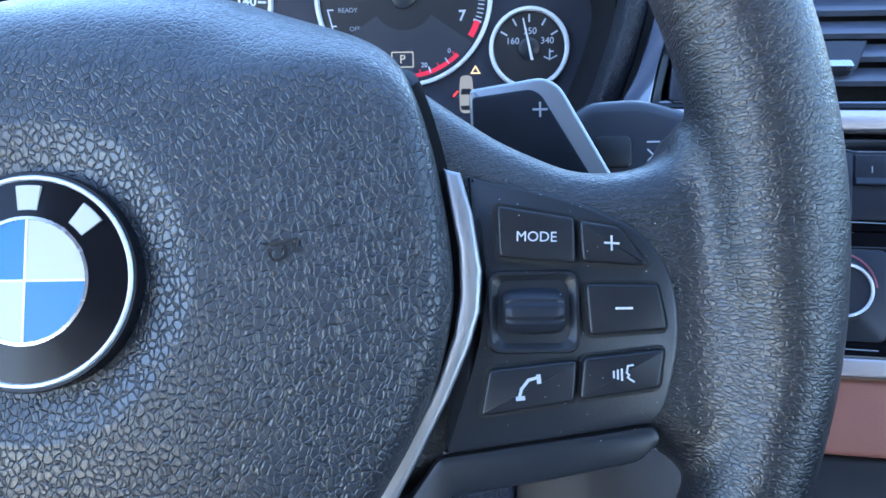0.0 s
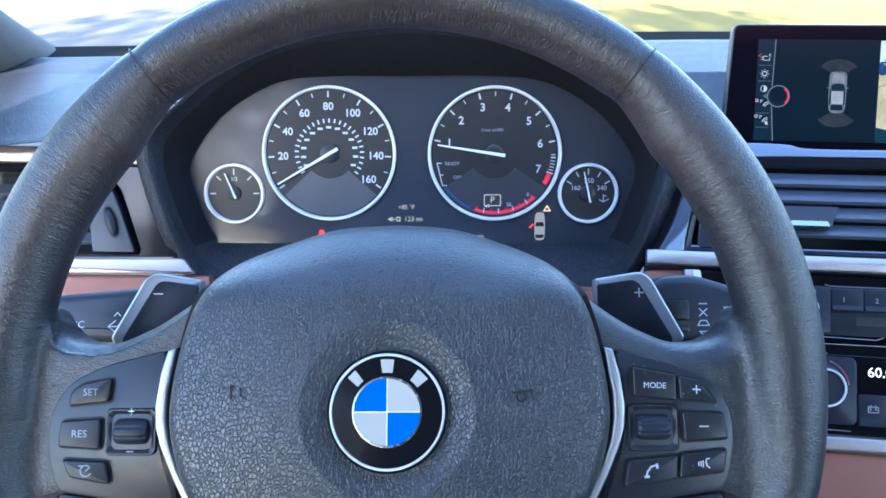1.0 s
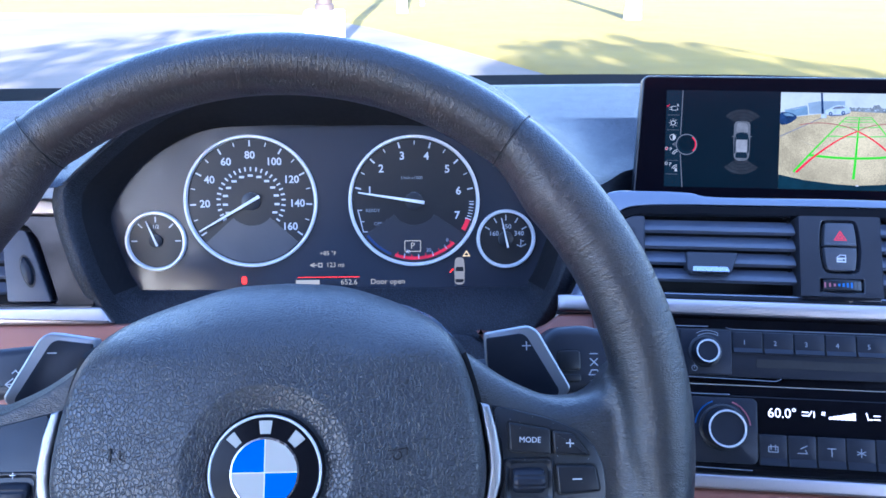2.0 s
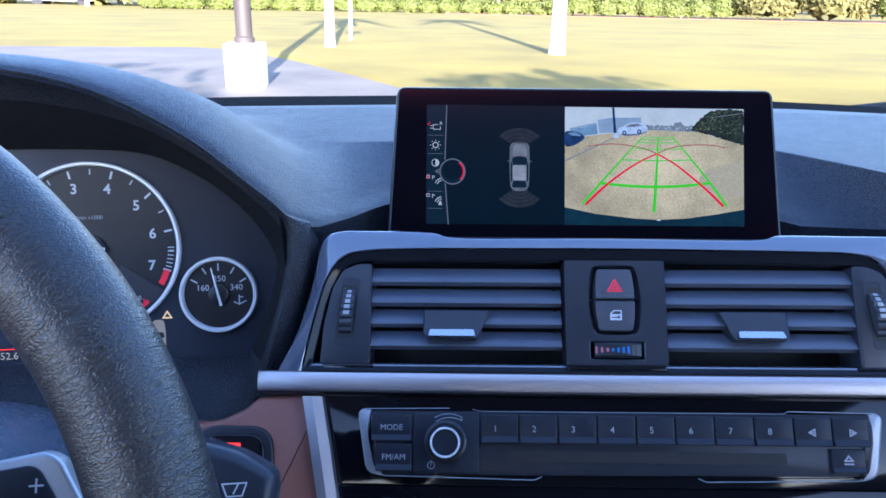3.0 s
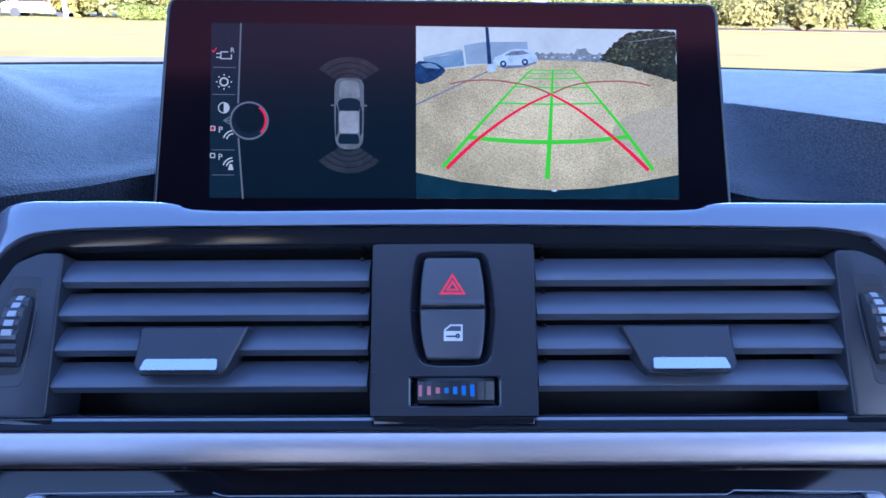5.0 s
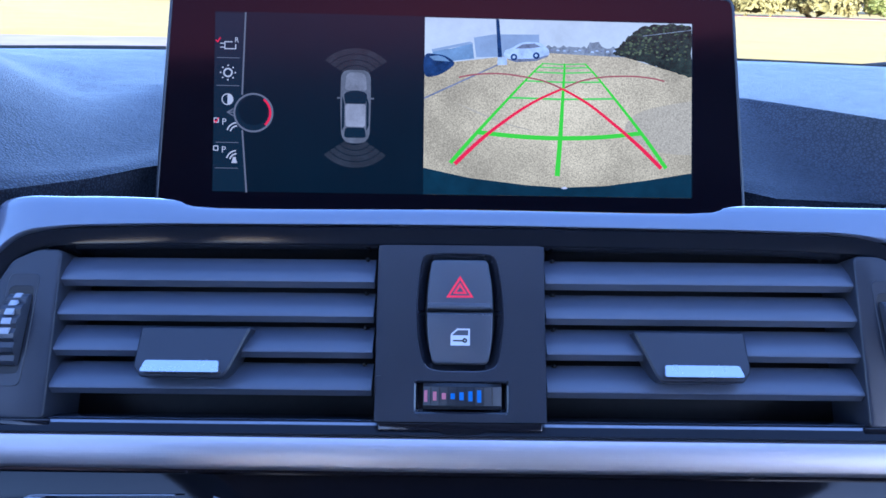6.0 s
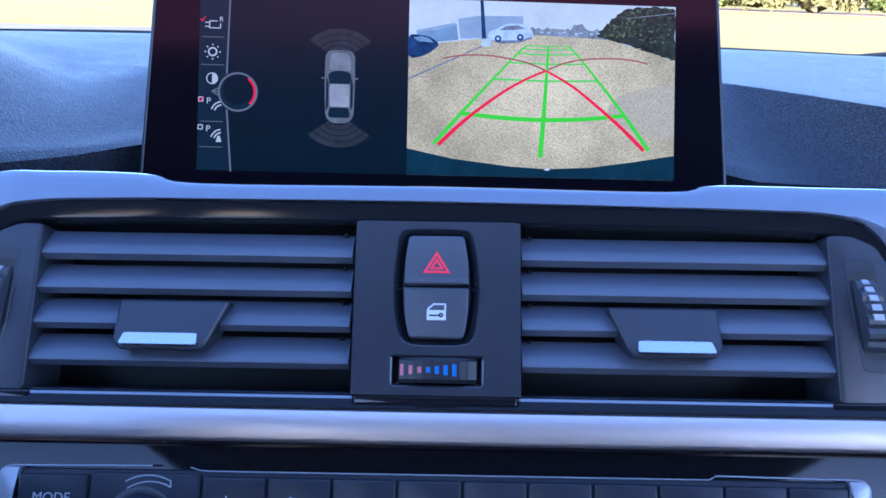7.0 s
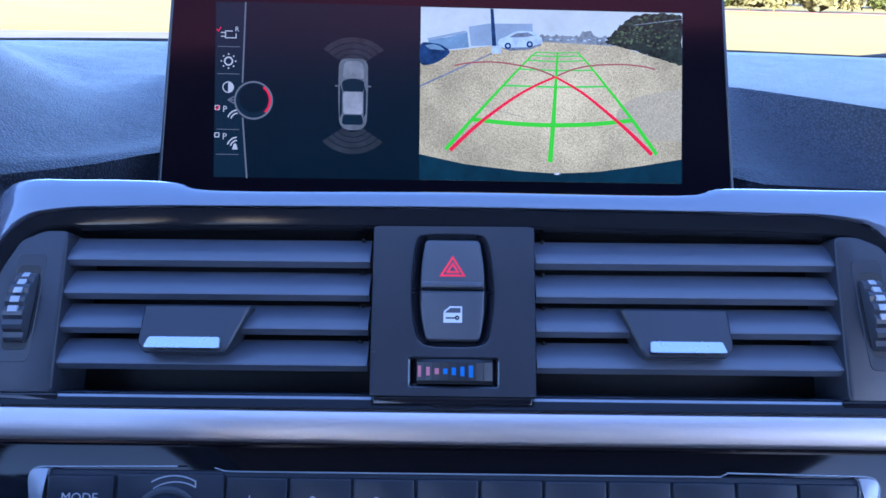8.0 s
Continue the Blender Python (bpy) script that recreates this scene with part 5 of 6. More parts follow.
key(radio, -127, -107.2, -84, -69.4, 1.2, "FM/AM", 4.2)
part("knob_field", Shape().prism(rrect(-106.8, -72.5, -84.5, -53.8, 1, 3), -3, 0.9, 0.6, 2), BUTTON, radio)
strokes([arc(-88.5, -68.8, 14.4, 62, 120, 12), arc(-87.9, -69.6, 13.3, 62, 122, 12), [(-81.7, -56.1), (-81.6, -57.8)]], 0.4, 0.9, KEYPRINT, radio, "volume_arc")


def knob(parent, cx, cy, r, h, ring, nm="knob", z0=0.5):
    k = new(nm)
    k.parent = parent
    part("skirt", Shape().lathe(cx, cy, [(r + 2.2, z0 - 2), (r + 2.2, z0 + 1), (r + 1.2, z0 + 1.6), (r, z0 + 1.6)], 48, caps=(False, False)), PLASTIC, k)
    part("grip", Shape().lathe(cx, cy, [(r, z0 - 2), (r - 0.4, z0 + h - 2), (r - 1.0, z0 + h - 0.6)], 48, caps=(False, False)), BUTTON, k)
    part("chrome_ring", Shape().lathe(cx, cy, [(r - 0.9, z0 + h - 1), (r - 1.2, z0 + h), (r - 1.2 - ring, z0 + h), (r - 1.4 - ring, z0 + h - 1.2)], 48, caps=(False, False)), RING, k, "bright silver ring")
    part("cap", Shape().lathe(cx, cy, [(r - 1.3 - ring, z0 + h - 1.4), (r * 0.5, z0 + h - 1.9), (0.1, z0 + h - 2.0)], 48), BUTTON, k)
    return k


knob(radio, -90.2, -68.6, 8.8, 9.6, 0.8)
strokes([arc(-97.5, -80.5, 1.8, 0, 360, 12), [(-97.5, -78), (-97.5, -80.5)]], 0.4, 0.9, FAINT, radio, "power_symbol")
part("disc_slot", Shape().prism(rrect(-56, 86, -78.5, -72.8, 1, 2), -2, 0.0), DARK, radio, "dark disc slot")

climate = thing("climate_controls", S, "climate control panel with two ringed knobs and a lit display", "climate controls")
part("front", Shape().prism(rounded([(-126, -98), (126, -98), (120, -146), (-120, -146)], 5, 4), -6, -1.4, 0.8, 2), CONSOLE, climate)
for s in (-1, 1):
    br = Shape()
    br.sweep([(x, y, -0.6) for x, y in rounded([(s * 74, -97.5, 0.2), (s * 125.8, -97.7, 4), (s * 118.5, -146, 5), (s * 60, -147, 0.2)], 1, 5)[3:-3]], circle(0.3, 8))
    part("chrome_bracket", br, END, climate, "chrome outline bracket")
    part("end_piece", Shape().prism(rounded([(s * 125, -99), (s * 119.5, -99), (s * 117, -140), (s * 119.5, -140)] if s < 0 else [(119.5, -99), (125, -99), (119.5, -140), (117, -140)], 1, 3), -2, 0.2, 0.6, 2), SATIN, climate, "satin silver end piece")
    cx = s * 79
    part("knob_field", Shape().prism(rrect(cx - 23, cx + 23, -143, -99.5, 4, 4), -4, -0.4, 0.6, 2), BUTTON, climate)
    kb = knob(climate, cx, -119.5, 13.4, 13, 1.0, z0=-0.4)
    letters("AUTO", 4.2, cx, -119.5, 11.0, FAINT, kb)
    strokes([arc(cx, -119.5, 18.2, 112, 172, 14)], 0.9, -0.3, BLUEPRINT, climate, "cold_arc")
    strokes([arc(cx, -119.5, 18.2, 8, 68, 14)], 0.9, -0.3, PINKPRINT, climate, "warm_arc")
    key(climate, min(s * 103, s * 117), max(s * 103, s * 117), -120, -103, 0.6, lines=[[(s * 110 - 2.5, -114), (s * 110 + 2, -114), (s * 110 + 2.5, -108)], [(s * 110 - 2, -117), (s * 110 + 2, -117)]], lw=0.9)
    key(climate, min(s * 103, s * 115), max(s * 103, s * 115), -141, -121, 0.6, lines=[[(s * 109 - 2.5, -131), (s * 109 + 2.5, -131), (s * 109 + 2.5, -128), (s * 109 - 2.5, -128), (s * 109 - 2.5, -131)]], lw=0.5)
letters("60.0°", 9.0, -39.8, -108.6, -1.2, LIT_WHITE, climate, "temperature_reading")
letters("60.0°", 9.0, 36.2, -108.5, -1.2, LIT_WHITE, climate, "temperature_reading")
strokes([[(-26.5, -107), (-23, -107)], [(-26.5, -109.2), (-22.4, -109.2), (-20.6, -106.4)], [(-19, -110), (-19, -106.6)]], 0.8, -1.4, LIT_WHITE, climate, "airflow_symbol")
for k in range(7):
    part("fan_bar", Shape().prism([(-9.6 + 2.5 * k, -111), (-7.5 + 2.5 * k, -111), (-7.5 + 2.5 * k, -109.1 + 0.5 * k), (-9.6 + 2.5 * k, -109.4 + 0.5 * k)], -1.4, -1.2), LIT_WHITE, climate, "lit fan speed bar")
strokes([[(-13.8, -108), (-12.2, -106.6)], [(-13.6, -106.6), (-12.4, -108.2)]], 0.9, -1.4, LIT_WHITE, climate, "fan_symbol")
strokes([[(14.6, -106), (15.6, -110), (18, -110)], [(19.4, -107.4), (22.8, -107.4)], [(19.4, -109.8), (22.8, -109.8)]], 0.8, -1.4, LIT_WHITE, climate, "airflow_symbol")
icons = [[[(-3, -2), (3, -2), (3, 1.5), (-3, 1.5), (-3, -2)], [(-1.5, -0.5), (-1.5, 2.5)], [(1.5, -0.5), (1.5, 2.5)]], [[(-3, -2), (3, -2), (2, 0)], [(-1, 1), (3, 3)]], [[(-2.5, 2), (2.5, 2)], [(0, 2), (0, -3)]], [[(-2.5, -1), (2.5, 1)], [(-2.5, 1), (2.5, -1)], [(0, 2.6), (0, -2.6)]], [[(-3, -1), (0, -2.5), (3, -1), (2, 1.5), (-2, 1.5), (-3, -1)]], [[(-3, -2), (2, -2), (3, 2)], [(-1, 0), (0, 2.5)]]]
for k in range(6):
    x0 = -56 + 18.7 * k
    key(climate, x0, x0 + 18.7, -143.5, -122.5, 0.6, lines=[[(x0 + 9.3 + a, -132 + b) for a, b in line] for line in icons[k]], lw=0.6)

solid("lower_aluminium_strip", Shape().prism([(-140, -160), (140, -160), (141, -150.5), (-141, -150.5)], -8, 1.5, 2, 3), ALU, S, "brushed aluminium strip under the climate panel", "trim strip")
lower = thing("lower_console", S, "brown leather-look console band over a dark storage tray", "console")
part("band", Shape().prism([(-137, -197), (150, -197), (150, -161), (-137, -161)], -60, -3, 3, 3), BROWN, lower, "brown leather-look band")
part("tray", Shape().prism([(-137, -330), (150, -330), (150, -198), (-137, -198)], -60, -9, 3, 3), PLASTIC, lower, "dark storage tray")

# brown knee panel with the start button
knee = Shape()
knee.prism(rounded([(-250, -60), (-222, -60.5), (-210, -58.5), (-199, -53.5), (-190, -46), (-154, -44), (-148, -80), (-142, -110), (-138, -160), (-138, -198), (-226, -198), (-226, -100), (-240, -70)], 2, 3), -60, -4, 3, 3)
solid("lower_shroud", Shape().prism(rounded([(-420, -62), (-254, -62), (-241, -70), (-228, -100), (-227, -330), (-420, -330)], 4, 4), -62, -8, 4, 3), SOFT, S, "black grained shroud beside the steering column", "dashboard panel")
knee_thing = thing("knee_panel", S, "brown leather-look panel beside the steering column", "dashboard panel")
part("face", knee, BROWN, knee_thing)
footwell = Shape()
footwell.loops([[(x, -199.5, z), (x, -204, z + 2.5), (x, -240, z - 2), (x, -330, z - 14), (x, -330, z - 50), (x, -199.5, z - 50)] for x, z in ((-226, -14), (-204, -12), (-196, -8), (-188, -7), (-160, -9), (-138, -16))])
solid("footwell_panel", footwell, FOOTWELL, S, "dark grey-brown plastic panel under the brown knee panel", "dashboard panel")
rail = Shape()
rail.loops([[(x, y + a, -3.6 + b) for a, b in ((0.8, -4), (0.8, 0.2), (0.0, 0.7), (-0.8, 0.2), (-0.8, -4))] for x, y in ((-192, -45.6), (-170, -44.8), (-155, -44.4))])
part("edge_trim", rail, PLASTIC, knee_thing, "dark edge trim under the strip")
start = thing("start_button", S @ pose(-0.202, -0.0757, -0.003), "gloss black engine start button with a red light", "start button")
part("bezel", Shape().prism(rounded([(-24, -40, 6), (24, -40, 6), (20, 14, 12), (-20, 14, 12)], 8, 5), -4, 1.5, 1.2, 3), PLASTIC, start)
part("button", Shape().prism(rounded([(-19, -36, 6), (19, -36, 6), (16, 10, 8), (-16, 10, 8)], 8, 5), 0, 3.2, 1.2, 3), GLOSS, start)
part("light", Shape().prism([(-4, 3.2), (4, 3.2), (4, 5.2), (-4, 5.2)], 3, 3.5), LIT_RED, start, "lit red mark")
letters("OFF", 3.6, 3.6, -8.2, 3.3, FAINT, start)
strokes([arc(-4.2, -8.2, 2.3, 20, 320, 14), [(-5.2, -9.4), (-4.2, -6.8), (-3.2, -9.4)], [(-4.8, -8.5), (-3.6, -8.5)]], 0.45, 3.2, FAINT, start, "stop_symbol")

# ---- display ----
screen = thing("display_screen", D, "wide tablet-like display showing a rear camera picture", "display")
hp = rounded([(-115, -86, 2), (143, -86, 2), (137.5, 14.0, 6), (-109.5, 13.0, 6)], 5, 5)
hs = Shape()
hs.loops([[(x, y, -14) for x, y in inset(hp, 4)], [(x, y, -6) for x, y in hp], [(x, y, -0.6) for x, y in hp], [(x, y, 0.6) for x, y in inset(hp, 0.5)], [(x, y, 0.9) for x, y in inset(hp, 1.3)], [(x, y, 0.4) for x, y in inset(hp, 1.9)]])
part("housing", hs, PLASTIC, screen)
part("glass", Shape().prism(inset(hp, 1.8), -1, 0.7), SCREENGLASS, screen, "glossy black display glass")
view = new("picture")
view.parent = screen
tagged(view, "lit rear camera picture with coloured guide lines")
Z = 0.72
PX_SKY = coated(glowing("picture_sky", (0.42, 0.47, 0.45), 0.70, 0.10, 40))


def gravel_picture():
    """Tan gravel with a sunlit patch, as the lit picture shows it."""
    m = glowing("picture_ground", (0.48, 0.41, 0.235), 0.58, 0.5, 1500)
    nodes, links = m.node_tree.nodes, m.node_tree.links
    bsdf = nodes["Principled BSDF"]
    old = bsdf.inputs["Emission Color"].links[0].from_socket
    co = nodes.new("ShaderNodeTexCoord")
    mp = nodes.new("ShaderNodeMapping")
    mp.inputs["Location"].default_value = (-0.066 / 0.052, 0.040 / 0.034, 0)
    mp.inputs["Scale"].default_value = (1 / 0.052, 1 / 0.034, 0)
    links.new(co.outputs["Object"], mp.inputs["Vector"])
    ball = nodes.new("ShaderNodeTexGradient")
    ball.gradient_type = "SPHERICAL"
    links.new(mp.outputs[0], ball.inputs["Vector"])
    stain = nodes.new("ShaderNodeTexNoise")
    stain.inputs["Scale"].default_value, stain.inputs["Detail"].default_value = 55, 6
    links.new(co.outputs["Object"], stain.inputs["Vector"])
    span = nodes.new("ShaderNodeMapRange")
    span.inputs["From Min"].default_value, span.inputs["From Max"].default_value = 0.3, 0.7
    span.inputs["To Min"].default_value, span.inputs["To Max"].default_value = 0.72, 1.1
    links.new(stain.outputs["Fac"], span.inputs["Value"])
    add = nodes.new("ShaderNodeMath")
    add.operation = "MULTIPLY_ADD"
    add.inputs[1].default_value = 0.55
    links.new(ball.outputs["Fac"], add.inputs[0])
    links.new(span.outputs[0], add.inputs[2])
    mul = nodes.new("ShaderNodeMix")
    mul.data_type, mul.blend_type = "RGBA", "MULTIPLY"
    mul.inputs["Factor"].default_value = 1.0
    links.new(old, mul.inputs["A"])
    links.new(add.outputs[0], mul.inputs["B"])
    links.new(mul.outputs["Result"], bsdf.inputs["Emission Color"])
    return m


PX_LOT = coated(gravel_picture())
PX_LANE = coated(glowing("picture_lane", (0.42, 0.37, 0.235), 0.62, 0.4, 1800))
PX_FAR = coated(glowing("picture_far", (0.40, 0.41, 0.43), 0.75, 0.3, 200))
PX_TREE = coated(glowing("picture_tree", (0.016, 0.026, 0.018), 0.7, 0.9, 500))
PX_LEAF = glowing("picture_leaf", (0.075, 0.095, 0.045), 0.7, 0.9, 600)
PX_HAZE = coated(glowing("picture_hazy_trees", (0.16, 0.19, 0.20), 0.75, 0.5, 500))
PX_BUILD = coated(glowing("picture_building", (0.19, 0.26, 0.32), 0.75, 0.12, 60))
PX_ROOF = coated(glowing("picture_roof", (0.13, 0.22, 0.30), 0.7, 0.3, 90))
PX_CAR = glowing("picture_car", (0.34, 0.42, 0.50), 0.75, 0.25, 200)
PX_SHADE = glowing("picture_shade", (0.14, 0.16, 0.20), 0.7, 0.4, 300)
PX_DARKCAR = glowing("picture_dark_car", (0.012, 0.03, 0.08), 0.8, 0.6, 200)
PX_BUMPER = glowing("picture_bumper", (0.006, 0.03, 0.045), 0.55, 0.3, 60)
PX_GREEN = glowing("picture_green", (0.08, 0.50, 0.02), 0.7)
PX_GREEN2 = glowing("picture_dim_green", (0.10, 0.46, 0.06), 0.75)
PX_RED = glowing("picture_red", (0.60, 0.012, 0.04), 0.75)
PX_RED2 = glowing("picture_dim_red", (0.30, 0.07, 0.07), 0.65)
SENSOR = coated(glowing("sensor_grey", (0.022, 0.028, 0.033), 0.6, 0.3, 90))
PX_BACK = coated(glowing("display_black", (0.0010, 0.0088, 0.0150), 0.55, 0.12, 25))
PX_MENU = glowing("menu_white", (0.46, 0.47, 0.47), 0.55)
PX_GREY = glowing("menu_grey", (0.15, 0.16, 0.18), 0.5)
PX_DIM = coated(glowing("menu_dim", (0.004, 0.016, 0.026), 0.6))
flat = lambda poly, dz=0.0: Shape().prism(poly, Z - 0.1 + dz, Z + 0.05 + dz)
part("sky", flat([(0, -18), (118, -18), (118, 1.2), (0, 1.2)]), PX_SKY, view)
part("ground", flat([(0, -76), (118, -76), (118, -22.5), (104, -18.8), (88, -14.2), (70, -12.4), (54, -12.8), (36, -15.0), (12, -18.2), (0, -20)], 0.04), PX_LOT, view)
part("lane", flat(spline([(118, -57), (108, -56.6), (101, -55.4), (94, -51.7), (88, -46), (96, -38), (118, -33)], 5) + [(118, -45)], 0.06), PX_LANE, view, "darker asphalt lane in the picture")
part("ground_line", flat([(0, -33.8), (32, -18.6), (32.6, -18.9), (0, -34.6)], 0.06), PX_SHADE, view)
part("ground_crack", flat([(14, -36), (22, -39), (34, -44), (48, -47.5), (48, -47.9), (34, -44.6), (22, -39.8)], 0.06), PX_LANE, view)
part("building", flat([(21.4, -7.2), (30, -5.6), (50, -5.2), (50.3, -12.5), (36, -15.2), (22.5, -15.8)], 0.06), PX_BUILD, view)
part("annexe", flat([(3.4, -13.4), (12, -12.2), (20.8, -9.6), (21.6, -16.4), (8, -18.2), (3.6, -17)], 0.06), PX_ROOF, view)
part("annexe_roof", flat([(3.0, -12.8), (19.8, -9.0), (21.2, -9.8), (3.4, -13.9)], 0.10), PX_BUILD, view)
rnd = random.Random(8)
hazy = [(53, -13.2)] + [(53 + 1.3 * k, -10.4 + rnd.uniform(-0.5, 0.8) + (2.6 if 14 < k < 19 else 0)) for k in range(28)] + [(88.5, -14.4)]
part("tree_line", flat(hazy, 0.06), PX_HAZE, view)
for k in range(12):
    x, y = 55 + 2.5 * k + rnd.uniform(-0.5, 0.5), -12.6 + rnd.uniform(-0.3, 0.6)
    part("far_car", flat([(x, y), (x + 1.6, y), (x + 1.3, y + 0.6), (x + 0.4, y + 0.7)], 0.10), PX_CAR if k % 3 else PX_SHADE, view)
tree = spline([(83, -13.0), (86, -9.5), (88.5, -6.3), (92, -3.2), (95.2, -1.1), (101, 0.6), (107.5, 1.0), (114, 0.6), (118, -0.9), (118, -10), (118, -22.3), (111, -20.6), (104, -18.6), (96, -16.4), (88, -14.2)], 5, True)
part("tree", flat([(min(118, x + rnd.uniform(-0.7, 0.5)), min(1.15, y + rnd.uniform(-0.6, 0.5))) for x, y in tree], 0.1), PX_TREE, view)
clump = Shape()
for k in range(150):
    x = rnd.uniform(86, 116)
    hi = -12 + 12.6 * min(1.0, (x - 85) / 16) ** 0.6
    y = rnd.uniform(-13 - (x - 88) * 0.12, hi)
    r = rnd.uniform(0.35, 0.9)
    clump.prism([(x + r * rnd.uniform(0.6, 1.1) * math.cos(q * 1.2566), y + r * 0.7 * rnd.uniform(0.6, 1.1) * math.sin(q * 1.2566)) for q in range(5)], Z + 0.14, Z + 0.17)
tagged(part("foliage", clump, PX_LEAF, view, smooth=False, weld=0), kind="stuff")
part("wire", flat([(96, -4.6), (118, -1.4), (118, -1.7), (96, -4.9)], 0.16), PX_HAZE, view)
part("light_pole", flat([(32.0, -16), (33.9, -16), (32.4, 1.1), (31.0, 1.1)], 0.12), PX_DARKCAR, view)
part("pole_base", flat([(31.8, -19.0), (36.0, -18.8), (35.8, -15.4), (31.9, -15.6)], 0.15), PX_CAR, view)
auto = spline([(35.0, -15.4), (35.2, -12.6), (38, -11.4), (42.5, -9.0), (47, -8.6), (50.7, -9.0), (53.2, -10.8), (54.4, -12.2), (54, -14.4), (48, -16.2), (40, -16.6)], 4, True)
part("parked_car", flat(auto, 0.14), PX_CAR, view)
part("car_windows", flat([(39.5, -11.6), (42.8, -9.7), (48, -9.2), (50.8, -10.6), (46, -11.4)], 0.18), PX_SHADE, view)
part("car_shadow", flat([(36, -16.4), (40, -17.6), (49, -16.8), (54, -14.8), (54, -14.2), (48, -15.8), (40, -16.2)], 0.17), PX_SHADE, view)
for x, y in ((39.0, -15.4), (48.8, -14.5)):
    part("car_wheel", flat(arc(x, y, 1.5, 0, 330, 11), 0.2), PX_DARKCAR, view)
    part("car_hub", flat(arc(x, y, 0.7, 0, 300, 5), 0.22), PX_CAR, view)
part("dark_car", flat(spline([(0.2, -24.2), (0.2, -15.4), (5, -14.9), (9, -15.6), (12.8, -18.2), (11.6, -20.6), (6, -24.0)], 4, True), 0.14), PX_DARKCAR, view)
part("dark_car_glass", flat([(2, -15.9), (6, -15.4), (8.8, -16.2), (11, -18.0), (4, -17.6)], 0.18), PX_ROOF, view)
part("bumper", flat([(0, -76), (0, -64.5), (20, -68.6), (45, -71.4), (61, -72.2), (80, -71.2), (100, -68.2), (118, -65.0), (118, -76)], 0.14), PX_BUMPER, view)
part("bumper_glint", flat([(60, -72.5), (61.6, -71.7), (63.2, -72.4), (61.6, -72.9)], 0.16), PX_FAR, view)


def guide(line, w, mat, dz):
    s, n, left, right = Shape(), len(line), [], []
    for i, (x, y) in enumerate(line):
        (ax, ay), (bx, by) = line[max(0, i - 1)], line[min(n - 1, i + 1)]
        d = Vector((bx - ax, by - ay)).normalized()
        q = w * (0.35 + 0.65 * min(1.0, max(0.0, (-y - 16) / 40)))
        left.append((x - d.y * q / 2, y + d.x * q / 2))
        right.append((x + d.y * q / 2, y - d.x * q / 2))
    for i in range(n - 1):
        s.prism([right[i], right[i + 1], left[i + 1], left[i]], Z + dz, Z + dz + 0.06)
    return part("guide_line", s, mat, view, smooth=False)


for a, b in (((51.4, -17.9), (70.3, -17.7)), ((50.3, -19.5), (72, -19.3)), ((47.6, -21.7), (74.2, -21.3)), ((43.8, -25.7), (77.4, -25.6)), ((37.3, -33.2), (83.3, -32.8))):
    guide([a, ((a[0] + b[0]) / 2, a[1] - 0.3), b], 1.3, PX_GREEN2, 0.16)
guide(spline([(11.6, -62.2), (23.2, -48.7), (37.3, -33), (47, -22.5), (51.9, -17.8)], 5), 1.7, PX_GREEN, 0.20)
guide(spline([(106.6, -63.0), (95.6, -47.8), (83.6, -32.8), (75, -22.5), (70.3, -17.6)], 5), 1.7, PX_GREEN, 0.20)
guide(spline([(23.2, -48.6), (42, -50.2), (59.7, -50.6), (78, -49.8), (95.4, -47.8)], 5), 2.1, PX_GREEN, 0.20)
guide([(58.4, -67.2), (59.7, -50), (60.8, -30), (61.4, -17.8)], 2.2, PX_GREEN, 0.24)
guide(spline([(13.6, -62.6), (26, -50.8), (40, -40), (50, -33.8), (60.4, -28.9)], 5), 1.7, PX_RED, 0.28)
guide(spline([(60.4, -28.9), (72, -35.4), (84, -44.6), (95, -54), (104.4, -63.1)], 5), 1.7, PX_RED, 0.28)
guide(spline([(60.4, -28.9), (52, -25.6), (41, -23.6), (32, -22.8), (22, -23.4), (15, -24.8)], 5), 1.3, PX_RED2, 0.22)
guide(spline([(60.4, -28.9), (69, -25.2), (78.7, -23.3), (91, -22.7), (100, -23.4), (105.7, -24.6)], 5), 1.3, PX_RED2, 0.22)
part("lit_panel", flat([(-90.2, -76), (118.5, -76), (118.5, 1.6), (-90.2, 1.6)], -0.06), PX_BACK, screen, "dark lit display area")
menu = new("menu")
menu.parent = screen
tagged(menu, "dark display menu with small white symbols")
part("column", flat([(-90, -76), (-76.2, -76), (-78.6, -42), (-77.8, 1), (-90, 1)]), PX_DIM, menu)
for line in ([(-77.2, 1), (-78.1, -34)], [(-77.8, -50), (-75.7, -76)]):
    strokes([line], 0.7, Z, PX_GREY, menu, "divider")
for y in (-18.5, -30.5, -55, -66):
    strokes([[(-89, y), (-79.5, y)]], 0.25, Z + 0.04, PX_GREY, menu, "divider")
strokes([[(-85.8, -11.6), (-85.8, -14.6), (-81.2, -14.6), (-81.2, -12.8)], [(-85.8, -11.6), (-82.8, -11.6)], [(-87.6, -12.3), (-86.0, -12.3)], [(-87.6, -14.0), (-86.2, -14.0)]], 0.4, Z + 0.05, PX_MENU, menu, "camera_symbol")
letters("R", 3.0, -80.8, -10.8, Z + 0.1, PX_MENU, menu, "camera_letter")
strokes([arc(-84.3, -24.9, 1.7, 0, 360, 14)], 0.6, Z + 0.05, PX_MENU, menu, "sun_ring")
for a in range(0, 360, 45):
    part("sun_ray", Shape().lathe(-84.3 + 3.1 * math.cos(radians(a)), -24.9 + 3.1 * math.sin(radians(a)), [(0.36, Z), (0.36, Z + 0.12)], 8), PX_MENU, menu)
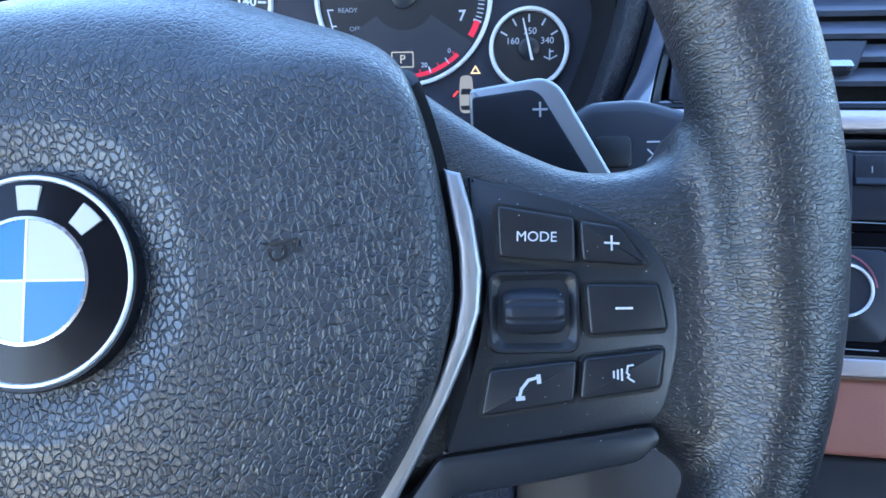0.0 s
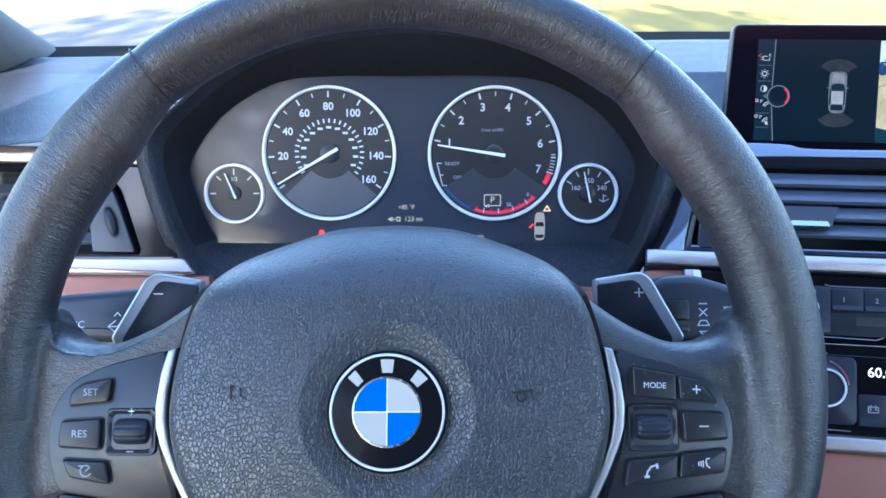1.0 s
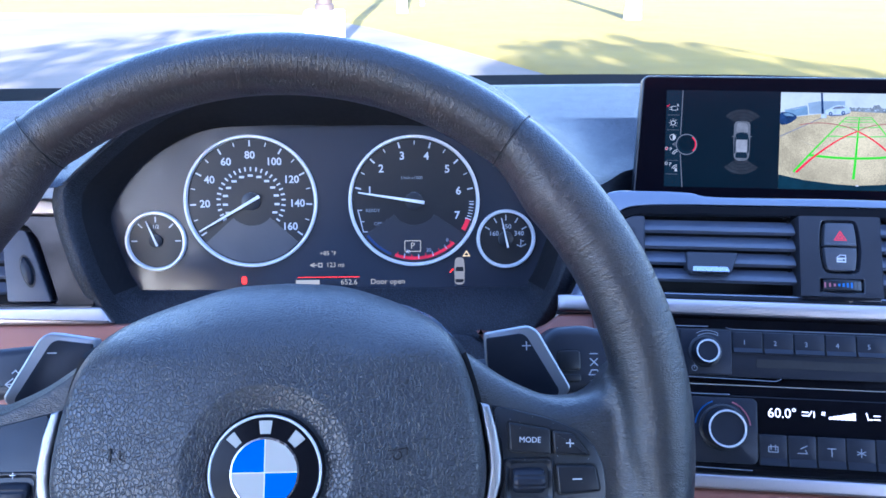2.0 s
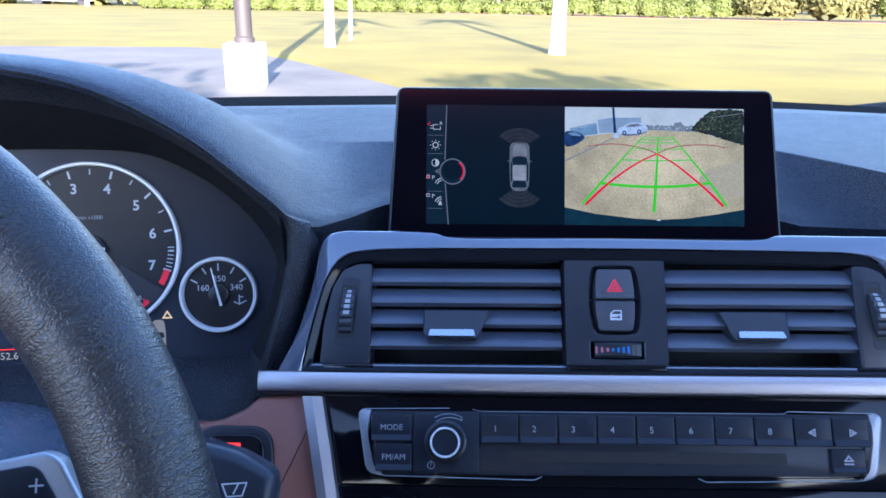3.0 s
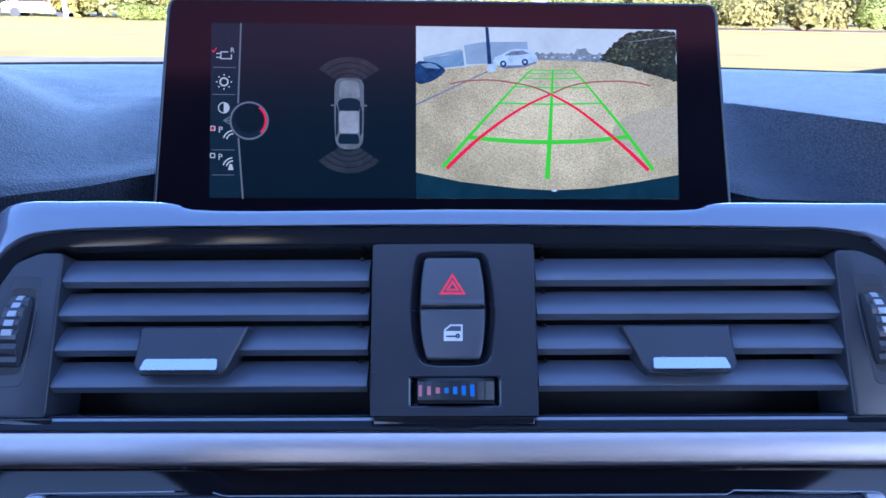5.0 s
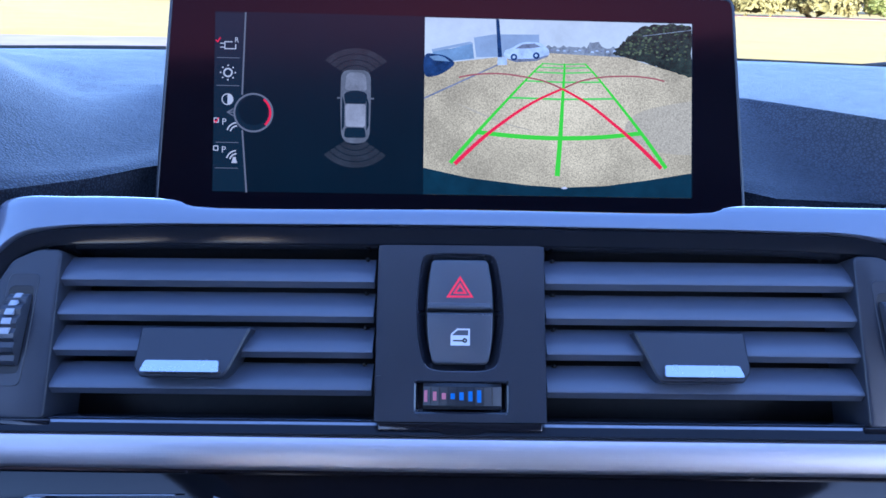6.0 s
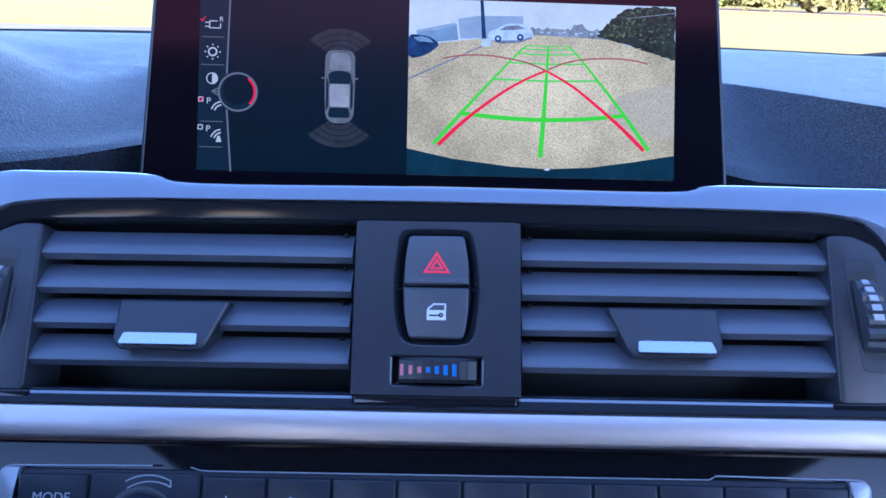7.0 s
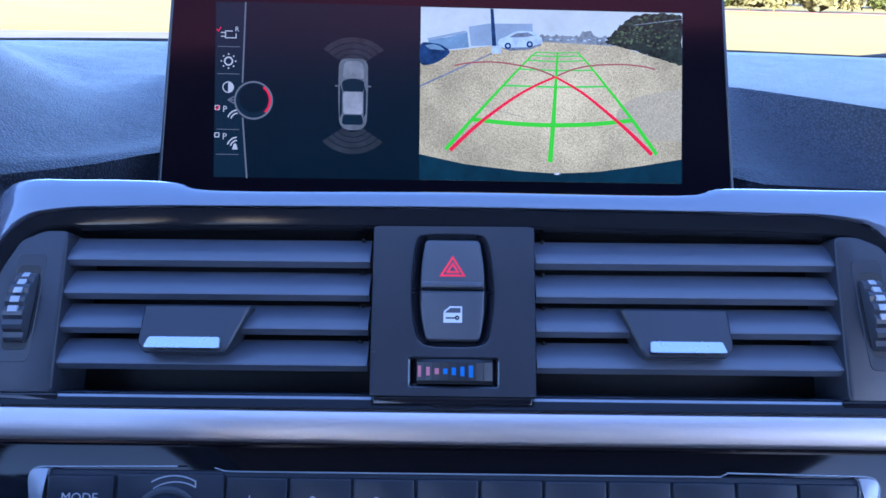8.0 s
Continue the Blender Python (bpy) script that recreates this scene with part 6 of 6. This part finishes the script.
strokes([arc(-84.3, -36.4, 2.3, 0, 360, 16)], 0.4, Z + 0.05, PX_MENU, menu, "contrast_ring")
part("contrast_half", Shape().prism(arc(-84.3, -36.4, 2.3, -90, 90, 10), Z, Z + 0.12), PX_MENU, menu)
for k, y in enumerate((-46.6, -58.6)):
    letters("P", 3.8, -85.6, y + 0.4, Z + 0.1, PX_MENU, menu, "parking_letter")
    part("check_box", Shape().band(rrect(-90.0, -87.8, y, y + 2.2, 0.2, 1), rrect(-89.6, -88.2, y + 0.4, y + 1.8, 0.1, 1), Z, Z + 0.12), PX_MENU, menu)
    for r in (3.2, 4.6):
        strokes([arc(-79.8, y - 4.4, r, 100, 160, 8)], 0.55, Z + 0.05, PX_MENU, menu, "parking_arc")
part("cone_symbol", Shape().prism([(-82.2, -63.8), (-79.8, -63.8), (-80.5, -61.2), (-81.5, -61.2)], Z, Z + 0.12), PX_MENU, menu)
for x, y in ((-88.9, -45.6), (-88.7, -11.0)):
    strokes([[(x - 0.8, y), (x - 0.2, y - 0.8), (x + 0.9, y + 1.0)]], 0.4, Z + 0.14, PX_RED, menu, "tick_mark")
part("dial_ring", Shape().lathe(-73.2, -42.0, [(8.5, Z), (8.5, Z + 0.2), (8.1, Z + 0.45), (7.7, Z + 0.2)], 48, caps=(False, False)), PX_GREY, menu, "grey ring of the on-screen dial")
part("dial_face", Shape().lathe(-73.2, -42.0, [(7.8, Z), (7.8, Z + 0.15)], 40), PX_DIM, menu)
part("dial_shade", Shape().lathe(-73.2, -41.0, [(6.4, Z), (6.4, Z + 0.18)], 40), PX_BACK, menu)
strokes([arc(-73.2, -42.0, 7.2, -42, 50, 14)], 0.9, Z + 0.2, PX_RED, menu, "dial_mark")
strokes([[(-81.8, -42), (-83.2, -42)], [(-81.9, -40.6), (-84.2, -42), (-81.9, -43.4)]], 0.5, Z + 0.1, PX_GREY, menu, "dial_pointer")
carv = new("car_diagram")
carv.parent = screen
tagged(carv, "silver car seen from above on the display")
SILVER = glowing("diagram_silver", (0.11, 0.12, 0.13), 0.6, 0.3, 60)
DUSK = glowing("diagram_dusk", (0.19, 0.20, 0.21), 0.6, 0.35, 60)
PALE = glowing("diagram_pale", (0.27, 0.28, 0.29), 0.6, 0.25, 60)
part("outline", flat(rounded([(-35.4, -54.4, 5), (-23.6, -54.4, 5), (-23.0, -40, 8), (-23.2, -22.6, 4), (-36.0, -22.6, 4), (-36.2, -40, 8)], 5, 6), 0.02), SILVER, carv)
part("bonnet", flat(rounded([(-34.2, -31.4, 1), (-24.8, -31.4, 1), (-25.4, -23.6, 3), (-33.8, -23.6, 3)], 2, 4), 0.05), DUSK, carv)
part("windscreen", flat(rounded([(-34.0, -37.2, 0.5), (-25.2, -37.2, 0.5), (-24.3, -32.6, 2), (-29.5, -31.2, 5), (-34.9, -32.6, 2)], 1, 3), 0.1), PX_DIM, carv)
part("roof", flat(rounded([(-33.8, -47.2, 1), (-25.4, -47.2, 1), (-25.2, -37.4, 1), (-34.0, -37.4, 1)], 1, 3), 0.08), PALE, carv)
part("rear_window", flat(rounded([(-34.6, -52.0, 1.6), (-24.8, -52.0, 1.6), (-25.6, -47.6, 1), (-33.8, -47.6, 1)], 1, 3), 0.1), PX_DIM, carv)
for x0, x1 in ((-35.4, -34.4), (-24.9, -23.9)):
    part("side_windows", flat(rounded([(x0, -49), (x1, -47), (x1, -37), (x0, -34)], 0.4, 2), 0.1), PX_DIM, carv)
for x in (-36.9, -22.4):
    part("door_mirror", flat([(x - 0.7, -35.2), (x + 0.7, -35.2), (x + 0.7, -34.5), (x - 0.7, -34.5)], 0.06), SILVER, carv)
for k, (r0, r1) in enumerate(((5.5, 8), (8.4, 10.8), (11.2, 13.8), (14.2, 17))):
    for sgn, y in ((1, -27.5), (-1, -50.5)):
        part("sensor_arc", Shape().prism([(-29.6 + r1 * math.cos(radians(a)), y + sgn * r1 * 0.85 * math.sin(radians(a))) for a in range(38, 143, 8)] + [(-29.6 + r0 * math.cos(radians(a)), y + sgn * r0 * 0.85 * math.sin(radians(a))) for a in range(142, 37, -8)], Z - 0.02, Z + 0.015), SENSOR, carv)

# ---- driver's side of the dashboard ----
L = basis((-0.288, 0.252, 0.934), 8, 25, -3.9)
lv = thing("side_air_vent", L, "black slatted side air vent in a gloss surround", "air vent")
vo = resample([(-120, -28), (118, -28), (98, 38), (-120, 38)], 120)
vi = align(vo, resample(rounded([(-66, -24), (92, -26), (77, 20), (68, 31), (-66, 31)], 4, 4), 120))
part("surround", Shape().band(vo, vi, -30, 1.0, 1.0), GLOSS, lv, "gloss black surround")
part("well", Shape().prism(inset(vi, -1), -32, -24), DARK, lv, "dark duct behind the slats")
for k in range(4):
    v = 15 - 11.4 * k
    part("slat", Shape().loops([[(x, y, z) for y, z in [(v, -3.2), (v + 2.0, -0.8), (v + 9.0, -6.2), (v + 8.2, -9.5), (v + 0.5, -5.0)]] for x in (-64, 58)]), SLAT, lv)
part("side_bezel", Shape().prism(rounded([(58, -24.6), (87, -24.6), (75, 10), (68, 27), (52, 28)], 2, 4), -20, 0.6, 0.8, 3), MATT, lv)
tw2 = new("thumbwheel")
tw2.parent = lv
part("slot", Shape().prism([(70.7 + 4.6 * math.cos(a) - 0.28 * 11 * math.sin(a), -2.5 + 12 * math.sin(a)) for a in (2 * math.pi * k / 24 for k in range(24))], 0, 0.9), DARK, tw2)
part("wheel", Shape().loops([[(70.7 + 3.6 * q * math.cos(a) - 0.28 * 10 * q * math.sin(a), -2.5 + 10.5 * q * math.sin(a), z) for a in (2 * math.pi * k / 24 for k in range(24))] for q, z in ((1.0, 0), (0.97, 2.4), (0.8, 4.2), (0.4, 5.0))]), BUTTON, tw2, "ribbed black thumbwheel")
tab2 = new("direction_tab")
tab2.parent = lv
part("grip", Shape().prism(rounded([(-30, -12), (2, -12), (6, 3), (-30, 3)], 2, 3), -6, 3, 1, 2), MATT, tab2)
part("bright_edge", Shape().prism(rounded([(-27, -13), (-1, -13), (0, -9), (-27, -9)], 0.8, 2), 0, 5, 1, 2), SATIN, tab2, "brushed silver lower edge")
solid("side_aluminium_strip", Shape().prism(rounded([(-120, -40.5), (130, -40.5), (122, -28.6), (-120, -28.6)], 2, 3), -12, 4, 2, 3), ALU, L, "brushed aluminium strip under the side vent", "trim strip")
solid("side_knee_panel", Shape().prism([(-120, -260), (160, -260), (140, -41.2), (-120, -41.2)], -40, 1, 3), BROWN, L, "brown leather-look panel under the side vent", "dashboard panel")
solid("side_upper_strip", Shape().prism(rounded([(-120, 38.6), (92, 38.6), (94, 50.5), (-120, 50.5)], 2, 3), -14, 3, 2, 3), ALU, L, "brushed aluminium strip above the side vent", "trim strip")
pil = Shape(1.0)
pth = spline([(-0.47, 0.64, 0.96), (-0.435, 0.46, 1.03), (-0.395, 0.30, 1.11), (-0.33, -0.06, 1.31), (-0.31, -0.14, 1.36)], 6)
pil.sweep(pth, circle(0.06, 16, 1.0, 0.7))
solid("pillar_left", pil, PILLAR, WORLD, "grey cloth-covered windscreen pillar", "pillar", kind="structure")
pil = Shape(1.0)
pil.sweep([(0.708 - x, y, z) for x, y, z in pth], circle(0.06, 16, 1.0, 0.7))
solid("pillar_right", pil, PILLAR, WORLD, "grey cloth-covered windscreen pillar", "pillar", kind="structure")

# ---- outside ----
ASPHALT = surface("worn_asphalt", (0.118, 0.098, 0.076), 0.9, var=0.5, var_scale=0.8, grain=0.6, grain_scale=60)
GRASS = surface("dry_lawn", (0.160, 0.120, 0.011), 0.95, var=0.55, var_scale=0.45, stretch=(0.9, 1.1, 1), grain=0.6, grain_scale=30)
CONCRETE = surface("white_painted_concrete", (0.75, 0.74, 0.70), 0.8, var=0.08, var_scale=4)
POLE = surface("weathered_steel", (0.050, 0.037, 0.030), 0.6, var=0.2, var_scale=6)
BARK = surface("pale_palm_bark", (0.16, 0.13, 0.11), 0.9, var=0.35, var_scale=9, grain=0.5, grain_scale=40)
# Lighter copy of BARK: the sun's glare on the palm trunks put into colour.
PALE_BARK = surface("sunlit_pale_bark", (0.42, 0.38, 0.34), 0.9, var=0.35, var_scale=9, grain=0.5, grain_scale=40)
LEAF = surface("hedge_leaves", (0.085, 0.098, 0.009), 0.7, var=0.5, var_scale=3)
OLIVE = surface("olive_leaves", (0.095, 0.082, 0.014), 0.8, var=0.4, var_scale=2)
LEAF2 = surface("tree_leaves", (0.080, 0.078, 0.012), 0.7, var=0.5, var_scale=2)
GOLD = surface("sunlit_scrub", (0.14, 0.118, 0.018), 0.8, var=0.5, var_scale=1.5)
MULCH = surface("red_mulch", (0.20, 0.09, 0.05), 0.95, var=0.4, var_scale=4)
WALLW = surface("white_render", (0.72, 0.72, 0.70), 0.85, var=0.06, var_scale=1)
ground = Shape(1.0)
ground.loops([[(-2500, -2500, 0), (2500, -2500, 0), (2500, 2500, 0), (-2500, 2500, 0)]], caps=(False, True))
solid("ground", ground, ASPHALT, WORLD, "worn grey asphalt car park", "ground", kind="structure", weld=0)
lawn = Shape(1.0)
edge = spline([(-70, 16.6), (-20, 16.4), (-6, 16.0), (-2.6, 15.9), (-1.0, 13.6), (0.0, 11.4), (0.8, 9.4), (1.6, 7.2), (2.4, 5.4), (5, 4.6), (30, 4.2), (90, 4.0)], 5)
lawn.loops([[(x, y, 0.0) for x, y in edge] + [(90, 120, 0.0), (-70, 120, 0.0)], [(x, y + 0.5, 0.06) for x, y in edge] + [(90, 120, 0.06), (-70, 120, 0.06)]])
solid("lawn", lawn, GRASS, WORLD, "sunlit dry yellow-green lawn beyond the car park", "lawn", kind="structure")
pole = thing("light_pole", pose(-1.0, 9.35, 0), "grey steel lamp post on a white concrete block", "lamp post")
part("concrete_base", Shape(1.0).prism(rounded([(-0.232, -0.232), (0.232, -0.232), (0.232, 0.232), (-0.232, 0.232)], 0.04, 3), 0, 0.515, 0.02, 2), CONCRETE, pole, "white painted concrete block")
part("post", Shape(1.0).lathe(0, 0, [(0.12, 0.515), (0.12, 0.58), (0.10, 0.60), (0.09, 7.5)], 24), POLE, pole)


def palm(x, y, r, h, label):
    s = Shape(1.0)
    s.lathe(0, 0, [(r * 1.35, 0), (r * 1.1, 0.25), (r * (1 + 0.03), 1.0), (r * 0.95, h * 0.5), (r * 0.85, h)], 18)
    p = thing("palm_tree", pose(x, y, 0.05), label, "palm tree", "palms on the lawn")
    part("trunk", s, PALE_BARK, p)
    fr = Shape(1.0)
    for k in range(22):
        a, lift = 2 * math.pi * k / 22 + random.uniform(-0.1, 0.1), random.uniform(-0.3, 0.9)
        pts = [(math.cos(a) * q * 1.9, math.sin(a) * q * 1.9, h + lift * q * 1.6 - 1.7 * q * q) for q in (0, 0.25, 0.5, 0.75, 1)]
        fr.sweep(pts, [(-0.16, 0), (0, 0.05), (0.16, 0), (0, 0.03)], scale=[0.3, 1, 1, 0.8, 0.1])
    part("fronds", fr, LEAF2, p)


random.seed(3)
palm(4.25, 14.1, 0.13, 6.5, "pale palm trunk standing in the lawn")
palm(-0.1, 15.6, 0.09, 5.5, "slim pale palm trunk in the lawn")
sign = thing("sign_post", pose(0.34, 17.9, 0.05), "small pale sign on a thin post in the lawn", "sign")
part("post", Shape(1.0).lathe(0, 0, [(0.04, 0), (0.04, 1.35)], 10), CONCRETE, sign)
part("board", Shape(1.0).box(-0.22, 0.22, -0.02, 0.02, 1.15, 1.45), CONCRETE, sign)


def bush(x, y, w, h, mat, seed, name="hedge_bush", label="clipped green hedge bush in a mulch bed", group="hedge bushes"):
    """A mound of small leaves that face outwards, over a dense heart of larger ones."""
    rnd = random.Random(seed)
    s = Shape(1.0)
    bumps = [(Vector((rnd.uniform(-1, 1), rnd.uniform(-1, 1), rnd.uniform(-0.2, 1))).normalized(), rnd.uniform(0.05, 0.22)) for _ in range(9)]
    for k in range(2600 if w > 1.9 else 1300):
        d = Vector((rnd.gauss(0, 1), rnd.gauss(0, 1), abs(rnd.gauss(0, 1)) - 0.15)).normalized()
        swell = 1.0 + sum(g * max(0.0, d.dot(b)) ** 6 for b, g in bumps)
        heart = k % 5 == 0
        q = (0.72 if heart else rnd.uniform(0.84, 1.04)) * swell
        sq = max(abs(d.x), abs(d.y), abs(d.z)) ** -0.45
        c = Vector((d.x * w * q * sq, d.y * w * 0.75 * q * sq, max(0.02, (d.z * 0.62 + 0.36) * h * q * sq)))
        r = (rnd.uniform(0.16, 0.26) if heart else rnd.uniform(0.045, 0.085)) * max(1.0, w / 1.0)
        n0 = (d + Vector((rnd.uniform(-1, 1), rnd.uniform(-1, 1), rnd.uniform(-1, 1))) * 0.55).normalized()
        n1 = n0.orthogonal().normalized()
        n1.rotate(Matrix.Rotation(rnd.uniform(0, 6.28), 3, n0))
        n2 = n0.cross(n1)
        b = len(s.v)
        s.v += [tuple(c + n1 * r), tuple(c + n2 * r * 0.6), tuple(c - n1 * r), tuple(c - n2 * r * 0.6)]
        s.f.append((b, b + 1, b + 2, b + 3))
    return solid(name, s, mat, pose(x, y, 0.05), label, "bush", group, smooth=False, weld=0)


random.seed(11)
for k in range(27):
    x = -11 + 1.25 * k
    y = 47 - max(0, (x - 3)) * 0.33
    big = x > 12
    bush(x + random.uniform(-0.2, 0.2), y, random.uniform(0.6, 0.8) * (1.35 if big else 1), random.uniform(0.6, 0.8) * (1.7 if big else 1), LEAF, k)
for k, (x, y, w, h) in enumerate(((23.6, 40.0, 1.7, 1.7), (27.2, 39.2, 1.8, 1.9))):
    bush(x, y, w, h, OLIVE, 60 + k, "clipped_shrub", "tall rounded olive shrub in the mulch bed", "rounded shrubs")
for k in range(4):
    bush(30.2 + 2.2 * k, 38.4 - 0.7 * k, 1.2, random.uniform(1.4, 1.8), LEAF, 70 + k)
random.seed(12)
for k in range(34):
    x = -34 + 2.5 * k + random.uniform(-0.8, 0.8)
    if k % 4 == 1:
        continue
    bush(x, 57 + random.uniform(-3, 5), random.uniform(2.0, 2.9), random.uniform(1.8, 3.4), GOLD if k % 2 else LEAF2, 200 + k, "scrub_bush", "tall yellow-green scrub beyond the hedge", "scrub bushes")
for k in range(9):
    x = -16 + 5.2 * k + random.uniform(-1.5, 1.5)
    st = Shape(1.0).lathe(0, 0, [(0.14, 0), (0.11, 2.0), (0.09, 5.0)], 10)
    solid("tree_trunk", st, BARK if k % 3 else CONCRETE, pose(x, 51 + random.uniform(-1.5, 1.5), 0.0), "pale bare trunk standing behind the hedge", "tree trunk", "trunks behind the hedge")
solid("mulch_bed", hull([(6, 44.6, 0.09), (40, 33.2, 0.09)], [(6, 47.5, 0.09), (42, 37, 0.09)], (0, 0, -0.04)), MULCH, WORLD, "red mulch bed under the hedge", "mulch bed", kind="structure")


def tree(x, y, h, w, seed, count=700):
    rnd = random.Random(seed)
    t = thing("far_or_shade_tree", pose(x, y, 0.0), "leafy tree, beyond the hedge or added unseen to shade the car", "tree", "trees beyond the hedge")
    part("trunk", Shape(1.0).lathe(0, 0, [(0.2, 0), (0.15, h * 0.4), (0.08, h * 0.8)], 10), BARK, t)
    s = Shape(1.0)
    for _ in range(count):
        d = Vector((rnd.gauss(0, 1), rnd.gauss(0, 1), rnd.gauss(0, 1))).normalized() * rnd.random() ** 0.4
        c = Vector((d.x * w, d.y * w, h * 0.62 + d.z * h * 0.42))
        r = rnd.uniform(0.12, 0.28)
        n1 = Vector((rnd.uniform(-1, 1), rnd.uniform(-1, 1), rnd.uniform(-1, 1))).normalized()
        n2 = n1.orthogonal().normalized()
        b = len(s.v)
        s.v += [tuple(c + n1 * r), tuple(c + n2 * r * 0.6), tuple(c - n1 * r), tuple(c - n2 * r * 0.6)]
        s.f.append((b, b + 1, b + 2, b + 3))
    part("crown", s, LEAF2, t, smooth=False, weld=0)


random.seed(21)
for k in range(16):
    tree(-26 + 4.6 * k + random.uniform(-1, 1), 62 + random.uniform(-3, 8), random.uniform(5, 9), random.uniform(1.6, 2.8), 100 + k)
# Two unseen trees added behind the car to shade cabin and asphalt.
tree(-3.7, -10.5, 7.5, 2.6, 77, 1100)
tree(2.15, -12.2, 7.6, 2.7, 78, 2600)
house = thing("roadside_building", pose(14, 75, 0), "long white building far beyond the trees", "building")
part("wall", Shape(1.0).box(-16, 16, 0, 10, 0, 4.2), WALLW, house)
part("roof", Shape(1.0).prism([(-17, -1), (17, -1), (17, 11), (-17, 11)], 4.2, 4.6), POLE, house)
for k in range(9):
    part("window", Shape(1.0).box(-14 + 3.3 * k, -12.2 + 3.3 * k, -0.06, 0.04, 1.0, 2.8), GLOSS, house)

CARPAINT = surface("white_car_paint", (0.70, 0.70, 0.71), 0.25, coat=0.6, var=0.03, var_scale=3)
TYRE = surface("black_tyre", (0.02, 0.02, 0.02), 0.8, var=0.2)
parked = thing("parked_car", pose(-18.4, 54.6, 0, 0, 0, 2), "white saloon car parked beyond the lawn", "car")
side = rounded([(-2.25, 0.30, 0.15), (2.25, 0.30, 0.15), (2.28, 0.62, 0.2), (2.0, 0.80, 0.3), (1.0, 0.92, 0.3), (0.35, 1.36, 0.3), (-0.9, 1.38, 0.3), (-1.6, 0.98, 0.3), (-2.2, 0.92, 0.2)], 0.2, 4)
part("body", Shape(1.0).loops([[(x * q, w, 0.85 + (z - 0.85) * q) for x, z in side] for w, q in ((-0.88, 0.97), (-0.82, 1.0), (0.82, 1.0), (0.88, 0.97))]), CARPAINT, parked)
for w in (-0.885, 0.885):
    part("side_windows", Shape(1.0).loops([[(x, w + e, z) for x, z in ((-1.35, 0.98), (0.85, 0.95), (0.28, 1.29), (-0.85, 1.30))] for e in (-0.012, 0.012)]), GLOSS, parked, "dark side windows")
    for cx in (-1.4, 1.4):
        wheel_ring = Shape(1.0).loops([[(cx + r * math.cos(2 * math.pi * k / 20), w + e, 0.32 + r * math.sin(2 * math.pi * k / 20)) for k in range(20)] for r, e in ((0.32, -0.09), (0.32, 0.02), (0.24, 0.03))])
        part("wheel", wheel_ring, TYRE, parked, "black tyre")

# ---- wiper resting outside the windscreen ----
wiper = thing("windscreen_wiper", WORLD, "black wiper arm lying at the foot of the windscreen", "wiper")
part("arm", Shape(1.0).sweep([(0.62, 0.69, 0.978), (0.712, 0.69, 0.982), (0.80, 0.69, 0.985), (0.89, 0.69, 0.993), (1.05, 0.69, 1.008)], circle(0.006, 8)), DARK, wiper)
part("blade", Shape(1.0).sweep([(0.58, 0.70, 0.974), (0.80, 0.70, 0.978), (1.05, 0.70, 0.990)], circle(0.005, 8, 1.0, 1.6)), DARK, wiper)
